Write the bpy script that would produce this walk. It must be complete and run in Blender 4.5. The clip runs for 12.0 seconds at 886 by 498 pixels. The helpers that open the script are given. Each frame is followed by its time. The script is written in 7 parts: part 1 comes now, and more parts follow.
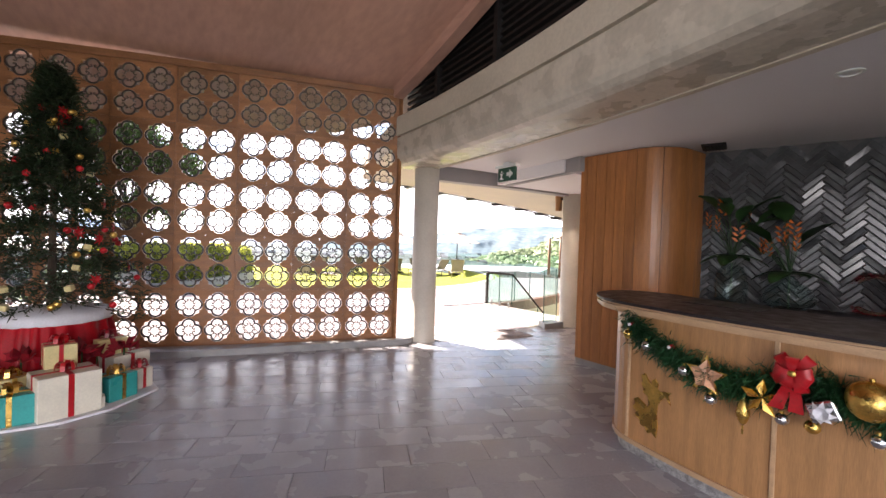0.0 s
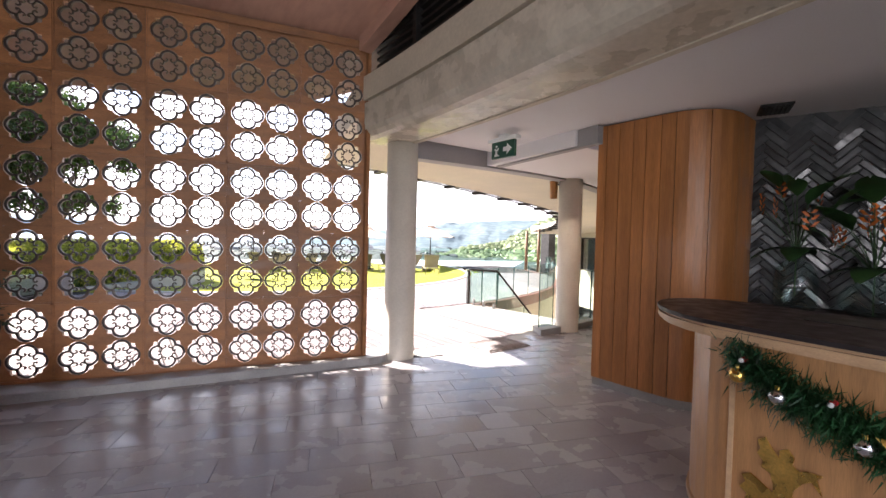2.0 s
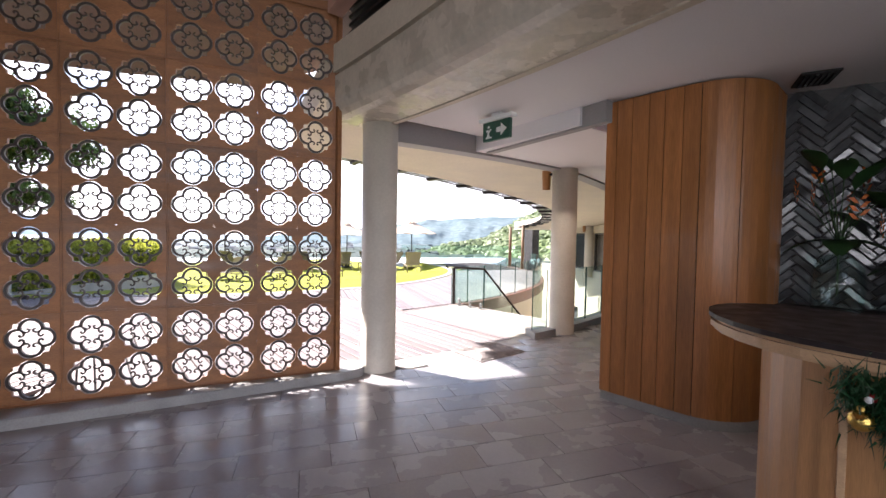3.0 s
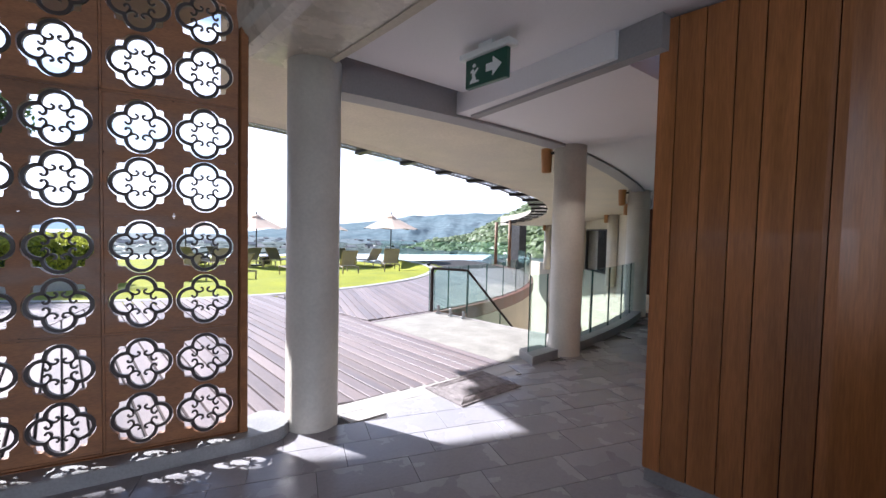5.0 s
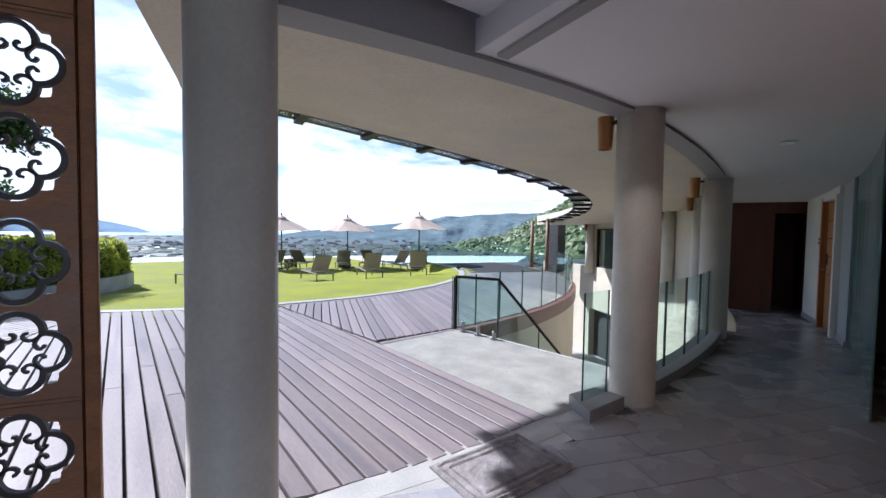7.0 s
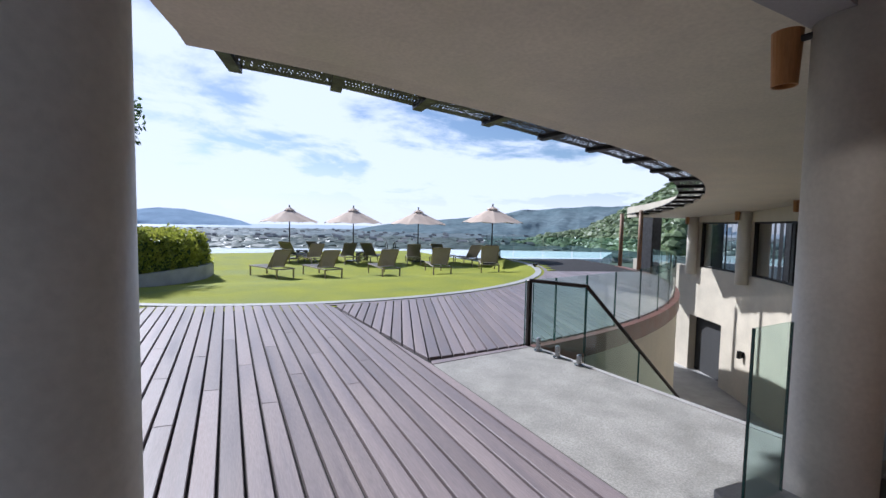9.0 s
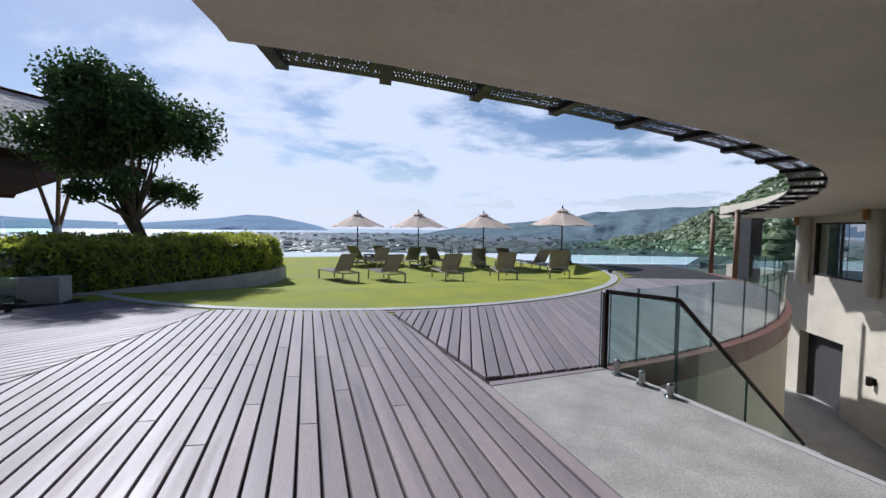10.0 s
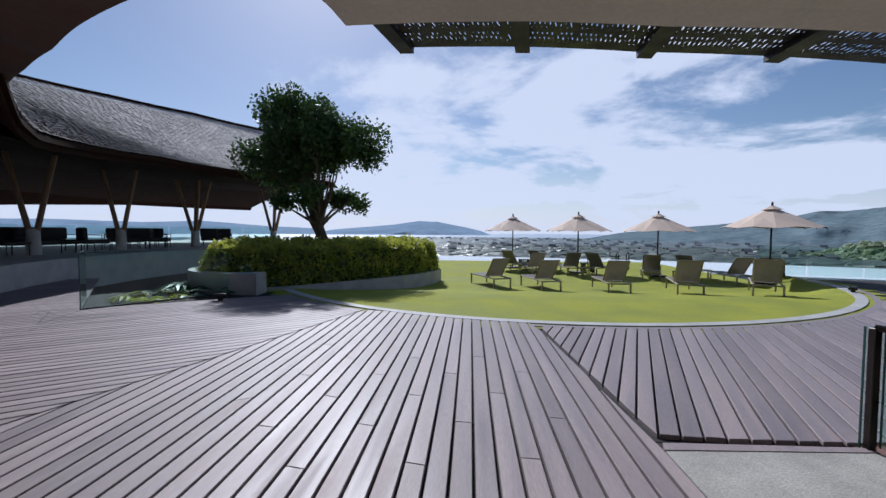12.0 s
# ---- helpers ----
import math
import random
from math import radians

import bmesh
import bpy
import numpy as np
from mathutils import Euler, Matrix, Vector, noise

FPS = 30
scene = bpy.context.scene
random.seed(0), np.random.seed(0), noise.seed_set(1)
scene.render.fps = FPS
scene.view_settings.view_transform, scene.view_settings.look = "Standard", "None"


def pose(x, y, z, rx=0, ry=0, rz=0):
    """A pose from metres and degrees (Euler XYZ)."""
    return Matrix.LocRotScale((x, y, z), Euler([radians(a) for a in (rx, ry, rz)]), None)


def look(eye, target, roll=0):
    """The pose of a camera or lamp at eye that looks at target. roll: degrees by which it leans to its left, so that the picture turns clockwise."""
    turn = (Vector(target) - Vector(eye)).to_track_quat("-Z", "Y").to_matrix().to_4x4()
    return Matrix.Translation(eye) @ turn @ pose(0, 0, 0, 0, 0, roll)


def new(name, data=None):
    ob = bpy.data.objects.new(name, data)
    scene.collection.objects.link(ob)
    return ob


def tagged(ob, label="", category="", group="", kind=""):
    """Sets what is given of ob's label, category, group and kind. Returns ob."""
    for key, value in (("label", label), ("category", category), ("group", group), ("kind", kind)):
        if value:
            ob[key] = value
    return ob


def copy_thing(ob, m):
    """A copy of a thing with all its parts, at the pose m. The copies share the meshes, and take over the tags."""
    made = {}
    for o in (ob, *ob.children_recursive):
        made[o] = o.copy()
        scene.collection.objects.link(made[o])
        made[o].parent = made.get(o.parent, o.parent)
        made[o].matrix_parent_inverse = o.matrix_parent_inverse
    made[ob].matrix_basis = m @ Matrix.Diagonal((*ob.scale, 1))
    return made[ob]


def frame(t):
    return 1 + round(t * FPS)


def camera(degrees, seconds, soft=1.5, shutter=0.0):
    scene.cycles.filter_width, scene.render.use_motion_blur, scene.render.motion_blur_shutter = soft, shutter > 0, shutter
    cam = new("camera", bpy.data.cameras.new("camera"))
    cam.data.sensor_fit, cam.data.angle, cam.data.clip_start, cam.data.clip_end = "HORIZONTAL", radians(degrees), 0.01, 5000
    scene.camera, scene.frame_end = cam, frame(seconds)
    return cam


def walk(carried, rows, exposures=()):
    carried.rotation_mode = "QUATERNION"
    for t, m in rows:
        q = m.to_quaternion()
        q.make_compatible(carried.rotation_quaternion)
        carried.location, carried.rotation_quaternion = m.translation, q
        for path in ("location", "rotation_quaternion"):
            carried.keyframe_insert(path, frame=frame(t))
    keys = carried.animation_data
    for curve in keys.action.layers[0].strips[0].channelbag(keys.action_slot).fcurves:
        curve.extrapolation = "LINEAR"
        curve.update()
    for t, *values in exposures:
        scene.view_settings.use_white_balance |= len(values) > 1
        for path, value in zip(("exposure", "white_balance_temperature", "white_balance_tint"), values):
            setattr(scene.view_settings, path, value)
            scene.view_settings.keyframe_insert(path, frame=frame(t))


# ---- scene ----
cam = camera(94.3, 12.0)

PATH = [
    (0, (0.633, -0.168, 1.595), (1.751, 1.49, 1.565), 1.9),
    (0.5, (0.772, 0.11, 1.583), (1.918, 1.748, 1.55), 2.0),
    (1, (0.89, 0.40, 1.577), (2.069, 2.016, 1.541), 1.9),
    (1.5, (1.06, 0.68, 1.569), (2.262, 2.279, 1.524), 1.7),
    (2, (1.23, 0.957, 1.571), (2.466, 2.53, 1.518), 1.4),
    (2.5, (1.399, 1.238, 1.559), (2.669, 2.783, 1.505), 1.1),
    (3, (1.605, 1.505, 1.543), (2.912, 3.018, 1.478), 1.0),
    (5, (2.682, 2.506, 1.526), (4.044, 3.968, 1.443), 1.3),
    (5.5, (2.935, 2.749, 1.522), (4.272, 4.235, 1.441), 1.2),
    (6, (3.195, 2.968, 1.521), (4.497, 4.485, 1.442), 1.1),
    (6.5, (3.468, 3.168, 1.532), (4.742, 4.708, 1.452), 0.9),
    (7, (3.703, 3.402, 1.53), (4.938, 4.972, 1.447), 0.9),
    (9, (4.514, 4.324, 1.511), (5.44, 6.092, 1.391), 1.1),
    (9.5, (4.668, 4.524, 1.506), (5.457, 6.359, 1.393), 0.8),
    (10, (4.812, 4.731, 1.502), (5.437, 6.627, 1.396), 0.6),
    (10.5, (4.909, 4.95, 1.491), (5.351, 6.898, 1.388), 0.4),
    (11, (4.972, 5.14, 1.484), (5.221, 7.122, 1.385), 0.3),
    (11.5, (5.045, 5.303, 1.476), (5.098, 7.3, 1.384), 0.2),
    (12, (5.144, 5.433, 1.466), (5.011, 7.426, 1.377), 0.3),
]
walk(cam, [(t, look(eye, target, roll)) for t, eye, target, roll in PATH],
     exposures=[(0, 2.68, 7000, 20), (2.5, 2.42, 6700, 19), (5, 1.66, 5800, 16), (7.2, 1.05, 5450, 14), (9, 0.66, 5500, 14), (10.5, 0.26, 5600, 14), (12, 0.2, 5550, 14)])

# ---- world, sun, lamps ----
SUN_AZ, SUN_EL = -21.0, 40.0          # degrees from +y towards +x, and above the horizon
world = bpy.data.worlds.new("world")
scene.world = world
world.use_nodes = True
wn, wl = world.node_tree.nodes, world.node_tree.links
wn.clear()
sky = wn.new("ShaderNodeTexSky")
sky.sky_type, sky.sun_disc = "NISHITA", False
sky.sun_elevation, sky.sun_rotation = radians(SUN_EL), radians(SUN_AZ)
sky.altitude, sky.air_density, sky.dust_density = 150, 1.0, 0.6
wtc = wn.new("ShaderNodeTexCoord")
wsep = wn.new("ShaderNodeSeparateXYZ")
wl.new(wtc.outputs["Generated"], wsep.inputs[0])


def wmath(op, a, b=None):
    n = wn.new("ShaderNodeMath")
    n.operation = op
    for i, v in enumerate((a, b)):
        if v is None:
            continue
        if isinstance(v, (int, float)):
            n.inputs[i].default_value = v
        else:
            wl.new(v, n.inputs[i])
    return n.outputs[0]


# clouds lie on a plane high above: direction divided by its height
wz = wmath("ADD", wmath("MAXIMUM", wsep.outputs[2], 0.0), 0.16)
wcomb = wn.new("ShaderNodeCombineXYZ")
wl.new(wmath("DIVIDE", wsep.outputs[0], wz), wcomb.inputs[0])
wl.new(wmath("DIVIDE", wsep.outputs[1], wz), wcomb.inputs[1])


def wnoise(scale, detail, rough, off):
    mp = wn.new("ShaderNodeMapping")
    mp.inputs["Location"].default_value = off
    wl.new(wcomb.outputs[0], mp.inputs[0])
    n = wn.new("ShaderNodeTexNoise")
    n.inputs["Scale"].default_value, n.inputs["Detail"].default_value, n.inputs["Roughness"].default_value = scale, detail, rough
    n.inputs["Distortion"].default_value = 0.35
    wl.new(mp.outputs[0], n.inputs["Vector"])
    return n.outputs[0]


cloud_a = wnoise(0.62, 9, 0.58, (3.1, 0.7, 0))
cloud_b = wnoise(2.3, 7, 0.62, (8.2, 1.9, 2.0))
cloud_v = wmath("ADD", wmath("MULTIPLY", cloud_a, 0.72), wmath("MULTIPLY", cloud_b, 0.28))
# more cloud low in the sky
cloud_v = wmath("ADD", cloud_v, wmath("MULTIPLY", wmath("SUBTRACT", 0.32, wsep.outputs[2]), 0.38))
wr = wn.new("ShaderNodeMapRange")
wr.interpolation_type = "SMOOTHSTEP"
wl.new(cloud_v, wr.inputs[0])
wr.inputs[1].default_value, wr.inputs[2].default_value = 0.48, 0.575
wr.inputs[3].default_value, wr.inputs[4].default_value = 0.0, 0.92
wmix = wn.new("ShaderNodeMix")
wmix.data_type = "RGBA"
# pale haze along the horizon
whaze = wmath("MULTIPLY", wmath("MAXIMUM", wmath("SUBTRACT", 1.0, wmath("DIVIDE", wmath("ABSOLUTE", wsep.outputs[2]), 0.16)), 0.0), 0.95)
wl.new(wmath("MAXIMUM", wr.outputs[0], whaze), wmix.inputs[0])
wl.new(sky.outputs[0], wmix.inputs[6])
wmix.inputs[7].default_value = (9.8, 10.2, 11.0, 1)
wbg = wn.new("ShaderNodeBackground")
wbg.inputs["Strength"].default_value = 0.062
wl.new(wmix.outputs[2], wbg.inputs[0])
wo = wn.new("ShaderNodeOutputWorld")
wl.new(wbg.outputs[0], wo.inputs[0])

sun_data = bpy.data.lights.new("sun", "SUN")
sun_data.energy, sun_data.angle, sun_data.color = 4.2, radians(1.0), (1.0, 0.95, 0.87)
sun = new("sun", sun_data)
sd = Vector((math.sin(radians(SUN_AZ)) * math.cos(radians(SUN_EL)), math.cos(radians(SUN_AZ)) * math.cos(radians(SUN_EL)), math.sin(radians(SUN_EL))))
sun.matrix_world = look(sd * 60, (0, 0, 0))

# added lamp, unseen behind the walk's start: boosts daylight at the lobby's open forecourt
fore_data = bpy.data.lights.new("forecourt_fill", "AREA")
fore_data.shape, fore_data.size, fore_data.size_y = "RECTANGLE", 5.0, 3.4
fore_data.energy, fore_data.spread, fore_data.color = 74, radians(135), (0.94, 0.97, 1.0)
fore = new("forecourt_fill", fore_data)
fore.matrix_world = look((-3.9, -5.6, 1.6), (-3.6, 1.5, 4.4))

# ---- materials ----


def material(name, color, rough=0.6, metal=0.0, vary=0.12, scale=6.0, fine=60.0, bump=0.15, color2=None, stretch=(1, 1, 1), coat=0.0,
             spec=0.5, each=0.0, island=0.0, patch=0.5, dist=0.01, rvary=0.12, emit=0.0):
    """A surface with coarse stains, fine grain and relief; each / island: how much one piece differs from the next."""
    m = bpy.data.materials.new(name)
    m.use_nodes = True
    nt = m.node_tree
    n, l = nt.nodes, nt.links
    b = n["Principled BSDF"]
    tc = n.new("ShaderNodeTexCoord")
    mp = n.new("ShaderNodeMapping")
    mp.inputs["Scale"].default_value = stretch
    l.new(tc.outputs["Object"], mp.inputs[0])
    add = mp.outputs[0]
    if each:
        oi = n.new("ShaderNodeObjectInfo")
        va = n.new("ShaderNodeVectorMath")
        va.operation = "ADD"
        vs = n.new("ShaderNodeVectorMath")
        vs.operation = "SCALE"
        vs.inputs[0].default_value = (17.0, 31.0, 7.0)
        l.new(oi.outputs["Random"], vs.inputs["Scale"])
        l.new(mp.outputs[0], va.inputs[0])
        l.new(vs.outputs[0], va.inputs[1])
        add = va.outputs[0]
    big = n.new("ShaderNodeTexNoise")
    big.inputs["Scale"].default_value, big.inputs["Detail"].default_value = scale, 5
    small = n.new("ShaderNodeTexNoise")
    small.inputs["Scale"].default_value, small.inputs["Detail"].default_value = fine, 4
    l.new(add, big.inputs["Vector"])
    l.new(add, small.inputs["Vector"])
    c2 = color2 or tuple(c * (1 - 2.2 * vary) for c in color)
    ramp = n.new("ShaderNodeMapRange")
    ramp.inputs[1].default_value, ramp.inputs[2].default_value = 0.32, 0.68
    l.new(big.outputs[0], ramp.inputs[0])
    mix = n.new("ShaderNodeMix")
    mix.data_type = "RGBA"
    l.new(ramp.outputs[0], mix.inputs[0])
    mix.inputs[6].default_value = (*c2, 1)
    mix.inputs[7].default_value = (*color, 1)
    hsv = n.new("ShaderNodeHueSaturation")
    l.new(mix.outputs[2], hsv.inputs["Color"])
    val = n.new("ShaderNodeMapRange")
    val.inputs[3].default_value, val.inputs[4].default_value = 1 - vary, 1 + vary
    val.inputs[1].default_value, val.inputs[2].default_value = 0.3, 0.7
    l.new(small.outputs[0], val.inputs[0])
    last = val.outputs[0]
    for amount, node, sock in ((each, "ShaderNodeObjectInfo", "Random"), (island, "ShaderNodeNewGeometry", "Random Per Island")):
        if amount:
            r = n.new(node)
            mr = n.new("ShaderNodeMapRange")
            mr.inputs[3].default_value, mr.inputs[4].default_value = 1 - amount, 1 + amount
            l.new(r.outputs[sock], mr.inputs[0])
            mu = n.new("ShaderNodeMath")
            mu.operation = "MULTIPLY"
            l.new(last, mu.inputs[0])
            l.new(mr.outputs[0], mu.inputs[1])
            last = mu.outputs[0]
    l.new(last, hsv.inputs["Value"])
    l.new(hsv.outputs[0], b.inputs["Base Color"])
    rr = n.new("ShaderNodeMapRange")
    rr.inputs[1].default_value, rr.inputs[2].default_value = 0.3, 0.7
    rr.inputs[3].default_value, rr.inputs[4].default_value = max(0.02, rough - rvary), min(1, rough + rvary)
    l.new(big.outputs[0], rr.inputs[0])
    l.new(rr.outputs[0], b.inputs["Roughness"])
    b.inputs["Metallic"].default_value = metal
    b.inputs["Coat Weight"].default_value = coat
    b.inputs["Specular IOR Level"].default_value = spec
    if bump:
        bp = n.new("ShaderNodeBump")
        bp.inputs["Strength"].default_value, bp.inputs["Distance"].default_value = bump, dist
        l.new(small.outputs[0], bp.inputs["Height"])
        l.new(bp.outputs[0], b.inputs["Normal"])
    if emit:
        l.new(hsv.outputs[0], b.inputs["Emission Color"])
        b.inputs["Emission Strength"].default_value = emit
    return m


def leaf_material(name, color, color2, trans=0.35, each=0.25):
    m = material(name, color, rough=0.45, vary=0.15, scale=3, fine=25, bump=0.1, color2=color2, island=each)
    b = m.node_tree.nodes["Principled BSDF"]
    tr = m.node_tree.nodes.new("ShaderNodeBsdfTranslucent")
    mx = m.node_tree.nodes.new("ShaderNodeMixShader")
    mx.inputs[0].default_value = trans
    hs = next(x for x in m.node_tree.nodes if x.type == "HUE_SAT")
    m.node_tree.links.new(hs.outputs[0], tr.inputs[0])
    out = m.node_tree.nodes["Material Output"]
    m.node_tree.links.new(b.outputs[0], mx.inputs[1])
    m.node_tree.links.new(tr.outputs[0], mx.inputs[2])
    m.node_tree.links.new(mx.outputs[0], out.inputs[0])
    return m


def glass_material(name, tint, rough=0.0, ior=1.45, thin=True):
    m = bpy.data.materials.new(name)
    m.use_nodes = True
    nt = m.node_tree
    if thin:
        # a thin pane: clear passage, with gloss that grows at grazing angles
        nt.nodes.clear()
        out = nt.nodes.new("ShaderNodeOutputMaterial")
        tr = nt.nodes.new("ShaderNodeBsdfTransparent")
        tr.inputs[0].default_value = (*tint, 1)
        gl = nt.nodes.new("ShaderNodeBsdfGlossy")
        gl.inputs["Roughness"].default_value = 0.02
        lw = nt.nodes.new("ShaderNodeLayerWeight")
        lw.inputs[0].default_value = 0.5
        pw = nt.nodes.new("ShaderNodeMath")
        pw.operation = "POWER"
        pw.inputs[1].default_value = 4.0
        nt.links.new(lw.outputs["Facing"], pw.inputs[0])
        fr = nt.nodes.new("ShaderNodeMath")
        fr.operation = "MULTIPLY_ADD"
        fr.inputs[1].default_value, fr.inputs[2].default_value = 0.6, 0.035 * ior - 0.02
        nt.links.new(pw.outputs[0], fr.inputs[0])
        mx = nt.nodes.new("ShaderNodeMixShader")
        nt.links.new(fr.outputs[0], mx.inputs[0])
        nt.links.new(tr.outputs[0], mx.inputs[1])
        nt.links.new(gl.outputs[0], mx.inputs[2])
        nt.links.new(mx.outputs[0], out.inputs[0])
        return m
    b = nt.nodes["Principled BSDF"]
    b.inputs["Base Color"].default_value = (*tint, 1)
    b.inputs["Transmission Weight"].default_value = 1.0
    b.inputs["Roughness"].default_value = rough
    b.inputs["IOR"].default_value = ior
    return m


M_PLASTER = material("cream_render", (0.60, 0.54, 0.43), rough=0.62, vary=0.07, scale=1.6, fine=30, bump=0.2)
M_POLISHED = material("polished_plaster", (0.60, 0.55, 0.45), rough=0.28, vary=0.08, scale=4, fine=22, bump=0.35, dist=0.006)
M_WHITE = material("white_paint", (0.78, 0.76, 0.72), rough=0.6, vary=0.03, scale=2, fine=80, bump=0.05)
M_COLUMN = material("column_paint", (0.66, 0.62, 0.54), rough=0.5, vary=0.05, scale=3, fine=40, bump=0.12)
M_CEIL = material("ceiling_paint", (0.74, 0.73, 0.74), rough=0.7, vary=0.02, scale=1, fine=90, bump=0.03)
# overhang boards hold their shade in the colour; the ceiling's brown is brightened
M_EAVESHADE = material("shaded_eave_board", (0.095, 0.048, 0.034), rough=0.7, vary=0.12, scale=1.5, fine=20, bump=0.08, stretch=(1, 0.3, 1))
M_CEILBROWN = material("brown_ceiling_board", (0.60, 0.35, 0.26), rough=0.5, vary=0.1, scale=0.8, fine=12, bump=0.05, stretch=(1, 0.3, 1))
M_BEAMGREY = material("grey_beam_paint", (0.30, 0.29, 0.29), rough=0.6, vary=0.05, scale=2, fine=60, bump=0.08)
M_FLOORTILE = material("slate_grey_tile", (0.37, 0.36, 0.385), rough=0.25, vary=0.05, scale=2.5, fine=45, bump=0.03, each=0.05, dist=0.003)
M_GROUT = material("dark_grout", (0.11, 0.105, 0.105), rough=0.8)
M_KERB = material("grey_stone_kerb", (0.33, 0.33, 0.33), rough=0.45, vary=0.1, scale=5, fine=70, bump=0.1)
M_TERRAZZO = material("speckled_granite", (0.42, 0.42, 0.43), rough=0.4, vary=0.25, scale=30, fine=160, bump=0.05)
M_SCREENWOOD = material("screen_wood", (0.34, 0.145, 0.055), rough=0.5, vary=0.16, scale=3, fine=40, bump=0.1, stretch=(1, 1, 4), each=0.18)
M_SCREENMETAL = material("dark_scroll_metal", (0.045, 0.03, 0.025), rough=0.5, vary=0.1)
M_PANELWOOD = material("teak_panel", (0.42, 0.165, 0.05), rough=0.42, vary=0.16, scale=2.2, fine=26, bump=0.06, stretch=(5, 5, 0.35), each=0.16, coat=0.1)
M_OAK = material("oak_veneer", (0.50, 0.26, 0.11), rough=0.4, vary=0.12, scale=3, fine=45, bump=0.06, stretch=(6, 6, 0.4), coat=0.15)
M_OAKEDGE = material("oak_edge", (0.58, 0.38, 0.22), rough=0.4, vary=0.1, scale=3, fine=45, bump=0.05, stretch=(2, 2, 6))
M_BLACKTOP = material("dark_stone_top", (0.024, 0.018, 0.019), spec=0.25, rough=0.45, vary=0.05, scale=10, fine=90, bump=0.05)
M_HERRING = material("glazed_charcoal_tile", (0.075, 0.078, 0.083), rough=0.16, vary=0.2, scale=6, fine=20, bump=0.3, each=0.4, island=0.4, dist=0.006, spec=0.6)
M_DECK = material("deck_board", (0.25, 0.205, 0.202), rough=0.5, spec=0.38, vary=0.16, scale=1.3, fine=26, bump=0.16, stretch=(9, 0.5, 9), each=0.2, color2=(0.185, 0.155, 0.162), dist=0.004)
M_DECKSHADE = material("under_deck_shade", (0.02, 0.017, 0.016), rough=0.9)
M_WASHED = material("washed_aggregate", (0.36, 0.345, 0.315), rough=0.8, vary=0.24, scale=3.2, fine=85, bump=0.4, color2=(0.25, 0.24, 0.215))
M_CONC = material("concrete", (0.42, 0.415, 0.40), rough=0.7, vary=0.12, scale=2.5, fine=50, bump=0.2)
M_PALE = material("pale_stone_edge", (0.46, 0.44, 0.42), rough=0.55, vary=0.08, scale=4, fine=60, bump=0.1)
M_LAWN = material("lawn_turf", (0.29, 0.30, 0.035), rough=0.9, vary=0.16, scale=0.9, fine=45, bump=0.5, color2=(0.20, 0.225, 0.028), dist=0.03, spec=0.2)
M_GLASS = glass_material("clear_glass", (0.86, 0.95, 0.93))
M_GLASSEDGE = material("glass_edge", (0.02, 0.07, 0.06), rough=0.15, vary=0.05, bump=0)
M_RAIL = material("bronze_rail", (0.035, 0.026, 0.022), rough=0.35, metal=0.7, vary=0.1)
M_STEEL = material("brushed_steel", (0.30, 0.30, 0.31), rough=0.3, metal=1.0, vary=0.08, bump=0.05)
M_BROWNBAND = material("brown_stained_edge", (0.20, 0.10, 0.075), rough=0.5, vary=0.12, scale=3, fine=40, bump=0.1)
M_BLACKMETAL = material("black_metal", (0.02, 0.018, 0.017), rough=0.5, metal=0.3, vary=0.1)
M_SHINGLE = material("weathered_shingle", (0.42, 0.385, 0.365), rough=0.85, vary=0.15, scale=1.2, fine=40, bump=0.2, island=0.25)
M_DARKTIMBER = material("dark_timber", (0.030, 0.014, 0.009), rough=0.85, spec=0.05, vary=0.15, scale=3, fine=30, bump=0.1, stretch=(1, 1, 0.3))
M_TIMBER = material("timber_post", (0.26, 0.15, 0.085), rough=0.6, vary=0.15, scale=3, fine=30, bump=0.15, stretch=(4, 4, 0.4))
M_SCONCE = material("amber_sconce_wood", (0.42, 0.19, 0.06), rough=0.45, vary=0.12, scale=4, fine=40, bump=0.05, stretch=(4, 4, 0.5))
M_DOORWOOD = material("door_wood", (0.46, 0.23, 0.085), rough=0.45, vary=0.14, scale=3, fine=40, bump=0.06, stretch=(4, 4, 0.4))
# the sky's reflection is put into the pale base colour
M_WATER = material("pool_water", (0.52, 0.62, 0.66), rough=0.04, vary=0.05, scale=2, fine=6, bump=0.08, rvary=0.02)
M_SLING = leaf_material("grey_sling_mesh", (0.30, 0.275, 0.245), (0.25, 0.23, 0.205), trans=0.5, each=0.05)
M_LOUNGEFRAME = material("bronze_tube", (0.36, 0.30, 0.22), rough=0.4, metal=0.4, vary=0.08)
M_CANVAS = material("beige_canvas", (0.60, 0.47, 0.37), rough=0.85, vary=0.06, scale=2, fine=140, bump=0.1)
M_POLE = material("dark_pole", (0.03, 0.028, 0.027), rough=0.4, metal=0.5)
M_BARK = material("bark", (0.10, 0.072, 0.05), rough=0.9, vary=0.25, scale=5, fine=30, bump=0.6, stretch=(1, 1, 0.3), dist=0.03)
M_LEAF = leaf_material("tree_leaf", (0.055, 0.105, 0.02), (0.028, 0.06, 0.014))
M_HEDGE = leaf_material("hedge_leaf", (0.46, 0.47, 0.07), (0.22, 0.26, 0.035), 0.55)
M_NEEDLE = leaf_material("fir_needle", (0.030, 0.055, 0.024), (0.015, 0.03, 0.014), trans=0.1)
M_GARLAND = leaf_material("garland_needle", (0.020, 0.105, 0.035), (0.010, 0.05, 0.02), trans=0.1)
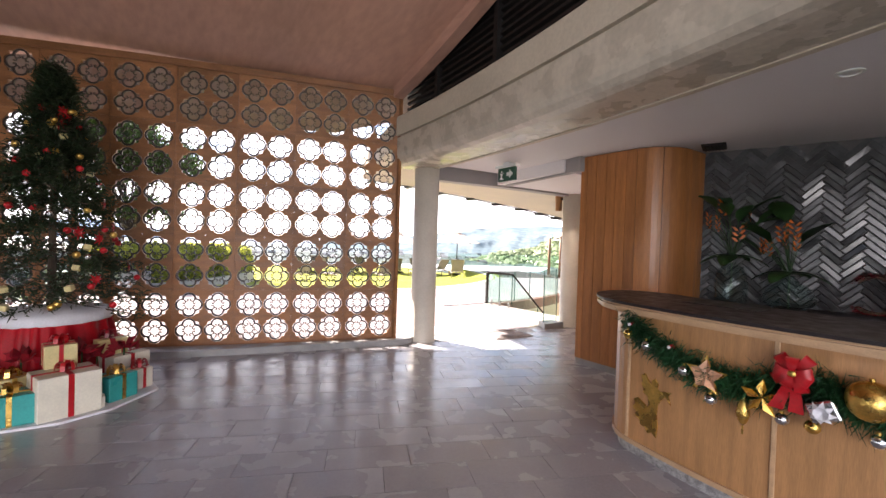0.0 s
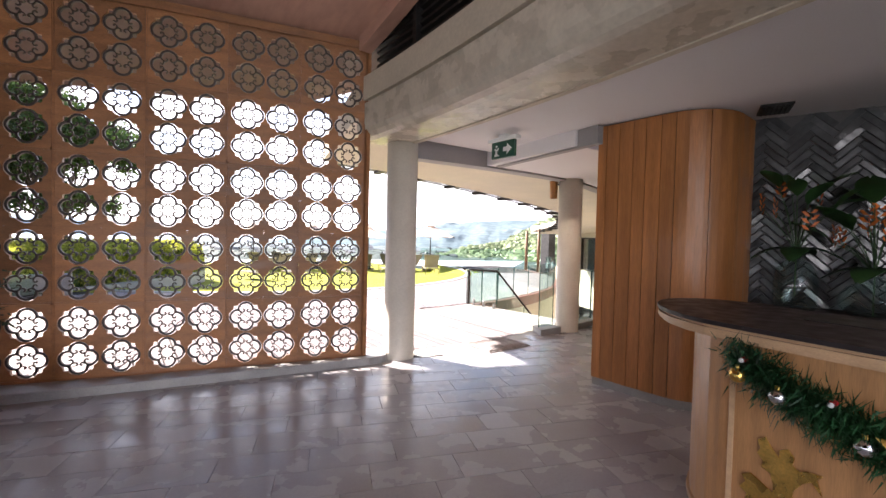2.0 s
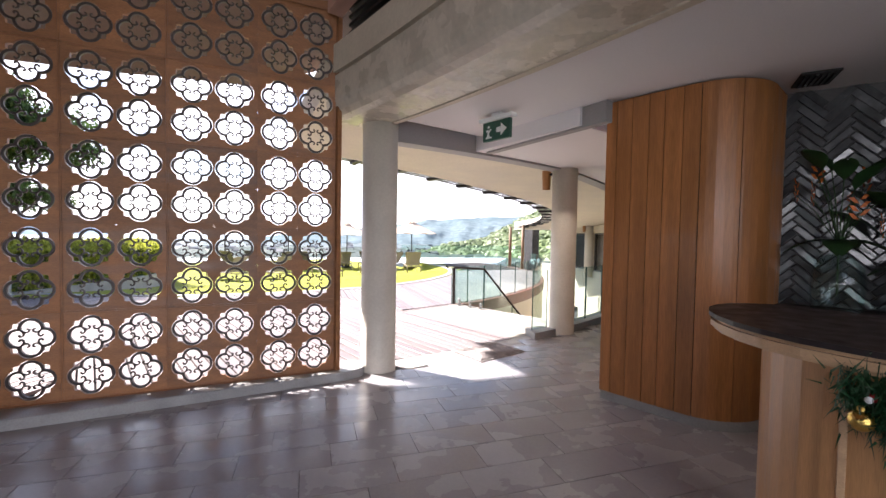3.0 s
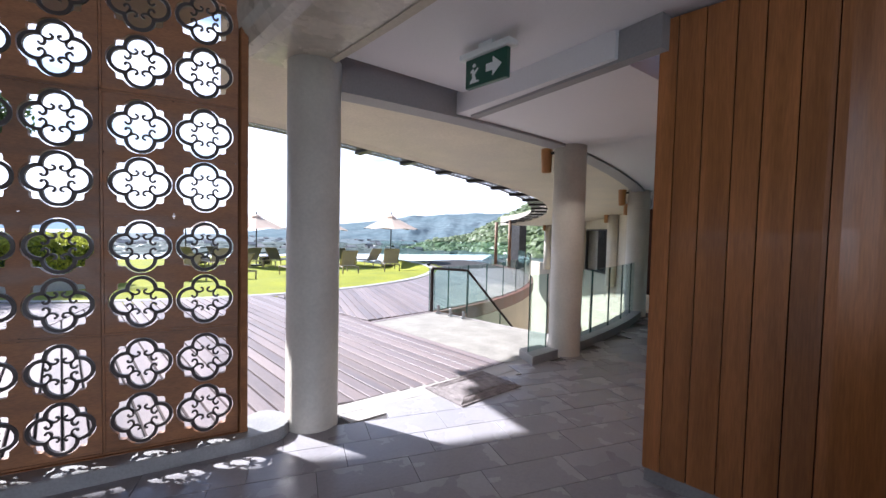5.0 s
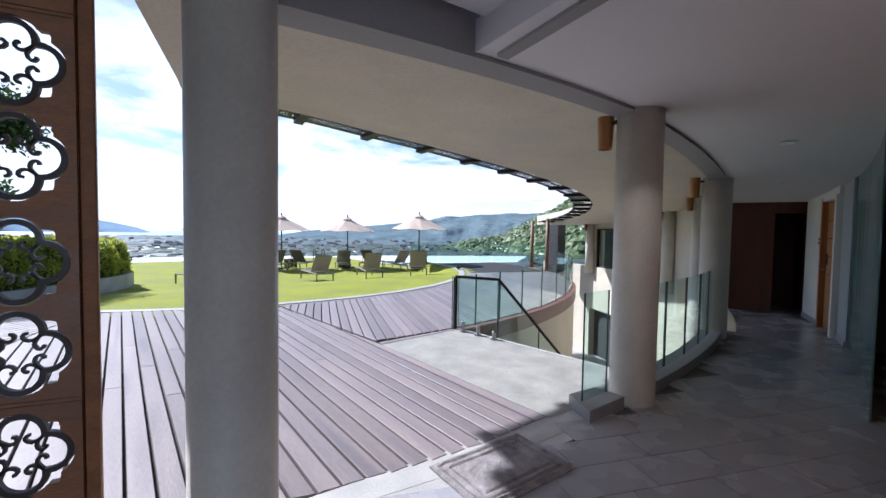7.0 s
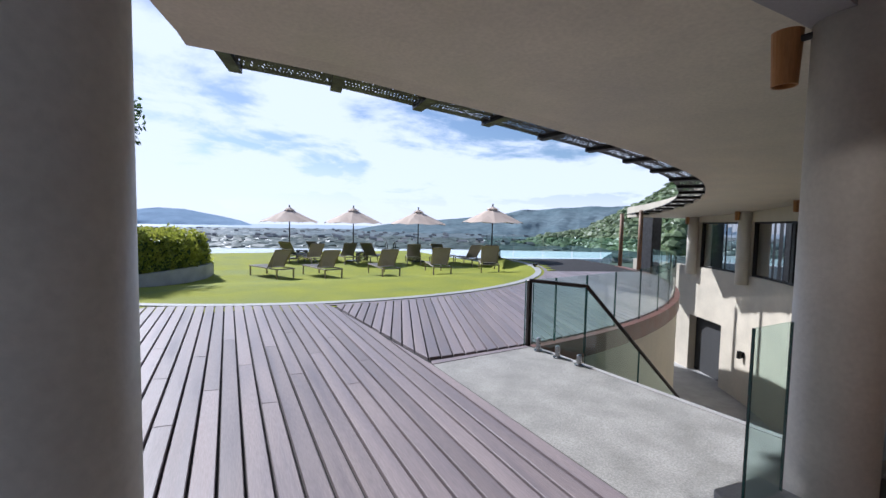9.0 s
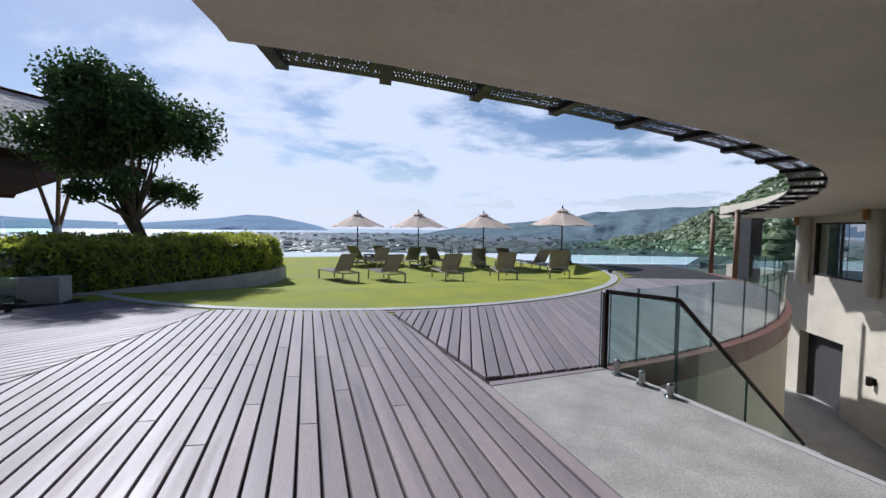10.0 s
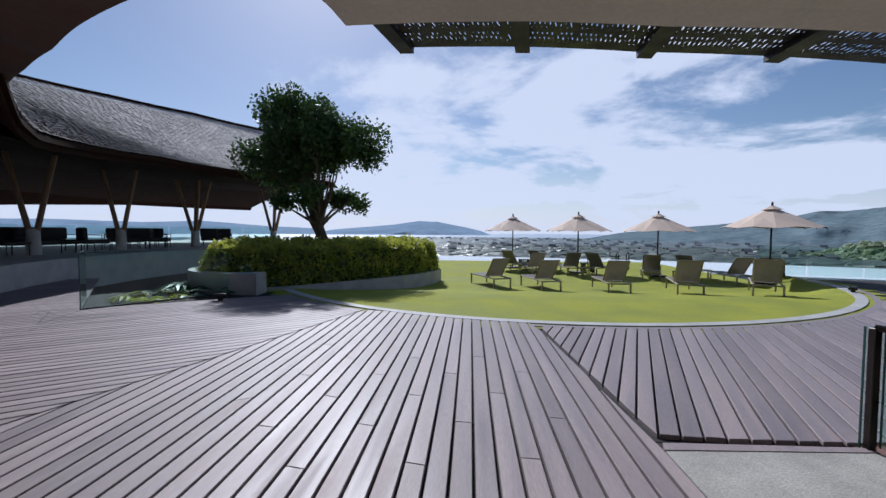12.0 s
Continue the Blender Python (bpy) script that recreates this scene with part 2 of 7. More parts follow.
M_TROPIC = leaf_material("tropical_leaf", (0.028, 0.085, 0.022), (0.015, 0.05, 0.015), trans=0.2)
M_RED = material("red_satin", (0.50, 0.008, 0.014), rough=0.4, vary=0.12, scale=5, fine=60, bump=0.1)
M_SKIRT = material("red_drape", (0.40, 0.005, 0.012), rough=0.5, vary=0.15, scale=6, fine=60, bump=0.12, spec=0.2)
M_DARKRED = material("poinsettia_red", (0.30, 0.008, 0.02), rough=0.5, vary=0.2, scale=8, fine=60, bump=0.1, island=0.4)
M_GOLD = material("gold_foil", (0.80, 0.52, 0.14), rough=0.28, metal=1.0, vary=0.12, scale=12, fine=90, bump=0.25)
M_SILVER = material("silver_foil", (0.75, 0.76, 0.78), rough=0.2, metal=1.0, vary=0.08, bump=0.08)
M_GIFTWHITE = material("cream_gift_paper", (0.76, 0.72, 0.60), rough=0.5, vary=0.05, bump=0.05)
M_GIFTTEAL = material("teal_gift_paper", (0.02, 0.36, 0.34), rough=0.35, vary=0.08, bump=0.08)
M_GIFTGOLD = material("pale_gold_gift_paper", (0.70, 0.60, 0.30), rough=0.4, vary=0.08, bump=0.05)
M_CLOTH = material("white_cloth", (0.75, 0.76, 0.80), rough=0.9, vary=0.06, scale=5, fine=60, bump=0.25)
M_PEACH = material("peach_silk", (0.75, 0.42, 0.26), rough=0.6, vary=0.15, scale=9, fine=60, bump=0.15)
M_ORANGE = material("orange_petal", (0.75, 0.17, 0.02), rough=0.5, vary=0.2, island=0.3)
M_VASE = glass_material("blue_green_vase_glass", (0.91, 0.965, 0.955))
M_SIGN = material("sign_green", (0.012, 0.085, 0.055), rough=0.4, vary=0.04, bump=0)
M_SIGNWHITE = material("sign_white", (0.82, 0.86, 0.84), rough=0.5, vary=0.02, bump=0)
M_MAT = material("woven_grey_rug", (0.38, 0.34, 0.34), rough=0.95, vary=0.22, scale=14, fine=120, bump=0.7, dist=0.02)
M_LAMPFACE = material("lamp_lens", (0.85, 0.85, 0.82), rough=0.4, vary=0.02, bump=0)
M_CUSHION = material("charcoal_cushion", (0.030, 0.032, 0.036), rough=0.85, vary=0.15)
M_STONEPILLAR = material("dark_slate_cladding", (0.07, 0.07, 0.075), rough=0.7, vary=0.3, scale=9, fine=50, bump=0.5)
# aerial haze is mixed into these base colours: paler and bluer with distance
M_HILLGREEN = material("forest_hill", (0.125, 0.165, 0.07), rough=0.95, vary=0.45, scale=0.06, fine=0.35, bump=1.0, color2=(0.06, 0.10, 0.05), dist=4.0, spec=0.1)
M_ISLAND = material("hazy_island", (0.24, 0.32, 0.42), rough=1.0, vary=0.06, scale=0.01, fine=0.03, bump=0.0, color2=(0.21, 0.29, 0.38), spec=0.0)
M_HILLBLUE = material("hazed_far_hill", (0.16, 0.205, 0.225), rough=1.0, vary=0.2, scale=0.01, fine=0.05, bump=0.5, color2=(0.115, 0.16, 0.18), dist=8.0, spec=0.0)
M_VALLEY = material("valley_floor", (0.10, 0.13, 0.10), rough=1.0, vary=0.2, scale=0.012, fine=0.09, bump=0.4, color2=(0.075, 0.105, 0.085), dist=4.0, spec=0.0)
M_FARPLAIN = material("hazed_far_plain", (0.15, 0.20, 0.21), rough=1.0, vary=0.15, scale=0.004, fine=0.03, bump=0.0, color2=(0.09, 0.14, 0.17), spec=0.0)
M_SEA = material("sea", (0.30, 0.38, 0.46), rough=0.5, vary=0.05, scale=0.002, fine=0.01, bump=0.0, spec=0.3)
M_HOUSE = material("far_house_walls", (0.24, 0.245, 0.25), rough=0.9, island=0.3)
M_WINDOWGLASS = glass_material("window_glass", (0.42, 0.52, 0.55), ior=15.0)
M_TEALGLASS = material("teal_glass", (0.10, 0.19, 0.18), rough=0.12, vary=0.05, scale=0.7, fine=3, bump=0.0, spec=0.6, rvary=0.03)
M_GREYWALL = material("blue_grey_paint", (0.33, 0.36, 0.38), rough=0.6, vary=0.04, scale=2, fine=60, bump=0.05)
M_DARKPANEL = material("dark_panel", (0.11, 0.035, 0.018), rough=0.5, vary=0.2, scale=2, fine=30, bump=0.06, stretch=(4, 4, 0.4))
# near-black colour stands in for the unlit depth behind louvres and windows
M_INNERSHADE = material("interior_shade", (0.05, 0.05, 0.05), rough=0.8)
M_SOIL = material("soil", (0.06, 0.045, 0.03), rough=0.95, vary=0.3, bump=0.5)

# ---- builders ----


def part(name, bm, mat, parent=None, label="", smooth=False, m=None):
    me = bpy.data.meshes.new(name)
    bm.normal_update()
    bm.to_mesh(me)
    bm.free()
    me.materials.append(mat)
    if smooth:
        for p in me.polygons:
            p.use_smooth = True
    ob = new(name, me)
    if parent is not None:
        ob.parent = parent
    if m is not None:
        ob.matrix_local = m
    if label:
        ob["label"] = label
    return ob


def piece(name, mesh, parent, m):
    ob = new(name, mesh)
    ob.parent = parent
    ob.matrix_local = m
    return ob


def meshof(name, bm, mat, smooth=False):
    me = bpy.data.meshes.new(name)
    bm.normal_update()
    bm.to_mesh(me)
    bm.free()
    me.materials.append(mat)
    if smooth:
        for p in me.polygons:
            p.use_smooth = True
    return me


def thing(name, label, category, m=None, group="", kind=""):
    ob = new(name)
    ob.empty_display_size = 0.1
    if m is not None:
        ob.matrix_world = m
    return tagged(ob, label, category, group, kind)


def setting(name, bm, mat, label, category, smooth=False):
    return tagged(part(name, bm, mat, smooth=smooth), label, category, "", "structure")


def B():
    return bmesh.new()


def box(bm, x0, y0, z0, x1, y1, z1, bevel=0.0, m=None):
    t = Matrix.Translation(((x0 + x1) / 2, (y0 + y1) / 2, (z0 + z1) / 2)) @ Matrix.Diagonal((abs(x1 - x0), abs(y1 - y0), abs(z1 - z0), 1))
    if m is not None:
        t = m @ t
    vs = bmesh.ops.create_cube(bm, size=1, matrix=t)["verts"]
    if bevel:
        es = list({e for v in vs for e in v.link_edges})
        bmesh.ops.bevel(bm, geom=es, offset=bevel, segments=1, affect="EDGES")
    return bm


def prism(bm, pts, z0, z1):
    """A plan outline raised from z0 to z1."""
    lo = [bm.verts.new((x, y, z0)) for x, y in pts]
    hi = [bm.verts.new((x, y, z1)) for x, y in pts]
    n = len(pts)
    for i in range(n):
        bm.faces.new((lo[i], lo[(i + 1) % n], hi[(i + 1) % n], hi[i]))
    bm.faces.new(hi)
    bm.faces.new(lo[::-1])
    bmesh.ops.recalc_face_normals(bm, faces=bm.faces[:])
    return bm


def lathe(bm, prof, n=24, c=(0, 0, 0)):
    """A profile of (radius, z) turned round the upright through c."""
    rings = []
    for r, z in prof:
        if r < 1e-5:
            rings.append([bm.verts.new((c[0], c[1], c[2] + z))])
        else:
            rings.append([bm.verts.new((c[0] + r * math.cos(2 * math.pi * k / n), c[1] + r * math.sin(2 * math.pi * k / n), c[2] + z)) for k in range(n)])
    for a, b in zip(rings, rings[1:]):
        for k in range(n):
            k2 = (k + 1) % n
            q = [a[k % len(a)], a[k2 % len(a)], b[k2 % len(b)], b[k % len(b)]]
            q = [v for i, v in enumerate(q) if v not in q[:i]]
            if len(q) > 2:
                bm.faces.new(q)
    return bm


def cyl(bm, x, y, z0, z1, r, r2=None, n=20):
    return lathe(bm, [(0, z0), (r, z0), (r if r2 is None else r2, z1), (0, z1)], n, (x, y, 0))


def tube(bm, pts, r, n=8, r2=None):
    """A round bar along points, tapering from r to r2."""
    pts = [Vector(p) for p in pts]
    rings = []
    for i, p in enumerate(pts):
        d = (pts[min(i + 1, len(pts) - 1)] - pts[max(i - 1, 0)]).normalized()
        a = d.orthogonal().normalized() if abs(d.z) > 0.95 else d.cross(Vector((0, 0, 1))).normalized()
        b = d.cross(a)
        rr = r + ((r2 if r2 is not None else r) - r) * i / max(1, len(pts) - 1)
        rings.append([bm.verts.new(p + rr * (a * math.cos(2 * math.pi * k / n) + b * math.sin(2 * math.pi * k / n))) for k in range(n)])
    for a, b in zip(rings, rings[1:]):
        for k in range(n):
            bm.faces.new((a[k], a[(k + 1) % n], b[(k + 1) % n], b[k]))
    bm.faces.new(rings[0][::-1])
    bm.faces.new(rings[-1])
    return bm


CX, CY = 7.3, 20.55       # the middle of the round court: everything outside lies on rings about it


def P(r, phi, z=None):
    a = radians(phi)
    x, y = CX + r * math.sin(a), CY - r * math.cos(a)
    return (x, y) if z is None else (x, y, z)


def ring(bm, r0, r1, p0, p1, z0, z1, step=2.0):
    """A curved slab between two radii and two bearings; z0, z1 may be functions of (radius, bearing)."""
    f0 = z0 if callable(z0) else (lambda r, p: z0)
    f1 = z1 if callable(z1) else (lambda r, p: z1)
    n = max(1, int(math.ceil(abs(p1 - p0) / step)))
    rows = []
    for i in range(n + 1):
        p = p0 + (p1 - p0) * i / n
        rows.append([bm.verts.new(P(r, p, f(r, p))) for r, f in ((r0, f0), (r1, f0), (r1, f1), (r0, f1))])
    for a, b in zip(rows, rows[1:]):
        for k in range(4):
            bm.faces.new((a[k], a[(k + 1) % 4], b[(k + 1) % 4], b[k]))
    bm.faces.new(rows[0][::-1])
    bm.faces.new(rows[-1])
    bmesh.ops.recalc_face_normals(bm, faces=bm.faces[:])
    return bm

# ---- large structure: lobby ----
Z_LOBBY, Z_CORR = 2.83, 2.66


def beam_in(y):
    return 4.14 - 0.022 * (5.28 - y) ** 2


def corr_z(r, p):
    """The corridor's ceiling sinks along its curve."""
    return float(np.interp(p, (-12.4, 1.0, 14.0, 26.0), (Z_CORR, Z_CORR - 0.02, 2.38, 2.22)))


def beam_strip(name, mat, label, prof, y0=-3.5, y1=5.75, n=24):
    """A length of the big curved beam: a profile of (offset from its inner edge, height) swept along it."""
    bm = B()
    rows = []
    for i in range(n + 1):
        y = y0 + (y1 - y0) * i / n
        rows.append([bm.verts.new((beam_in(y) + o, y, z)) for o, z in prof])
    k = len(prof)
    for a, b in zip(rows, rows[1:]):
        for j in range(k):
            bm.faces.new((a[j], a[(j + 1) % k], b[(j + 1) % k], b[j]))
    bm.faces.new(rows[0][::-1])
    bm.faces.new(rows[-1])
    bmesh.ops.recalc_face_normals(bm, faces=bm.faces[:])
    return setting(name, bm, mat, label, "beam")


bm = B()
ring(bm, 15.28, 31, -62, 26, -0.12, -0.016, 2)
setting("floor", bm, M_GROUT, "dark grout bed under grey lobby floor tiles", "floor")

bm = B()
ring(bm, 15.15, 15.32, -40, 14, -0.1, -0.002, 2)
prism(bm, [(4.35, 5.32), (7.0, 5.1), (7.0, 5.43), (6.55, 5.50), (4.35, 5.68)], -0.1, -0.004)
setting("threshold", bm, M_PALE, "pale stone threshold strip between lobby and deck", "threshold")

# big rendered beam with its groove, and the louvred gap above it
beam_strip("beam_1", M_POLISHED, "long curved cream plaster beam with a rounded polished foot",
           [(-0.57, 3.19), (-0.57, 2.95), (-0.56, 2.89), (-0.53, 2.84), (-0.48, 2.80), (-0.41, 2.78), (-0.32, 2.775), (0.0, 2.775), (0.0, 3.19)])
beam_strip("beam_2", M_PLASTER, "shadow groove course of the curved cream beam", [(-0.535, 3.19), (0.0, 3.19), (0.0, 3.22), (-0.535, 3.22)])
beam_strip("beam_3", M_PLASTER, "upper cream band of the curved lobby beam", [(-0.585, 3.22), (0.0, 3.22), (0.0, 3.52), (-0.57, 3.52), (-0.585, 3.505)])
beam_strip("trim_1", M_PLASTER, "thin pale rendered bead along the beam foot", [(0.0, 2.765), (0.06, 2.765), (0.075, 2.78), (0.075, 2.84), (0.0, 2.84)])

# grey ceilings
bm = B()
ys = [-6 + 11.35 * i / 20 for i in range(21)]
prism(bm, [(beam_in(y) + 0.02, y) for y in ys] + [(5.59, 5.24), (5.27, 3.45), (9.5, 3.4), (9.5, -6)], Z_LOBBY, Z_LOBBY + 0.2)
setting("ceiling", bm, M_CEIL, "smooth grey painted lobby ceiling", "ceiling")
bm = B()
ring(bm, 15.2, 16.95, -6.9, 26, corr_z, lambda r, p: corr_z(r, p) + 0.2, 2)
ring(bm, 16.95, 18.6, 1.5, 26, corr_z, lambda r, p: corr_z(r, p) + 0.2, 2)
setting("ceiling_2", bm, M_CEIL, "lower grey painted corridor ceiling", "ceiling")
bm = B()
prism(bm, [(5.57, 5.26), (5.25, 3.44), (5.34, 3.43), (5.66, 5.25)], Z_CORR - 0.03, Z_LOBBY)
setting("trim_2", bm, M_BEAMGREY, "grey downstand where the lobby ceiling drops to the corridor", "trim")
bm = B()
ring(bm, 15.1, 15.32, -12.4, 26, lambda r, p: corr_z(r, p) - 0.03, lambda r, p: corr_z(r, p) + 0.5, 1.5)
setting("beam_4", bm, M_BEAMGREY, "curved grey edge beam carried by round columns", "beam")

# sloping brown ceiling over the tall part of the lobby, on the roof ring


def soffit_z(r, p):
    return 3.92 + (0.0 if r < 15.4 else 0.20 * (r - 15.4))


def roof_sheet(name, rs, p1, mat, label):
    bm = B()
    for p in range(-62, p1, 2):
        for a, b in zip(rs, rs[1:]):
            bm.faces.new([bm.verts.new(P(r, f, soffit_z(r, f))) for r, f in ((a, p), (b, p), (b, p + 2), (a, p + 2))])
    bmesh.ops.remove_doubles(bm, verts=bm.verts[:], dist=0.001)
    geo = bmesh.ops.extrude_face_region(bm, geom=bm.faces[:])["geom"]
    bmesh.ops.translate(bm, verts=[v for v in geo if isinstance(v, bmesh.types.BMVert)], vec=(0, 0, 0.12))
    bmesh.ops.recalc_face_normals(bm, faces=bm.faces[:])
    return setting(name, bm, mat, label, "ceiling")


roof_sheet("ceiling_3", [15.4, 17.5, 20, 23, 26], -4, M_CEILBROWN, "sloping reddish brown boarded lobby ceiling")
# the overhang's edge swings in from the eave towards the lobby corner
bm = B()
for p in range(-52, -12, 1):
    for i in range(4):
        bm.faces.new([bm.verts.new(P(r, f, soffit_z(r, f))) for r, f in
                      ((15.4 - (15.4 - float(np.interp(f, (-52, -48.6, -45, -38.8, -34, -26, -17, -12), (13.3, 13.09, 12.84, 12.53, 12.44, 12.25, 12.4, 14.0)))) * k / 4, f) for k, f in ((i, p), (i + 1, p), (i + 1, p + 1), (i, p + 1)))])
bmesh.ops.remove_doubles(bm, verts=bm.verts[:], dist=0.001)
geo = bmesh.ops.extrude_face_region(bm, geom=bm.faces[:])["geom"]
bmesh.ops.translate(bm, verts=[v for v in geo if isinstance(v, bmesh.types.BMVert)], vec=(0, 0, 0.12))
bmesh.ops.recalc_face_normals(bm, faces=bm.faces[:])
# near-black brown stands for the shade under the overhang
setting("ceiling_4", bm, M_EAVESHADE, "brown boarded roof overhang underside, its shade put into the colour", "ceiling")
# brown fascia trim along the ceiling's edge over the louvres
bm = B()
ys = [-3.5 + 9.0 * i / 24 for i in range(25)]
lo = []
for y in ys:
    x = beam_in(y) - 0.58
    r = math.hypot(x - CX, y - CY)
    z = soffit_z(r, 0)
    lo.append([bm.verts.new(c) for c in ((x - 0.10, y, z - 0.16), (x + 0.06, y, z - 0.16), (x + 0.06, y, z + 0.02), (x - 0.10, y, z + 0.02))])
for a, b in zip(lo, lo[1:]):
    for k in range(4):
        bm.faces.new((a[k], a[(k + 1) % 4], b[(k + 1) % 4], b[k]))
bmesh.ops.recalc_face_normals(bm, faces=bm.faces[:])
setting("trim_3", bm, M_CEILBROWN, "brown timber fascia along the sloping ceiling edge", "trim")

# black louvres over the beam
louvre = thing("louvre_screen", "black slatted louvre above the cream beam", "louvre", kind="structure")
for k in range(11):
    bm = B()
    rows = []
    for y in ys:
        x = beam_in(y) - 0.44
        z = 3.55 + 0.085 * k
        rows.append([bm.verts.new(c) for c in ((x, y, z), (x + 0.05, y, z - 0.012), (x + 0.05, y, z + 0.018), (x, y, z + 0.03))])
    for a, b in zip(rows, rows[1:]):
        for j in range(4):
            bm.faces.new((a[j], a[(j + 1) % 4], b[(j + 1) % 4], b[j]))
    bmesh.ops.recalc_face_normals(bm, faces=bm.faces[:])
    part("slat", bm, M_BLACKMETAL, louvre)
for y in (4.6, 3.3, 2.0, 0.7, -0.6):
    bm = B()
    box(bm, beam_in(y) - 0.49, y - 0.03, 3.52, beam_in(y) - 0.37, y + 0.03, 4.5)
    part("mullion", bm, M_BLACKMETAL, louvre)
# added dark sheet in place of the shade behind the slats
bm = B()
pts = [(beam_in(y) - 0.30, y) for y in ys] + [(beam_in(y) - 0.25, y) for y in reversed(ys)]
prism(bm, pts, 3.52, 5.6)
setting("wall_5", bm, M_INNERSHADE, "added dark sheet for the shade behind the louvres", "wall")

# the lobby is open to its forecourt; one plain wall stands behind the reception
bm = B()
box(bm, 9.4, -6.0, -0.1, 9.6, 3.53, 3.0)
setting("wall_east", bm, M_WHITE, "plain white wall behind the reception", "wall")
bm = B()
box(bm, 4.2, -6.2, -0.1, 9.6, -6.0, 3.0)
setting("wall_south", bm, M_WHITE, "plain white wall closing the reception", "wall")


# ---- round columns ----
def column(name, phi, z1, r=0.195, R=15.1):
    x, y = P(R, phi)
    bm = B()
    lathe(bm, [(0, -0.05), (r + 0.004, -0.05), (r + 0.004, 0.012), (r, 0.02), (r, z1), (0, z1)], 40, (x, y, 0))
    return setting(name, bm, M_COLUMN, "smooth round cream painted column", "column", smooth=False)


for i, (phi, z1, R) in enumerate(((-11.95, 2.80, 15.35), (0.5, 2.66, 15.28), (13.6, 2.42, 15.2))):
    ob = column(f"column_{i + 1}", phi, z1, 0.198, R)
    for p in ob.data.polygons:
        p.use_smooth = abs(p.normal.z) < 0.5

# ---- outdoors: terrace ----


def lawn_z(x, y):
    t = min(1, max(0, (y - 14.5) / 4.5))
    e = min(1, max(0, (8.42 - math.hypot(x - CX, y - CY)) / 0.9)) if y < CY else 1
    return -0.015 - 0.38 * t * t * (3 - 2 * t) * e * e * (3 - 2 * e)


bm = B()
g = {}
NX, NY = 56, 56
for i in range(NX + 1):
    for j in range(NY + 1):
        x, y = -2 + 24 * i / NX, 11.7 + 19.5 * j / NY
        g[i, j] = bm.verts.new((x, y, lawn_z(x, y) + 0.004 * noise.noise((x * 1.5, y * 1.5, 0))))
for i in range(NX):
    for j in range(NY):
        c = [(-2 + 24 * (i + a) / NX, 11.7 + 19.5 * (j + b) / NY) for a, b in ((0, 0), (1, 0), (1, 1), (0, 1))]
        if min(math.hypot(x - CX, y - CY) if y < CY else abs(x - CX) for x, y in c) < 8.7:
            bm.faces.new((g[i, j], g[i + 1, j], g[i + 1, j + 1], g[i, j + 1]))
bmesh.ops.delete(bm, geom=[v for v in bm.verts if not v.link_faces], context="VERTS")
setting("lawn", bm, M_LAWN, "mown bright green round lawn", "lawn", smooth=True)

bm = B()
ring(bm, 8.40, 8.60, -52, 82, -0.12, 0.004, 2)
setting("lawn_edging", bm, M_CONC, "pale stone edging round the lawn", "edging")

# pool beyond the lawn
bm = B()
prism(bm, [(-14, 31.5), (3.4, 28.9), (12.9, 26.7), (17.0, 24.5), (24.7, 22.0), (31, 26.5), (19, 32.5), (6, 36.0), (-14, 38.5)], -1.2, -0.42)
setting("water", bm, M_WATER, "still infinity pool water paled for its sky reflection", "pool")

# sub-deck ground under everything
bm = B()
prism(bm, [P(34, k * 12) for k in range(30)], -6.0, -4.2)
setting("ground", bm, M_CONC, "hilltop ground under the terrace", "ground")
# near-black sheet darkens the gaps between boards in place of shade
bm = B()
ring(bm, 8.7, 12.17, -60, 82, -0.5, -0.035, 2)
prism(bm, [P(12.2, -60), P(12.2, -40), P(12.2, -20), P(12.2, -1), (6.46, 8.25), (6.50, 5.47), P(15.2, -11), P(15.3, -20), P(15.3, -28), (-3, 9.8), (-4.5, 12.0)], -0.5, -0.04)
setting("ground_2", bm, M_DECKSHADE, "black sheet for the shade under the deck boards", "ground")

# washed aggregate landing at the stair
bm = B()
prism(bm, [(6.50, 5.48), (8.12, 5.34), (8.12, 6.0), (7.88, 8.30), (6.46, 8.22)], -0.45, -0.003)
setting("landing", bm, M_WASHED, "washed aggregate landing slab beside the deck", "landing")
bm = B()
prism(bm, [(8.10, 5.34), (8.16, 5.34), (7.93, 8.26), (7.87, 8.26)], -0.5, 0.006)
setting("landing_edge", bm, M_PALE, "pale rendered lip of the landing slab", "edging")

# stairwell: curved retaining wall under the deck, window wall on the outer ring, floor below
bm = B()
ring(bm, 12.0, 12.22, 2.4, 66, -4.3, -0.30, 1.5)
setting("wall_2", bm, M_PLASTER, "curved cream retaining wall of the sunken stairwell", "wall")
bm = B()
ring(bm, 11.98, 12.26, 2.4, 66, -0.30, -0.02, 1.5)
setting("deck_edge", bm, M_BROWNBAND, "brown stained curved deck edge band", "edging")
bm = B()
ring(bm, 12.0, 16, -3, 72, -4.5, -4.3, 2)
setting("floor_2", bm, M_CONC, "concrete floor of the sunken stairwell", "floor")
bm = B()
prism(bm, [(8.12, 5.34), (8.16, 5.34), (7.93, 8.34), (7.89, 8.34)], -4.4, -0.45)
setting("wall_6", bm, M_PLASTER, "cream wall under the landing", "wall")

SILL, HEAD = 0.02, 1.78
W_OPEN = ((43.6, 53.2), (54.4, 64.4))
bm = B()
ring(bm, 15.2, 15.5, 15.2, 58.6, -4.4, SILL, 1.2)
ring(bm, 15.2, 15.5, 58.6, 65.8, -1.95, SILL, 1.2)
ring(bm, 15.2, 15.5, 65.8, 80, -4.4, SILL, 1.2)
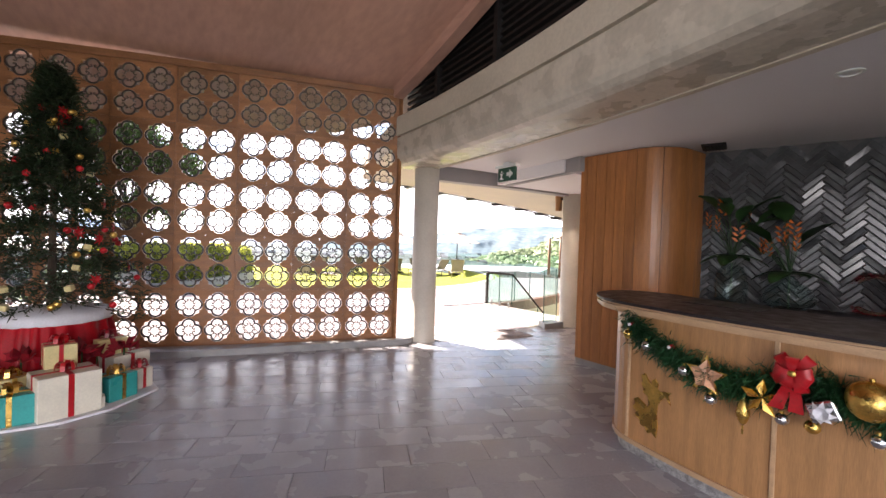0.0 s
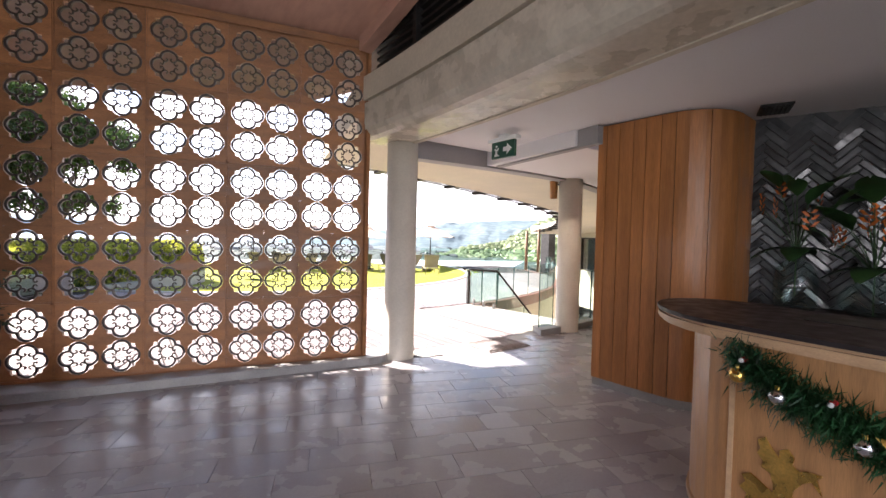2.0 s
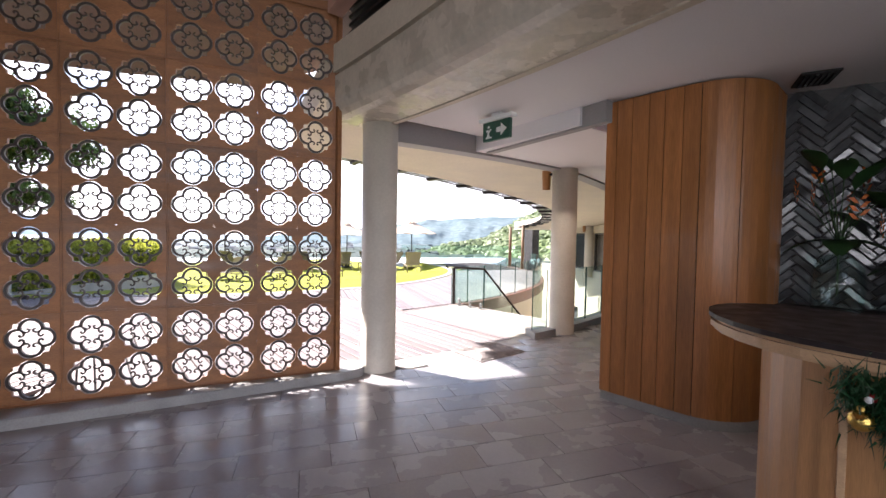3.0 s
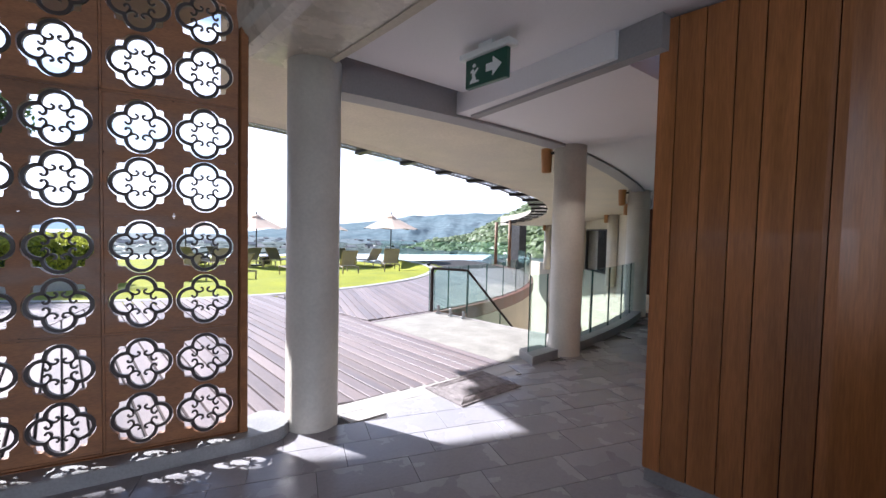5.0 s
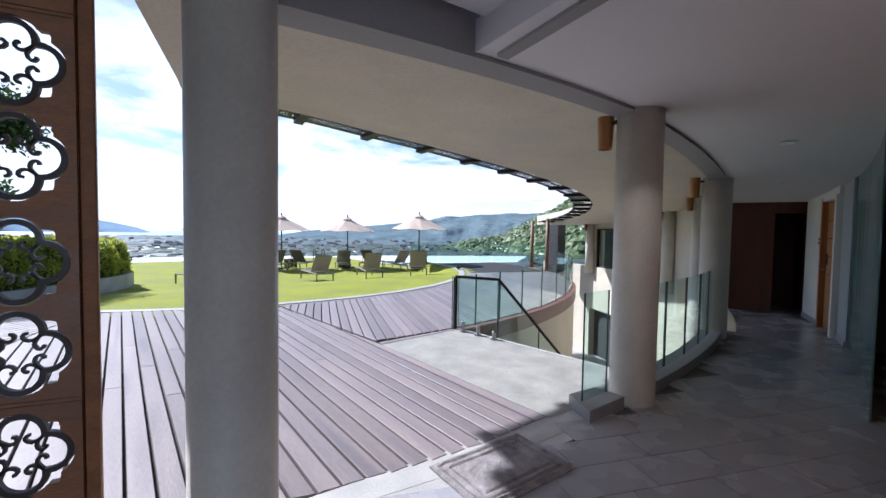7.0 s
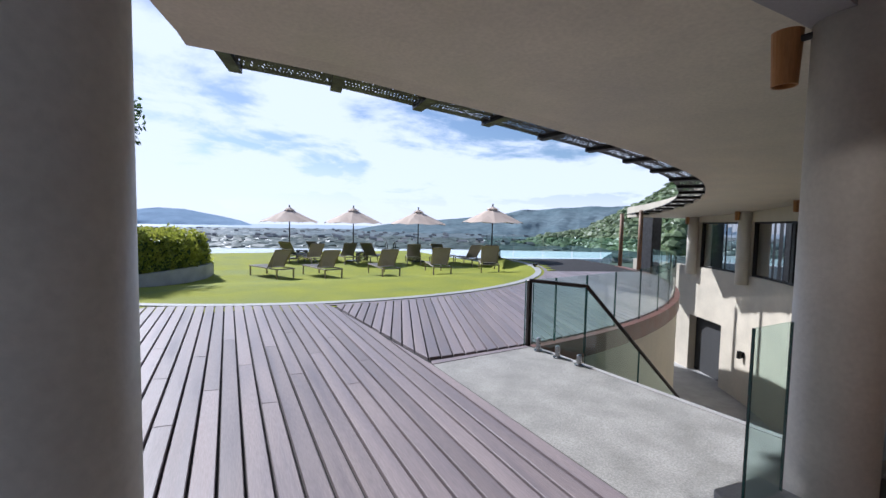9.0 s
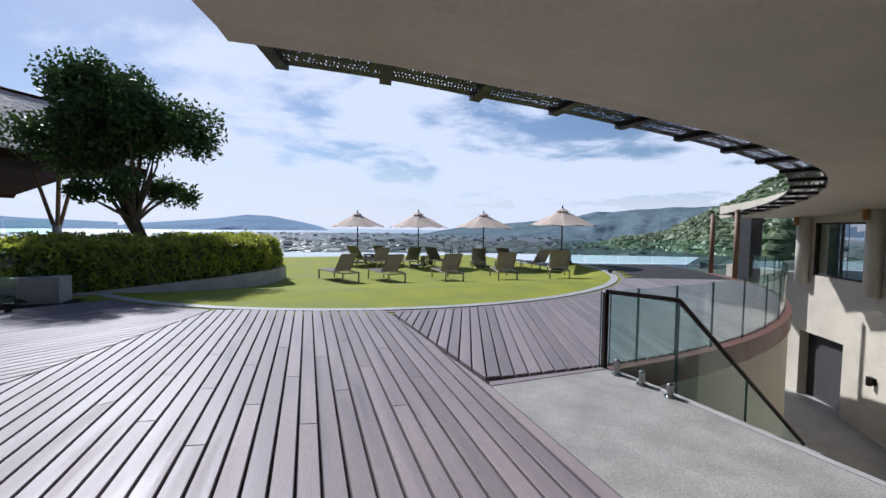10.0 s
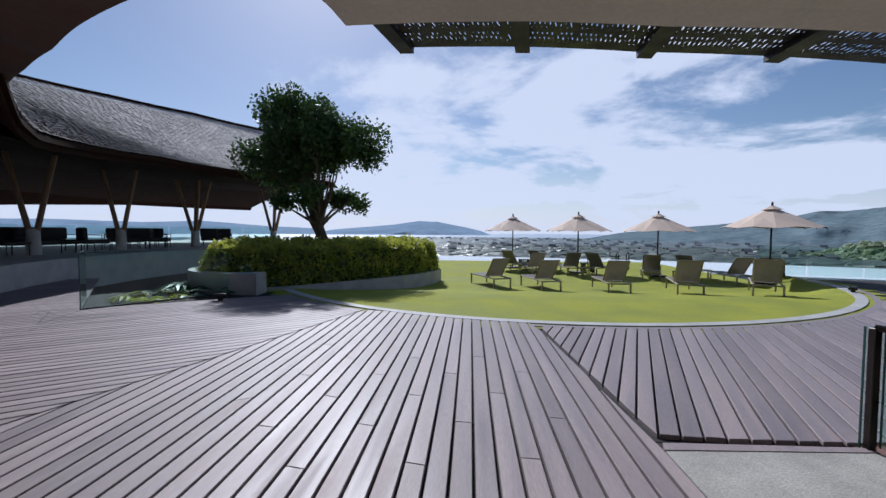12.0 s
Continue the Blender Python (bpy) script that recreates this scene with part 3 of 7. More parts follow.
ring(bm, 15.2, 15.5, 25.0, W_OPEN[0][0], SILL, 2.8, 1.2)
ring(bm, 15.2, 15.5, W_OPEN[0][1], W_OPEN[1][0], SILL, HEAD, 1.2)
ring(bm, 15.2, 15.5, W_OPEN[1][1], 66.0, SILL, HEAD, 1.2)
ring(bm, 15.2, 15.5, W_OPEN[0][0], 66.0, HEAD, 2.7, 1.2)
setting("wall_3", bm, M_PLASTER, "curved cream rendered window wall above the stairwell", "wall")
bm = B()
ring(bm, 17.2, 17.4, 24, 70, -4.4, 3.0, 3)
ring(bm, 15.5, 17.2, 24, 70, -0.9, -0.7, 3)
# dark slab fills the lower doorway with shade
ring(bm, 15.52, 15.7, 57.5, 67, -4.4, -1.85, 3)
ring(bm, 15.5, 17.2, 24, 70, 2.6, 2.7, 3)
setting("wall_7", bm, M_INNERSHADE, "room behind the curved windows, its dimness put into the colour", "wall")
for i, (p0, p1) in enumerate(W_OPEN):
    win = thing(f"window_{i + 1}", "wide curved window with black metal frame", "window", kind="structure")
    for name, a, b, z0, z1 in (("sill", p0, p1, SILL, SILL + 0.06), ("head", p0, p1, HEAD - 0.06, HEAD), ("jamb", p0, p0 + 0.4, SILL + 0.06, HEAD - 0.06), ("jamb", p1 - 0.4, p1, SILL + 0.06, HEAD - 0.06),
                               ("mullion", p0 + (1.4 if i == 0 else 0.4), p0 + (1.9 if i == 0 else 0.8), SILL + 0.06, HEAD - 0.06)):
        bm = B()
        ring(bm, 15.26, 15.36, a, b, z0, z1, 1.2)
        part(name, bm, M_BLACKMETAL, win)
    bm = B()
    ring(bm, 15.30, 15.315, p0 + 0.3, p1 - 0.3, SILL + 0.05, HEAD - 0.05, 1.2)
    part("pane", bm, M_WINDOWGLASS, win).visible_shadow = False
for phi in (27.2, 40.5, 53.8, 65.3):
    x, y = P(15.05, phi)
    bm = B()
    cyl(bm, x, y, SILL - 0.3 if phi > 30 else -3.2, 2.6, 0.19, n=24)
    setting("column_%d" % int(phi), bm, M_COLUMN, "cream round pilaster column at the window wall", "column", smooth=True)

# ---- outer canopy: soffit, fascia, perforated edge ----


def can_z(r, p):
    base = 2.71 - 0.0112 * p + float(np.interp(p, (-8, 25), (0.12, 0.0)))
    return base + 0.02 * min(1, max(0, (r - 12.75) / 2.2)) if p < 14 else base


CAN0, CAN1 = -14.3, 68.0


def edge_warp(bm):
    """Draws the canopy's rim in to the line on which its edge runs."""
    for v in bm.verts:
        dx, dy = v.co.x - CX, CY - v.co.y
        r, p = math.hypot(dx, dy), math.degrees(math.atan2(dx, dy))
        if r > 13.0:
            continue
        shift = float(np.interp(p, (-15, -4, 5, 14, 24), (-0.14, -0.38, -0.36, -0.18, 0.02)))
        q = 12.10 + (r - 12.10) * 0.85 + shift
        v.co.x, v.co.y = CX + dx * q / r, CY - dy * q / r
    return bm


bm = B()
for k in range(56):
    p, q = CAN0 + (CAN1 - CAN0) * k / 56, CAN0 + (CAN1 - CAN0) * (k + 1) / 56
    rsn = [12.72, 12.95, 13.8, 14.6, 15.22]
    for a, b in zip(rsn, rsn[1:]):
        bm.faces.new([bm.verts.new(P(r, f, can_z(r, f) + (0.0 if r > 12.9 else -0.025) + 0.0)) for r, f in ((a, p), (b, p), (b, q), (a, q))])
bmesh.ops.remove_doubles(bm, verts=bm.verts[:], dist=0.001)
geo = bmesh.ops.extrude_face_region(bm, geom=bm.faces[:])["geom"]
bmesh.ops.translate(bm, verts=[v for v in geo if isinstance(v, bmesh.types.BMVert)], vec=(0, 0, 0.42))
bmesh.ops.recalc_face_normals(bm, faces=bm.faces[:])
edge_warp(bm)
setting("canopy", bm, M_PLASTER, "sweeping cream rendered canopy soffit", "canopy", smooth=False)
def build_perforated():
    """Cut-out lattice panels between dark brackets along the canopy's edge."""
    root = thing("canopy_trellis", "dark perforated metal sunshade along the canopy edge", "sunshade", kind="structure")
    rng = random.Random(5)
    step = 4.6
    p = CAN0 + 1.2
    k = 0
    while p < 63:
        q = p + step
        bm = B()
        ring(bm, 12.10, 12.76, p - 0.28, p + 0.28, lambda r, f: can_z(r, f) - 0.02, lambda r, f: can_z(r, f) + 0.05, 1)
        part("bracket", edge_warp(bm), M_BLACKMETAL, root)
        bm = B()
        zf = lambda r, f: can_z(r, f) + 0.03
        zg = lambda r, f: can_z(r, f) + 0.042
        for r0, r1 in ((12.10, 12.20), (12.40, 12.46), (12.66, 12.76)):
            ring(bm, r0, r1, p + 0.28, q - 0.28, zf, zg, 1)
        n = 24
        for band0, band1 in ((12.20, 12.40), (12.46, 12.66)):
            for i in range(n):
                a = p + 0.28 + (step - 0.56) * i / n
                b = p + 0.28 + (step - 0.56) * (i + 1) / n
                pa = (band0, a + rng.uniform(-0.06, 0.06))
                pb = (band1, b + rng.uniform(-0.06, 0.06))
                pc, pd = (band1, a), (band0, b)
                for u, v in ((pa, pb), (pc, pd)):
                    s = Vector(P(u[0], u[1], zf(*u)))
                    e = Vector(P(v[0], v[1], zf(*v)))
                    d = (e - s).normalized().cross(Vector((0, 0, 1))) * 0.013
                    vs = [bm.verts.new(c) for c in (s - d, s + d, e + d, e - d)]
                    bm.faces.new(vs)
                m0 = (band0 + band1) / 2 + rng.uniform(-0.03, 0.03)
                am = (a + b) / 2
                s, e = Vector(P(m0, am - 0.05, zf(m0, am))), Vector(P(m0, am + 0.05, zf(m0, am)))
                d = (e - s).normalized().cross(Vector((0, 0, 1))) * 0.02
                bm.faces.new([bm.verts.new(c) for c in (s - d, s + d, e + d, e - d)])
        part("lattice_panel", edge_warp(bm), M_BLACKMETAL, root)
        p, k = q, k + 1
    return root


build_perforated()

# posts under the canopy's far tip, and a dark stone pier
for phi in (58.5, 66):
    x, y = P(12.2, phi)
    bm = B()
    cyl(bm, x, y, -0.05, can_z(12.4, phi) + 0.1, 0.075, n=16)
    tagged(part("timber_post", bm, M_TIMBER, smooth=True), "round timber post under the canopy tip", "post", "canopy posts", "structure")
bm = B()
x, y = P(14.2, 71)
box(bm, x - 0.3, y - 0.3, -0.5, x + 0.3, y + 0.3, 2.2, 0.03)
setting("stone_pier", bm, M_STONEPILLAR, "dark slate clad pier beyond the canopy", "pier")

# ---- pavilion roof ring with shingles on the far side ----
RIDGE_R = 19.2


def eave_z(p):
    return float(np.interp(p, (-122, -112, -85, -69, -57, -52, -48, -44, -20), (4.1, 4.05, 3.85, 3.52, 3.28, 3.4, 3.85, 4.08, 4.12)))


def ridge_z(p):
    return float(np.interp(p, (-112, -100, -78, -20), (7.9, 7.6, 6.75, 6.7)))


def roof_z(r, p):
    t = (r - 13.0) / (RIDGE_R - 13.0)
    return eave_z(p) + 0.1 + (ridge_z(p) - eave_z(p) - 0.1) * (0.72 * t + 0.28 * t * t)


def build_roof():
    root = thing("pavilion_roof", "sweeping ring roof with weathered grey wooden shingles", "roof", kind="structure")
    # boards beneath, to the outer eave
    bm = B()
    rs2 = [13.25, 14.5, 16, 17.6, RIDGE_R, 21.5, 25.5]
    rz = lambda r, f: roof_z(r, f) - 0.14 if r <= RIDGE_R else ridge_z(f) - (r - RIDGE_R) * 0.78
    for k in range(55):
        p, q = -130 + 2 * k, -128 + 2 * k
        for a, b in zip(rs2, rs2[1:]):
            bm.faces.new([bm.verts.new(P(r, f, rz(r, f))) for r, f in ((a, p), (b, p), (b, q), (a, q))])
    part("roof_deck", bm, M_DARKTIMBER, root)
    # soffit under it, away from the lobby; near-black, with its shade in the colour
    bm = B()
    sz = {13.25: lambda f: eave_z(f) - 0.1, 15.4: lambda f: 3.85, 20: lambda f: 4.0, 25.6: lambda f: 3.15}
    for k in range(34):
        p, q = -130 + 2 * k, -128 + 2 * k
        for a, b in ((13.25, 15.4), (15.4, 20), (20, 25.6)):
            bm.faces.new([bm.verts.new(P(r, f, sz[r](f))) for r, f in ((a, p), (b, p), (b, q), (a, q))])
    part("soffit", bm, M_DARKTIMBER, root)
    for z0, z1, r0, r1 in ((-0.15, 0.0, 13.20, 13.28), (0.0, 0.14, 13.12, 13.21)):
        bm = B()
        ring(bm, r0, r1, -130, -18, lambda r, f: eave_z(f) + z0, lambda r, f: eave_z(f) + z1, 1.5)
        part("fascia", bm, M_DARKTIMBER, root)
    # shingle courses
    verts, faces = [], []
    rng = random.Random(11)
    course, wdt = 0.15, 0.26
    nrow = int((RIDGE_R - 13.15) / course)
    for i in range(nrow):
        r0 = 13.10 + course * i
        r1 = r0 + course * 1.25
        p = -130 + rng.uniform(0, 0.6)
        while p < -30:
            dp = math.degrees(wdt / r0) * rng.uniform(0.7, 1.3)
            lift = rng.uniform(0, 0.008)
            j = rng.uniform(-0.01, 0.01)
            n = len(verts)
            z0, z1 = roof_z(max(13.0, r0), p) + 0.06, roof_z(r1, p) + 0.035
            for r, f, z in ((r0 + j, p, z0 + lift), (r0 + j, p + dp * 0.96, z0 + lift), (r1, p + dp * 0.96, z1), (r1, p, z1),
                            (r0 + j, p, z0 + lift - 0.03), (r0 + j, p + dp * 0.96, z0 + lift - 0.03)):
                verts.append(P(r, f, z))
            faces += [(n, n + 1, n + 2, n + 3), (n, n + 4, n + 5, n + 1)]
            p += dp
    me = bpy.data.meshes.new("shingles")
    me.from_pydata(verts, [], faces)
    me.materials.append(M_SHINGLE)
    sh = new("shingles", me)
    sh.parent = root
    sh["kind"] = "stuff"
    bm = B()
    ring(bm, RIDGE_R - 0.12, RIDGE_R + 0.12, -130, -20, lambda r, f: ridge_z(f) - 0.05, lambda r, f: ridge_z(f) + 0.1, 2)
    part("ridge_cap", bm, M_DARKTIMBER, root)


build_roof()

# raised terrace under the pavilion
bm = B()
ring(bm, 14.4, 30, -150, -50, -0.4, 0.60, 2)
setting("terrace", bm, M_CONC, "raised concrete terrace under the pavilion roof", "terrace")

# ---- distance ----


def plain(name, r0, r1, z0, z1, mat, label, cat, p0=-180, p1=180, n=160):
    bm = B()
    rows = []
    for i in range(n + 1):
        a = radians(p0 + (p1 - p0) * i / n)
        rows.append([bm.verts.new((r * math.sin(a), r * math.cos(a), z)) for r, z in ((r0, z0), (r1, z1))])
    for a, b in zip(rows, rows[1:]):
        bm.faces.new((a[0], b[0], b[1], a[1]))
    bmesh.ops.recalc_face_normals(bm, faces=bm.faces[:])
    ob = setting(name, bm, mat, label, cat)
    return ob


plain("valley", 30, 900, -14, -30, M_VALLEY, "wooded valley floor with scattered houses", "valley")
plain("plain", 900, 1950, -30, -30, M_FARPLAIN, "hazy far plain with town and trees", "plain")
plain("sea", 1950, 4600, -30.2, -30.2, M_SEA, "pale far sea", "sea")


def ridge(name, dist, depth, base, knots, mat, label, rough=1.0, n=160, rows=14, seed=0):
    """A hill range: knots of (bearing, degrees above the eye's level), as a sloping noisy surface."""
    bs = [k[0] for k in knots]
    hs = [k[1] for k in knots]
    bm = B()
    grid = []
    for i in range(n + 1):
        b = bs[0] + (bs[-1] - bs[0]) * i / n
        h = float(np.interp(b, bs, hs))
        a = radians(b)
        col = []
        for j in range(rows + 1):
            t = j / rows
            d = dist + depth * t
            top = math.tan(radians(h)) * (dist + depth) + 1.5
            z = base + (top - base) * (t ** 0.8)
            z += rough * (top - base) * 0.10 * noise.noise((b * 0.25 + seed, t * 3, seed)) * (0.3 + t)
            z += rough * (top - base) * 0.035 * noise.noise((b * 1.3 + seed, t * 9, seed))
            d += depth * 0.12 * noise.noise((b * 0.4, t * 4, seed + 5))
            col.append(bm.verts.new((d * math.sin(a), d * math.cos(a), z)))
        grid.append(col)
    for p, q in zip(grid, grid[1:]):
        for j in range(rows):
            bm.faces.new((p[j], q[j], q[j + 1], p[j + 1]))
    bmesh.ops.recalc_face_normals(bm, faces=bm.faces[:])
    return setting(name, bm, mat, label, "hills", smooth=True)


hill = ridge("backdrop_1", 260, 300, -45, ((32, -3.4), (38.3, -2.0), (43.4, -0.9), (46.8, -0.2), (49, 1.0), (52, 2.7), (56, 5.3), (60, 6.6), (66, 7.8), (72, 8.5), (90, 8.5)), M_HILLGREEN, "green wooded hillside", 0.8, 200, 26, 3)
ridge("backdrop_2", 1300, 500, -32, ((14, -1.2), (20, -0.1), (24, 0.3), (28, 0.7), (32, 1.1), (36, 1.6), (38.5, 2.1), (41, 2.2), (43.5, 2.45), (48, 2.7), (54, 2.9), (60, 2.2), (70, 1.0)), M_HILLBLUE, "far hills with blue green haze in their colour", 0.5, 160, 12, 8)
ridge("backdrop_3", 3000, 600, -32, ((-22, -0.5), (-18.5, 0.1), (-14, 0.5), (-10, 0.85), (-7, 1.35), (-4.5, 1.25), (-2.5, 0.8), (-0.5, 0.45), (1.5, 0.0), (3, -0.6)), M_ISLAND, "island hills across the bay, hazed blue", 0.3, 120, 10, 15)
ridge("backdrop_4", 3300, 600, -32, ((-75, 0.2), (-60, 0.7), (-48, 1.0), (-40, 0.8), (-34, 1.05), (-27, 0.5), (-20, 0.2)), M_ISLAND, "faint hills behind the pavilion, hazed blue", 0.3, 120, 10, 21)


def clump(verts, faces, rng, x, y, z, r, h):
    """A lumpy tree crown of a few faces."""
    n = len(verts)
    verts.append((x, y, z + h))
    for ring_z, rr_ in ((0.72, 0.68), (0.2, 1.0)):
        for k in range(6):
            a = 2 * math.pi * (k + rng.uniform(-0.35, 0.35)) / 6
            q = rr_ * r * rng.uniform(0.7, 1.25)
            verts.append((x + q * math.cos(a), y + q * math.sin(a), z + h * ring_z * rng.uniform(0.8, 1.2)))
    for k in range(6):
        k2 = (k + 1) % 6
        faces += [(n, n + 1 + k, n + 1 + k2), (n + 1 + k, n + 7 + k, n + 7 + k2, n + 1 + k2)]


def stuff(name, v, f, mat, label, cat):
    me = bpy.data.meshes.new(name)
    me.from_pydata(v, [], f)
    me.materials.append(mat)
    tagged(new(name, me), label, cat, "", "stuff")


def far_bits():
    """Houses and tree clumps scattered over the valley, and the wood on the hillside."""
    rng = random.Random(3)
    hv, hf = [], []
    near_v, near_f, far_v, far_f, wood_v, wood_f = [], [], [], [], [], []
    level = lambda d: -14 - 16 * min(1, (d - 30) / 870)
    for _ in range(260):
        b = radians(rng.uniform(-30, 60))
        d = 420 + 1350 * rng.random()
        x, y, z = d * math.sin(b), d * math.cos(b), level(d)
        w, l, h = rng.uniform(6, 14), rng.uniform(5, 9), rng.uniform(3.5, 5.5)
        n = len(hv)
        hv += [(x + sx * w / 2, y + sy * l / 2, z + k * h) for k in (0, 1) for sx, sy in ((-1, -1), (1, -1), (1, 1), (-1, 1))] + [(x - w / 2, y, z + h * 1.5), (x + w / 2, y, z + h * 1.5)]
        hf += [(n, n + 1, n + 5, n + 4), (n + 1, n + 2, n + 6, n + 5), (n + 2, n + 3, n + 7, n + 6), (n + 3, n, n + 4, n + 7),
               (n + 4, n + 5, n + 9, n + 8), (n + 6, n + 7, n + 8, n + 9)]
    for _ in range(5200):
        b = radians(rng.uniform(-35, 70))
        d = 260 + 640 * rng.random() ** 0.9
        clump(near_v, near_f, rng, d * math.sin(b), d * math.cos(b), level(d), rng.uniform(6, 14), rng.uniform(2, 4.5))
    for _ in range(4200):
        b = radians(rng.uniform(-35, 60))
        d = 880 + 980 * rng.random()
        clump(far_v, far_f, rng, d * math.sin(b), d * math.cos(b), level(d), rng.uniform(14, 34), rng.uniform(2, 4))
    polys = hill.data.polygons
    for _ in range(5200):
        c = polys[rng.randrange(len(polys))]
        q = [hill.data.vertices[i].co for i in c.vertices]
        p = q[0].lerp(q[1], rng.random()).lerp(q[3].lerp(q[2], rng.random()), rng.random())
        clump(wood_v, wood_f, rng, p.x, p.y, p.z - 1.5, rng.uniform(2.6, 6.5), rng.uniform(2.5, 5.0))
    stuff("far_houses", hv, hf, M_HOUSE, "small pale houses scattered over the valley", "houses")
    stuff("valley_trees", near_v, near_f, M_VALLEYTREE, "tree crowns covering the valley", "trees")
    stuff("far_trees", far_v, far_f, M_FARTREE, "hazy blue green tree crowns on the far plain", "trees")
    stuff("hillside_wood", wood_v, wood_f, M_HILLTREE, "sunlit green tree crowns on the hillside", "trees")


# crown colours carry haze: greyer in the valley, bluer on the far plain
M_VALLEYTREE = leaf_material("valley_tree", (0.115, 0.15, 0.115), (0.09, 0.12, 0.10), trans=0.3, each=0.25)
M_FARTREE = leaf_material("hazed_far_tree", (0.16, 0.205, 0.205), (0.14, 0.185, 0.19), trans=0.3, each=0.15)
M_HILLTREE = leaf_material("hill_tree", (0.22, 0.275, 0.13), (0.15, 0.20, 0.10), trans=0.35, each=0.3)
far_bits()

# ---- patterned screen ----
CELL, PANEL = 0.3735, 0.747


def opening(n=48):
    """Outline of one cut-out: a square with stepped, rounded corners."""
    out = []
    for k in range(n):
        a = 2 * math.pi * k / n
        c, s = abs(math.cos(a)), abs(math.sin(a))
        m, w = max(c, s), min(c, s)
        # round lobe on the nearer axis, and the stepped square behind the four lobes
        lobe = 0.0735 * m + math.sqrt(max(0, 0.096 ** 2 - (0.0735 * w) ** 2))
        square = min(0.1235 / m, 0.1685)
        out.append((a, min(0.1675 / m, max(lobe, square))))
    return out


def panel_mesh():
    bm = B()
    n = 64
    half = CELL / 2
    off = 0.175
    op = opening(n)
    t0, t1 = -0.018, 0.018
    for gx, gz in ((-1, -1), (1, -1), (-1, 1), (1, 1)):
        cx, cz = gx * off, gz * off
        outer, inner = [], []
        for a, r in op:
            c, s = math.cos(a), math.sin(a)
            # the cell's own square: from the panel's middle to its edge
            hx = (CELL - off) if c * gx > 0 else off
            hz = (CELL - off) if s * gz > 0 else off
            m = min(hx / max(abs(c), 1e-6), hz / max(abs(s), 1e-6))
            outer.append((cx + m * c, cz + m * s))
            inner.append((cx + r * c, cz + r * s))
        V = {}
        for key, pts in (("o", outer), ("i", inner)):
            for t in (t0, t1):
                V[key, t] = [bm.verts.new((x, t, z)) for x, z in pts]
        for k in range(n):
            j = (k + 1) % n
            bm.faces.new((V["o", t0][k], V["o", t0][j], V["i", t0][j], V["i", t0][k]))
            bm.faces.new((V["o", t1][k], V["i", t1][k], V["i", t1][j], V["o", t1][j]))
            bm.faces.new((V["i", t0][k], V["i", t0][j], V["i", t1][j], V["i", t1][k]))
    # raised rim round the whole panel
    e = PANEL / 2
    for x0, z0, x1, z1 in ((-e, -e, -e + 0.016, e), (e - 0.016, -e, e, e), (-e, -e, e, -e + 0.016), (-e, e - 0.016, e, e)):
        box(bm, x0 + 0.002, -0.026, z0 + 0.002, x1 - 0.002, 0.026, z1 - 0.002)
    bmesh.ops.recalc_face_normals(bm, faces=bm.faces[:])
    return meshof("screen_panel", bm, M_SCREENWOOD)


def scroll_mesh():
    """Four ring petals with small curls, for the four cut-outs of a panel."""
    bm = B()
    half = CELL / 2

    def band(pts, w=0.0100, d=0.012):
        rows = []
        for i, (x, z) in enumerate(pts):
            x0, z0 = pts[max(0, i - 1)]
            x1, z1 = pts[min(len(pts) - 1, i + 1)]
            l = math.hypot(x1 - x0, z1 - z0) or 1
            nx, nz = -(z1 - z0) / l * w, (x1 - x0) / l * w
            rows.append([bm.verts.new(c) for c in ((x - nx, -d, z - nz), (x + nx, -d, z + nz), (x + nx, d, z + nz), (x - nx, d, z - nz))])
        for a, b in zip(rows, rows[1:]):
            for k in range(4):
                bm.faces.new((a[k], a[(k + 1) % 4], b[(k + 1) % 4], b[k]))

    for cx, cz in ((-0.175, -0.175), (0.175, -0.175), (-0.175, 0.175), (0.175, 0.175)):
        for q in range(4):
            a = q * math.pi / 2
            lx, lz = cx + 0.0795 * math.cos(a), cz + 0.0795 * math.sin(a)
            band([(lx + 0.0735 * math.cos(a + f), lz + 0.0735 * math.sin(a + f)) for f in [radians(-97 + 194 * i / 16) for i in range(17)]])
            for sgn in (-1, 1):
                curl = ((0.071, 0.071), (0.058, 0.058), (0.049, 0.045), (0.046, 0.033), (0.049, 0.021), (0.057, 0.013), (0.067, 0.012), (0.074, 0.018), (0.075, 0.027))
                band([(cx + u * math.cos(a) - sgn * w * math.sin(a), cz + u * math.sin(a) + sgn * w * math.cos(a)) for u, w in curl], 0.0060, 0.007)
    bmesh.ops.recalc_face_normals(bm, faces=bm.faces[:])
    return meshof("scrollwork", bm, M_SCREENMETAL)


screen = thing("lattice_screen", "tall brown wooden screen pierced with quatrefoil flowers", "screen", kind="structure")
pan, scr = panel_mesh(), scroll_mesh()
sx, sy, ang = 3.585, 5.565, 15.5
SCREEN_LINE = [(sx, sy)]
for i in range(10):
    a = radians(180 - ang)
    dx, dy = math.cos(a) * PANEL, math.sin(a) * PANEL
    mx, my = sx + dx / 2, sy + dy / 2
    for j in range(5):
        m = pose(mx, my, 0.095 + PANEL * (j + 0.5), 0, 0, -ang)
        ob = piece("panel", pan, screen, m)
        piece("scrollwork", scr, ob, Matrix.Identity(4))
    sx, sy = sx + dx, sy + dy
    SCREEN_LINE.append((sx, sy))
    ang += 0.7
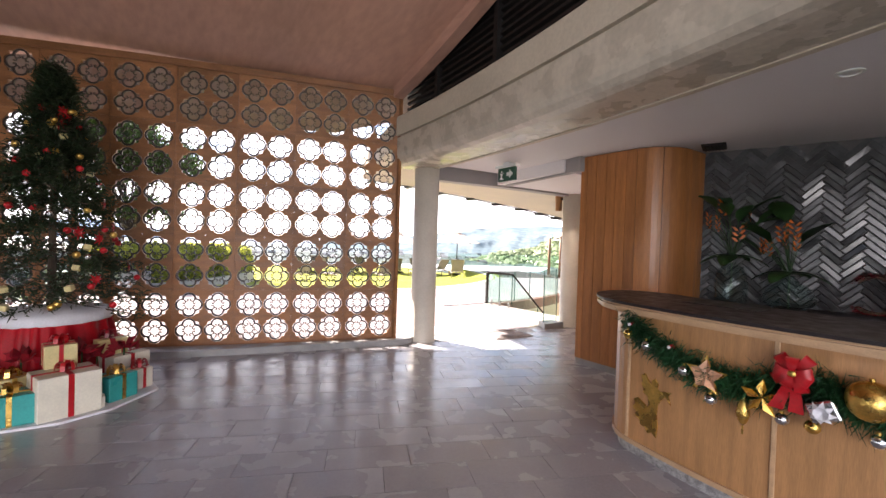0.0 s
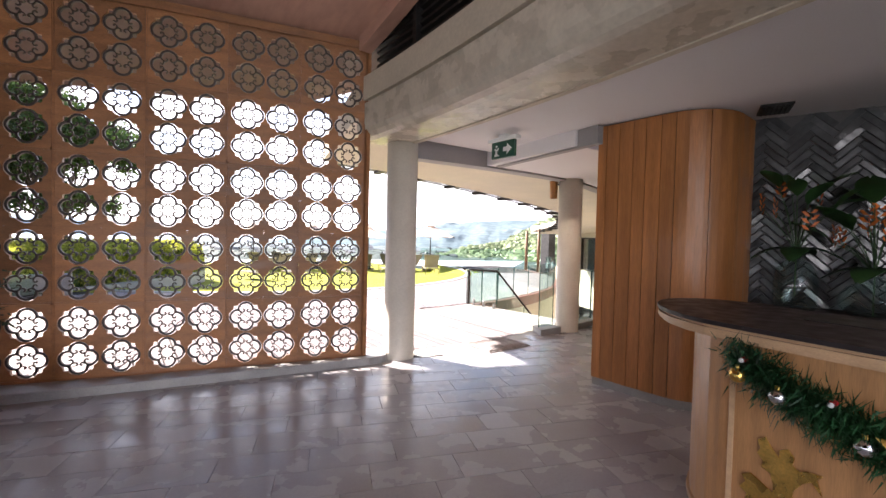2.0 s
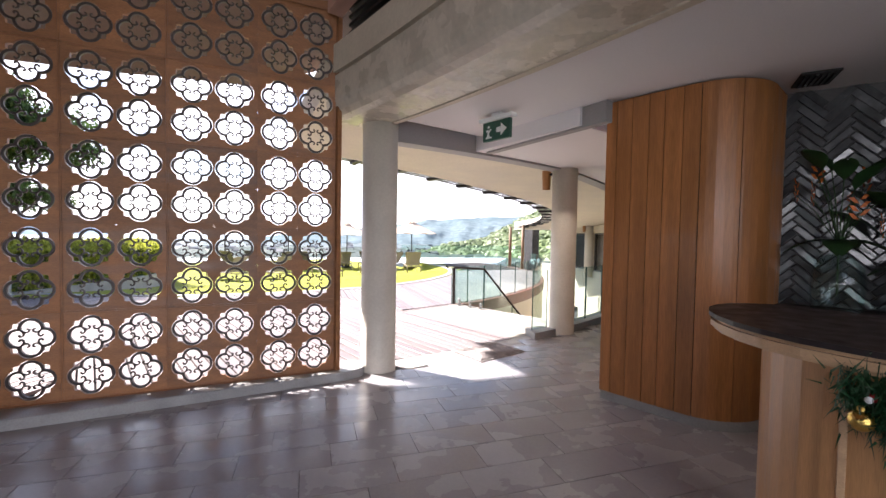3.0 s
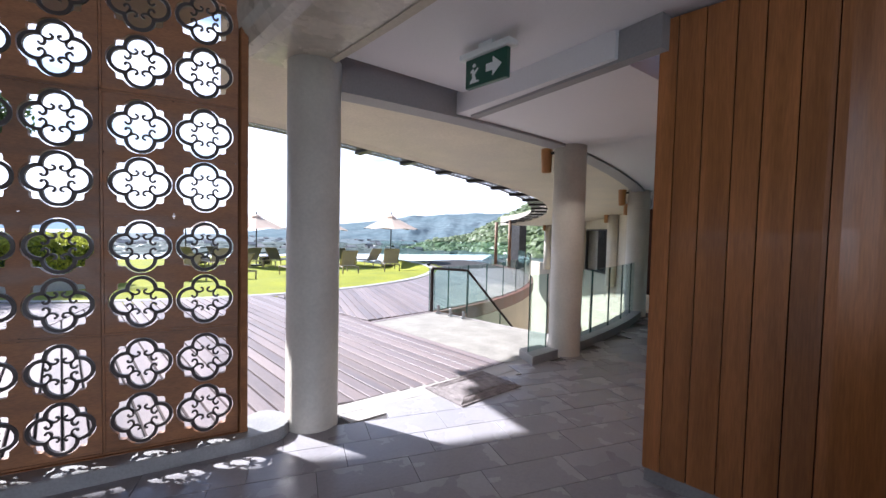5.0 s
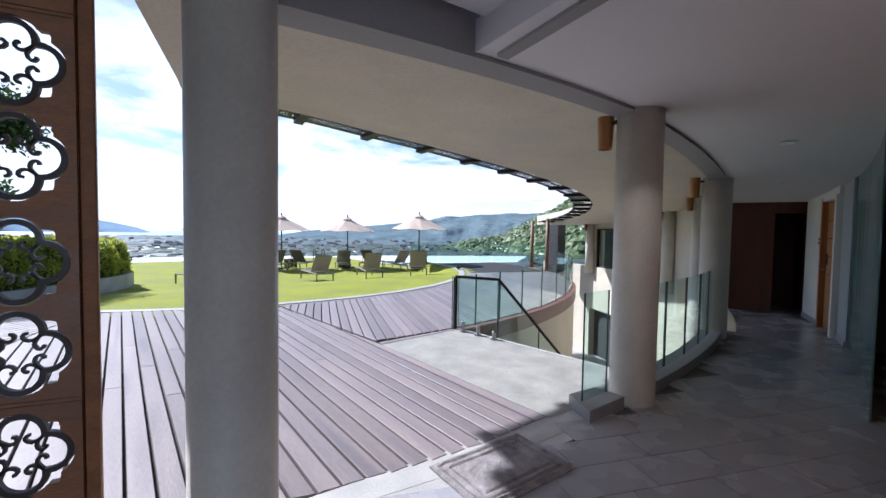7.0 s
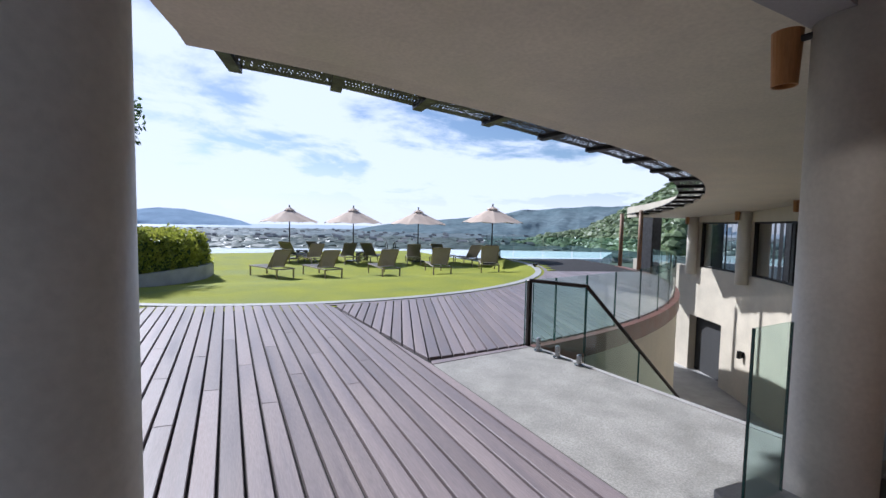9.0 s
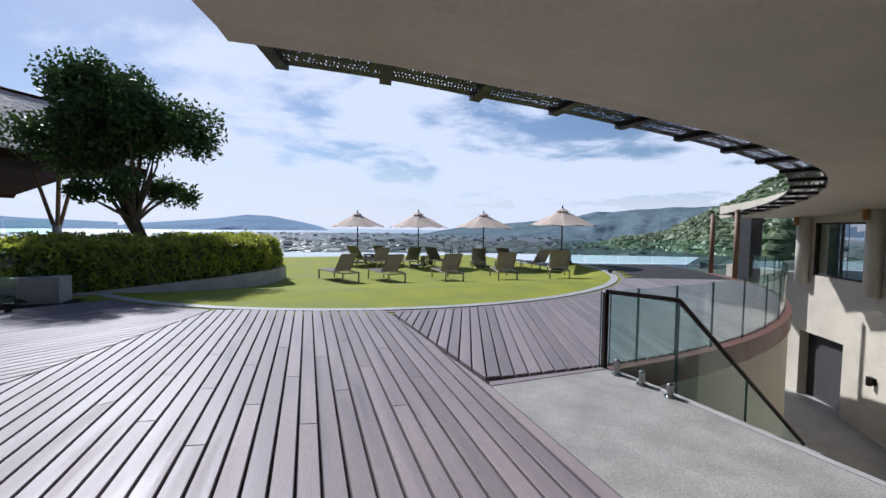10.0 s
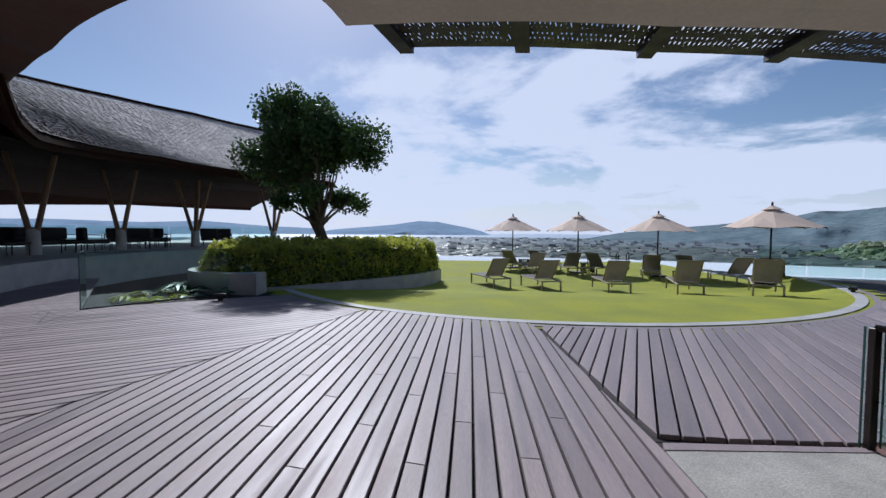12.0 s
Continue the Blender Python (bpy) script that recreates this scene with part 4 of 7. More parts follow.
# frame: end post, top rail, bottom rail
for name, z0, z1 in (("top_rail", 0.095 + 5 * PANEL, 0.095 + 5 * PANEL + 0.09), ("bottom_rail", 0.08, 0.095)):
    bm = B()
    ln = SCREEN_LINE
    prism(bm, [(x, y - 0.045) for x, y in ln] + [(x, y + 0.045) for x, y in reversed(ln)], z0, z1)
    part(name, bm, M_SCREENWOOD, screen)
bm = B()
box(bm, 3.587, 5.51, 0.0, 3.635, 5.63, 3.92, 0.006)
part("end_post", bm, M_SCREENWOOD, screen)

# stone kerb under the screen, with a rounded end
line = SCREEN_LINE
front = []
for k, (x, y) in enumerate(line):
    front.append((x, y - 0.15 - 0.045 * k))
cap = [(3.78 + 0.17 * math.sin(radians(f)), 5.60 - 0.20 * math.cos(radians(f))) for f in range(10, 171, 20)]
bm = B()
prism(bm, front[::-1] + [(3.62, 5.40)] + cap + [(x, y + 0.16) for x, y in line], -0.01, 0.09)
bmesh.ops.bevel(bm, geom=[e for e in bm.edges if abs(e.verts[0].co.z - 0.09) < 1e-4 and abs(e.verts[1].co.z - 0.09) < 1e-4], offset=0.008, segments=1, affect="EDGES")
setting("kerb_1", bm, M_KERB, "low grey stone kerb under the lattice screen", "kerb")

# ---- teak clad pillar ----
pl = [(5.34, 3.48), (5.342, 3.28), (5.347, 3.05), (5.36, 2.80)]
pl += [(5.36 + 0.48 * (1 - math.cos(radians(f))), 2.78 - 0.48 * math.sin(radians(f))) for f in range(8, 91, 8)]
pl += [(6.4, 2.30), (9.4, 2.30), (9.4, 3.48)]
bm = B()
prism(bm, [(x + 0.03, y - 0.02 if y > 3 else y + 0.02) for x, y in pl], 0.0, Z_LOBBY)
setting("wall_4", bm, M_DARKTIMBER, "core of the teak clad reception pillar", "wall")
bm = B()
prism(bm, [(x + 0.012, y - 0.008) for x, y in pl[:15]] + [(6.3, 2.5), (6.3, 3.45)], -0.01, 0.085)
setting("baseboard", bm, M_KERB, "grey stone plinth under the teak pillar", "plinth")
teak = thing("teak_cladding", "warm reddish teak board cladding on the pillar", "cladding", kind="structure")
# boards follow the outline, each about twelve centimetres wide
outl = [(5.34, 3.48)] + pl[1:15] + [(6.24, 2.30)]
acc = []
for (x0, y0), (x1, y1) in zip(outl, outl[1:]):
    L = math.hypot(x1 - x0, y1 - y0)
    for k in range(max(1, int(L / 0.02))):
        t = k / max(1, int(L / 0.02))
        acc.append((x0 + (x1 - x0) * t, y0 + (y1 - y0) * t))
acc.append(outl[-1])
run, cuts = 0, [0]
widths = [0.10, 0.125, 0.13, 0.12, 0.13, 0.12, 0.28, 0.30, 0.3]
wi = 0
for k in range(1, len(acc)):
    run += math.hypot(acc[k][0] - acc[k - 1][0], acc[k][1] - acc[k - 1][1])
    if run >= widths[min(wi, len(widths) - 1)]:
        cuts.append(k)
        run, wi = 0, wi + 1
cuts.append(len(acc) - 1)
for a, b in zip(cuts, cuts[1:]):
    if b <= a:
        continue
    seg = acc[a:b + 1]
    # pull the ends in to leave a joint
    def toward(p, q, d):
        l = math.hypot(q[0] - p[0], q[1] - p[1]) or 1
        return (p[0] + (q[0] - p[0]) / l * d, p[1] + (q[1] - p[1]) / l * d)
    seg = [toward(seg[0], seg[1], 0.003)] + seg[1:-1] + [toward(seg[-1], seg[-2], 0.003)]
    back = []
    for i, (x, y) in enumerate(seg):
        p, q = seg[max(0, i - 1)], seg[min(len(seg) - 1, i + 1)]
        l = math.hypot(q[0] - p[0], q[1] - p[1]) or 1
        nx, ny = -(q[1] - p[1]) / l, (q[0] - p[0]) / l
        back.append((x + nx * 0.022, y + ny * 0.022))
    bm = B()
    prism(bm, seg + back[::-1], 0.085, Z_LOBBY - 0.012)
    part("board", bm, M_PANELWOOD, teak)
bm = B()
box(bm, 5.35, 3.46, 0.085, 9.4, 3.485, Z_CORR)
part("return_board", bm, M_PANELWOOD, teak)

# ---- herringbone wall behind the reception ----
HW0, HW1 = Vector((6.21, 2.36)), Vector((7.03, -0.1))
hd = (HW1 - HW0).normalized()
HL = 4.4
hn = Vector((hd.y, -hd.x))
if hn.x > 0:
    hn = -hn
bm = B()
e0, e1 = HW0 - hd * 0.3, HW0 + hd * HL
prism(bm, [tuple(e0), tuple(e1), tuple(e1 - hn * 0.15), tuple(e0 - hn * 0.15)], 0, Z_LOBBY)
hwall = setting("wall_north", bm, M_GROUT, "reception back wall with dark herringbone tiles", "wall")
bm = B()
box(bm, -0.117, -0.0275, 0, 0.117, 0.0275, 0.016, 0.006)
tile_me = meshof("wall_tile", bm, M_HERRING)
hm = Matrix(((hd.x, 0, hn.x, HW0.x), (hd.y, 0, hn.y, HW0.y), (0, 1, 0, 0), (0, 0, 0, 1)))
L, Wd = 0.24, 0.06
tilt = random.Random(17)
count = 0
d45 = math.sqrt(0.5)
far = B()
for i in range(-80, 140):
    for j in range(-40, 40):
        # herringbone lattice turned by 45 degrees
        bx, by = i * Wd + j * L, i * Wd - j * L
        for kind_ in (0, 1):
            u, v = (bx + L / 2, by + Wd / 2) if kind_ == 0 else (bx + Wd / 2, by + Wd + L / 2)
            s = (u - v) * d45
            z = (u + v) * d45
            if not (0.02 < s < 2.75 and 0.95 < z < Z_LOBBY - 0.05):
                continue
            rot = pose(s, z, 0.0, 0, 0, 45 if kind_ == 0 else 135) @ pose(0, 0, 0, tilt.gauss(0, 4.0), tilt.gauss(0, 0.8), 0)
            if count < 300:
                piece("wall_tile", tile_me, hwall, hm @ rot)
            else:
                box(far, -0.117, -0.0275, 0, 0.117, 0.0275, 0.016, 0, hm @ rot)
            count += 1
if len(far.verts):
    o = part("wall_tiles", far, M_HERRING, hwall)
    o["kind"] = "stuff"
else:
    far.free()

# back counter with the vases on it
bm = B()
q0, q1 = HW0 + hn * 0.02 - hd * 0.02, HW0 + hd * 3.6 + hn * 0.02
prism(bm, [tuple(q0), tuple(q1), tuple(q1 + hn * 0.55), tuple(q0 + hn * 0.42)], 0.0, 0.96)
backc = thing("back_counter", "low oak back counter with a dark stone top", "counter")
part("body", bm, M_OAK, backc)
bm = B()
prism(bm, [tuple(q0), tuple(q1), tuple(q1 + hn * 0.6), tuple(q0 + hn * 0.47)], 0.963, 1.0)
part("top", bm, M_BLACKTOP, backc)

# ---- reception counter: a curved front with a rounded end ----
DESK_DY, DESK_SZ = -0.15, 1.04
KX, KY = 8.37, 0.85 + DESK_DY


def arc_pts(r, y_from, y_to, n=18):
    a0, a1 = math.asin((y_from - KY) / r), math.asin((y_to - KY) / r)
    return [(KX - r * math.cos(a0 + (a1 - a0) * i / n), KY + r * math.sin(a0 + (a1 - a0) * i / n)) for i in range(n + 1)]


def counter_outline(off, depth, bulge=0.26):
    """Plan of the counter grown by off: curved front, a half-round end, and a back."""
    fr = arc_pts(4.80 + off, -2.6, 1.80 + DESK_DY)
    bk = arc_pts(4.80 - depth - off, -2.6, 1.95 + DESK_DY)
    (x0, y0), (x1, y1) = fr[-1], bk[-1]
    end = []
    for k in range(1, 12):
        t = math.pi * k / 12
        cx, cy = (x0 + x1) / 2, (y0 + y1) / 2
        hx = (x0 - x1) / 2
        hy = (y0 - y1) / 2
        out = bulge + off
        end.append((cx + hx * math.cos(t) + 0.12 * out * math.sin(t), cy + hy * math.cos(t) + out * math.sin(t)))
    return fr + end + bk[::-1]


reception = thing("reception_desk", "curved oak reception desk with dark stone top", "desk")
bm = B()
prism(bm, counter_outline(-0.03, 0.74), -0.01, 0.105)
part("plinth", bm, M_TERRAZZO, reception, "speckled grey granite plinth")
bm = B()
prism(bm, counter_outline(0.0, 0.70), 0.105, 1.10)
part("body", bm, M_OAK, reception)
bm = B()
prism(bm, counter_outline(0.018, 0.72), 0.09, 0.123)
part("foot_rail", bm, M_OAKEDGE, reception, "pale oak bead at the desk foot")
bm = B()
prism(bm, counter_outline(0.085, 0.74, 0.41), 1.10, 1.165)
bmesh.ops.bevel(bm, geom=[e for e in bm.edges if abs(e.verts[0].co.z - e.verts[1].co.z) < 1e-5], offset=0.018, segments=2, affect="EDGES")
part("edge_band", bm, M_OAKEDGE, reception, "pale oak band under the desk top")
bm = B()
prism(bm, counter_outline(0.095, 0.75, 0.41), 1.165, 1.187)
part("top", bm, M_BLACKTOP, reception, "dark brown stone desk top")
for y in (1.66, 0.70, -0.12, -0.94):
    x = KX - math.sqrt(4.806 ** 2 - (y - KY) ** 2)
    bm = B()
    box(bm, x - 0.006, y - 0.012, 0.125, x + 0.01, y + 0.012, 1.095, 0.003)
    part("batten", bm, M_OAKEDGE, reception)
bm = B()
box(bm, 4.04, 0.97, 1.1875, 4.38, 1.47, 1.193)
tagged(part("desk_mat", bm, M_BLACKMETAL), "black desk mat lying on the reception top", "mat")

# ---- exit sign ----
sign = thing("exit_sign", "hanging green emergency exit sign with white arrow", "sign", pose(4.84, 4.42, 2.79, 0, 0, -90))
sign.scale = (0.98, 1.0, 0.86)
bm = B()
box(bm, -0.19, -0.02, -0.28, 0.19, 0.02, -0.05, 0.004)
part("sign_face", bm, M_SIGN, sign)
bm = B()
box(bm, -0.23, -0.05, -0.05, 0.23, 0.05, -0.0, 0.006)
part("housing", bm, M_SIGNWHITE, sign, "white sign housing")
bm = B()
box(bm, -0.06, -0.03, 0.0, 0.06, 0.03, 0.045)
part("ceiling_plate", bm, M_SIGNWHITE, sign)
for side in (1, -1):
    def sp(bm, pts):
        lo = [bm.verts.new((x, side * 0.0215, z - 0.165)) for x, z in pts]
        hi = [bm.verts.new((x, side * 0.024, z - 0.165)) for x, z in pts]
        bm.faces.new(hi)
        for k in range(len(pts)):
            bm.faces.new((lo[k], lo[(k + 1) % len(pts)], hi[(k + 1) % len(pts)], hi[k]))
        bmesh.ops.recalc_face_normals(bm, faces=bm.faces[:])
        return bm
    f = 1
    part("arrow", sp(B(), [(f * x + 0.16, z) for x, z in ((-0.15, 0.03), (-0.09, 0.03), (-0.09, 0.075), (-0.01, 0), (-0.09, -0.075), (-0.09, -0.03), (-0.15, -0.03))][::1] if side < 0 else
                     [(x - 0.16, z) for x, z in ((0.15, 0.03), (0.09, 0.03), (0.09, 0.075), (0.01, 0), (0.09, -0.075), (0.09, -0.03), (0.15, -0.03))]), M_SIGNWHITE, sign, "white arrow")
    # exit pictogram: the body of a running figure, then its round head
    o = -0.10 if side < 0 else 0.10
    part("door_pictogram", sp(B(), [(o - 0.045, -0.085), (o + 0.045, -0.085), (o + 0.045, -0.07), (o + 0.02, -0.07), (o + 0.005, -0.02), (o + 0.04, 0.02), (o + 0.03, 0.03), (o, 0.005), (o - 0.01, 0.03), (o - 0.04, 0.01), (o - 0.035, 0.0), (o - 0.02, 0.0), (o - 0.02, -0.04)]), M_SIGNWHITE, sign, "white exit pictogram")
    bm = B()
    cyl(bm, 0, 0, 0, 0.003, 0.016, n=12)
    bmesh.ops.transform(bm, matrix=pose(o - 0.002, side * 0.0215, -0.112, -90 * side), verts=bm.verts[:])
    part("door_pictogram", bm, M_SIGNWHITE, sign)

# ---- downlights and ceiling vent ----
for x, y, z in ((4.42, 0.63, Z_LOBBY), (6.58, 4.58, Z_CORR), (9.2, 4.6, 2.52), (11.6, 5.15, 2.33)):
    dl = thing("downlight", "small round white recessed ceiling downlight", "downlight", pose(x, y, z), "ceiling downlights")
    bm = B()
    lathe(bm, [(0.052, 0.0), (0.075, 0.0), (0.078, -0.008), (0.055, -0.012), (0.052, 0.0)], 24)
    part("trim_ring", bm, M_SIGNWHITE, dl)
    bm = B()
    cyl(bm, 0, 0, -0.004, -0.001, 0.052)
    part("lens", bm, M_LAMPFACE, dl)
vent = thing("ceiling_vent", "dark square ceiling vent beside the teak pillar", "vent", pose(5.92, 2.08, Z_LOBBY, 0, 0, 20))
bm = B()
box(bm, -0.16, -0.12, -0.02, 0.16, 0.12, 0.0, 0.004)
part("frame", bm, M_BLACKMETAL, vent)
for k in range(6):
    bm = B()
    box(bm, -0.13, -0.09 + k * 0.034, -0.032, 0.13, -0.078 + k * 0.034, -0.018)
    part("slat", bm, M_BLACKMETAL, vent)

# ---- corridor: outer wall, end wall, door ----
def corr_top(r, p):
    return corr_z(r, p) + 0.05


bm = B()
ring(bm, 16.70, 16.9, 20.5, 24.2, -0.05, corr_top, 1)
ring(bm, 16.70, 16.9, 17.35, 20.5, 2.19, corr_top, 1)
setting("wall_8", bm, M_WHITE, "white corridor wall", "wall")
bm = B()
ring(bm, 16.74, 16.9, 14.95, 17.2, -0.05, corr_top, 1)
ring(bm, 16.9, 18.6, 14.95, 15.4, -0.05, corr_top, 1)
ring(bm, 18.4, 18.6, 0, 15.2, -0.05, corr_top, 2)
setting("wall_10", bm, M_GREYWALL, "blue grey painted corridor wall", "wall")
bm = B()
ring(bm, 16.68, 16.70, 20.55, 24.15, -0.01, 0.09, 1)
ring(bm, 16.72, 16.74, 15.0, 17.15, -0.01, 0.09, 1)
setting("baseboard_2", bm, M_KERB, "grey stone skirting along the corridor wall", "skirting")
bm = B()
ring(bm, 15.2, 16.25, 24.9, 25.4, -0.05, corr_top, 1)
ring(bm, 16.25, 16.9, 24.9, 25.4, 2.02, corr_top, 1)
ring(bm, 16.9, 18.5, 24.2, 25.4, -0.05, corr_top, 1)
ring(bm, 16.2, 17.0, 28.6, 28.9, -0.05, 2.4, 1)
ring(bm, 15.9, 16.25, 25.4, 28.9, -0.05, 2.4, 1)
ring(bm, 16.9, 17.1, 25.4, 28.9, -0.05, 2.4, 1)
ring(bm, 15.9, 17.1, 25.4, 28.9, 2.3, 2.5, 1)
setting("wall_9", bm, M_DARKPANEL, "dark timber panelled corridor end wall", "wall")
bm = B()
ring(bm, 15.9, 17.1, 25.4, 28.9, -0.12, -0.002, 1)
setting("floor_3", bm, M_GROUT, "dark floor beyond the corridor's end opening", "floor")
door = thing("door_1", "light timber corridor door of horizontal boards in a white frame", "door", kind="structure")
bm = B()
ring(bm, 16.75, 16.79, 17.62, 20.3, 0.0, 2.13, 1)
part("leaf", bm, M_DARKTIMBER, door)
for k in range(7):
    bm = B()
    ring(bm, 16.735, 16.75, 17.66, 20.26, 0.02 + 0.301 * k, 0.02 + 0.301 * k + 0.29, 1)
    part("board", bm, M_DOORWOOD, door)
for a, b, mat in ((17.25, 17.6, M_WHITE), (20.32, 20.6, M_PANELWOOD)):
    bm = B()
    ring(bm, 16.66, 16.80, a, b, 0, 2.2, 1)
    part("jamb", bm, mat, door)
bm = B()
ring(bm, 16.66, 16.80, 17.6, 20.32, 2.14, 2.2, 1)
part("head", bm, M_WHITE, door)
bm = B()
tube(bm, [P(16.735, 20.05, 1.0), P(16.67, 20.05, 1.0), P(16.67, 19.7, 1.0)], 0.011)
part("door_handle", bm, M_STEEL, door)
bm = B()
ring(bm, 16.722, 16.735, 19.95, 20.12, 1.08, 1.26, 1)
part("lock_plate", bm, M_BLACKMETAL, door)
for z in (1.42, 1.49):
    bm = B()
    ring(bm, 16.685, 16.70, 21.0, 21.35, z, z + 0.04, 1)
    tagged(part("room_sign", bm, M_BLACKMETAL), "small black room plate on the white corridor wall", "sign", "room plates")

# tinted glass partition beside the corridor
part_g = thing("glass_partition", "full height teal tinted glass partition along the corridor", "partition", kind="structure")
for p0, p1 in ((11.45, 14.9), (7.95, 11.4), (4.45, 7.9)):
    bm = B()
    ring(bm, 16.76, 16.772, p0, p1, 0.0, lambda r, p: corr_z(r, p) - 0.005, 1)
    part("pane", bm, M_TEALGLASS, part_g)

# ---- glass guard along the corridor ----
bm = B()
ring(bm, 15.08, 15.34, 1.4, 14.6, -0.02, 0.10, 1.0)
prism(bm, [P(15.02, -1.75), P(15.34, -2.35), P(15.34, -0.4), P(15.06, -0.4)], -0.02, 0.10)
setting("kerb_2", bm, M_KERB, "grey stone kerb under the glass guard", "kerb")


def glass_run(name, label, r, cuts_, z0, z1, joint=0.12):
    g = thing(name, label, "glass railing", kind="structure")
    for a, b in zip(cuts_, cuts_[1:]):
        bm = B()
        ring(bm, r - 0.006, r + 0.006, a + joint / 2, b - joint / 2, z0, z1, 1.0)
        o = part("pane", bm, M_GLASS, g)
        o.visible_shadow = False
        for f in (a + joint / 2, b - joint / 2):
            bm = B()
            ring(bm, r - 0.0065, r + 0.0065, f - 0.014, f + 0.014, z0, z1, 1.0)
            part("pane_edge", bm, M_GLASSEDGE, o)
    return g


glass_run("glass_guard", "frameless glass guard between the round columns", 15.2, (1.5, 4.0, 6.6, 9.2, 11.6, 13.4), 0.10, 1.03)
glass_run("glass_guard_end", "short frameless glass panel beside the landing", 15.18, (-1.95, -0.45), 0.10, 1.03)

# glass round the deck above the stairwell
glass_run("glass_rail", "curved frameless glass railing along the deck edge", 12.16, (2.5, 5.1, 8.2, 11.8, 16.0, 20.5, 25.0, 29.5, 34.0, 38.5, 43.0, 47.5, 52), -0.12, 0.83, 0.1)
rail = thing("stair_rail", "dark bronze stair handrail with glass panels", "handrail", kind="structure")
tA = Vector((7.86, 8.35, 0.83))
tB = Vector((8.22, 7.76, 0.82))
tC = Vector((10.30, 7.85, -0.98))
bm = B()
box(bm, 7.835, 8.325, -0.05, 7.885, 8.375, 0.83, 0.004)
part("post", bm, M_RAIL, rail)
bm = B()
tube(bm, [tA, tB + (tA - tB) * 0.05, tB, tB + (tC - tB) * 0.03, tC], 0.024, 10)
part("top_rail", bm, M_RAIL, rail)
for (a, b, lo) in ((tA + (tB - tA) * 0.06, tB, 0.80), (tB, tB.lerp(tC, 0.5), 1.0), (tB.lerp(tC, 0.5), tC, 1.0)):
    bm = B()
    d = (b - a).normalized() * 0.01
    n2 = Vector((-(b - a).y, (b - a).x, 0)).normalized() * 0.005
    vs = [[bm.verts.new(p + s * n2) for p in (a + d, b - d, b - d - Vector((0, 0, lo)), a + d - Vector((0, 0, lo)))] for s in (-1, 1)]
    bm.faces.new(vs[0])
    bm.faces.new(vs[1][::-1])
    for k in range(4):
        bm.faces.new((vs[0][k], vs[1][k], vs[1][(k + 1) % 4], vs[0][(k + 1) % 4]))
    bmesh.ops.recalc_face_normals(bm, faces=bm.faces[:])
    part("pane", bm, M_GLASS, rail).visible_shadow = False
    for p in (a + d, b - d):
        bm = B()
        tube(bm, [p, p - Vector((0, 0, lo))], 0.007, 6)
        part("pane_edge", bm, M_GLASSEDGE, rail)
for k in range(3):
    p = Vector((7.84 + 0.03 * k, 8.13 - 0.30 * k, 0))
    sp_ = thing("glass_spigot", "short round steel spigot on the landing edge", "spigot", pose(p.x, p.y, 0), "landing spigots")
    bm = B()
    lathe(bm, [(0, 0), (0.05, 0), (0.05, 0.012), (0.028, 0.016), (0.028, 0.15 - 0.02 * k), (0.02, 0.16 - 0.02 * k), (0, 0.16 - 0.02 * k)], 16)
    part("body", bm, M_STEEL, sp_, smooth=False)

# stair flight going down beside the curved wall
for k in range(22):
    f0 = 3.6 + 1.25 * k
    bm = B()
    ring(bm, 12.4, 13.9, f0, f0 + 1.35, -4.3, -0.18 * (k + 1), 1.4)
    setting(f"stair_{k + 1}", bm, M_WASHED, "washed aggregate stair tread", "stair")

# outdoor wall lamp on the stairwell wall
wl_ = thing("wall_lamp", "small black outdoor wall lamp on the stairwell wall", "lamp", pose(*P(15.18, 53.5, -2.6), 0, 0, 53))
bm = B()
box(bm, -0.08, -0.02, -0.1, 0.08, 0.02, 0.1, 0.01)
part("plate", bm, M_BLACKMETAL, wl_)
bm = B()
cyl(bm, 0, 0.1, -0.12, 0.12, 0.07)
part("shade", bm, M_BLACKMETAL, wl_)

# ---- amber sconces high on the columns ----
for phi, R, z in ((0.1, 15.0, 2.33), (13.1, 14.92, 2.12), (27.0, 14.8, 2.1), (40.3, 14.78, 1.98), (53.6, 14.78, 1.82), (65.2, 14.78, 1.7)):
    x, y = P(R, phi)
    sc = thing("column_sconce", "amber wooden cylinder lamp fixed to a round column", "lamp", pose(x, y, z), "column sconces")
    bm = B()
    lathe(bm, [(0.055, 0.0), (0.062, 0.0), (0.075, 0.30), (0.066, 0.30), (0.055, 0.0)], 20)
    part("shade", bm, M_SCONCE, sc)
    bm = B()
    ux, uy = P(R + 0.12, phi)
    tube(bm, [(0, 0, 0.24), (ux - x, uy - y, 0.24)], 0.02, 8)
    part("bracket", bm, M_BLACKMETAL, sc)

# ---- rug ----
rug = thing("door_rug", "thick grey woven door rug lying on the tiles", "rug", pose(5.645, 5.20, 0.0, 0, 0, -3))
bm = B()
N = 30
grid = [[None] * (N + 1) for _ in range(N + 1)]
for i in range(N + 1):
    for j in range(N + 1):
        x, y = -0.40 + 0.80 * i / N, -0.27 + 0.54 * j / N
        edge = min(0.40 - abs(x), 0.27 - abs(y))
        z = 0.026 if edge > 0.02 else 0.012
        if 0.045 < edge < 0.065 or 0.10 < edge < 0.115:
            z = 0.016
        z += 0.004 * noise.noise((x * 40, y * 40, 0))
        grid[i][j] = bm.verts.new((x + 0.004 * noise.noise((y * 12, 3, 0)), y + 0.004 * noise.noise((x * 12, 7, 0)), z))
for i in range(N):
    for j in range(N):
        bm.faces.new((grid[i][j], grid[i + 1][j], grid[i + 1][j + 1], grid[i][j + 1]))
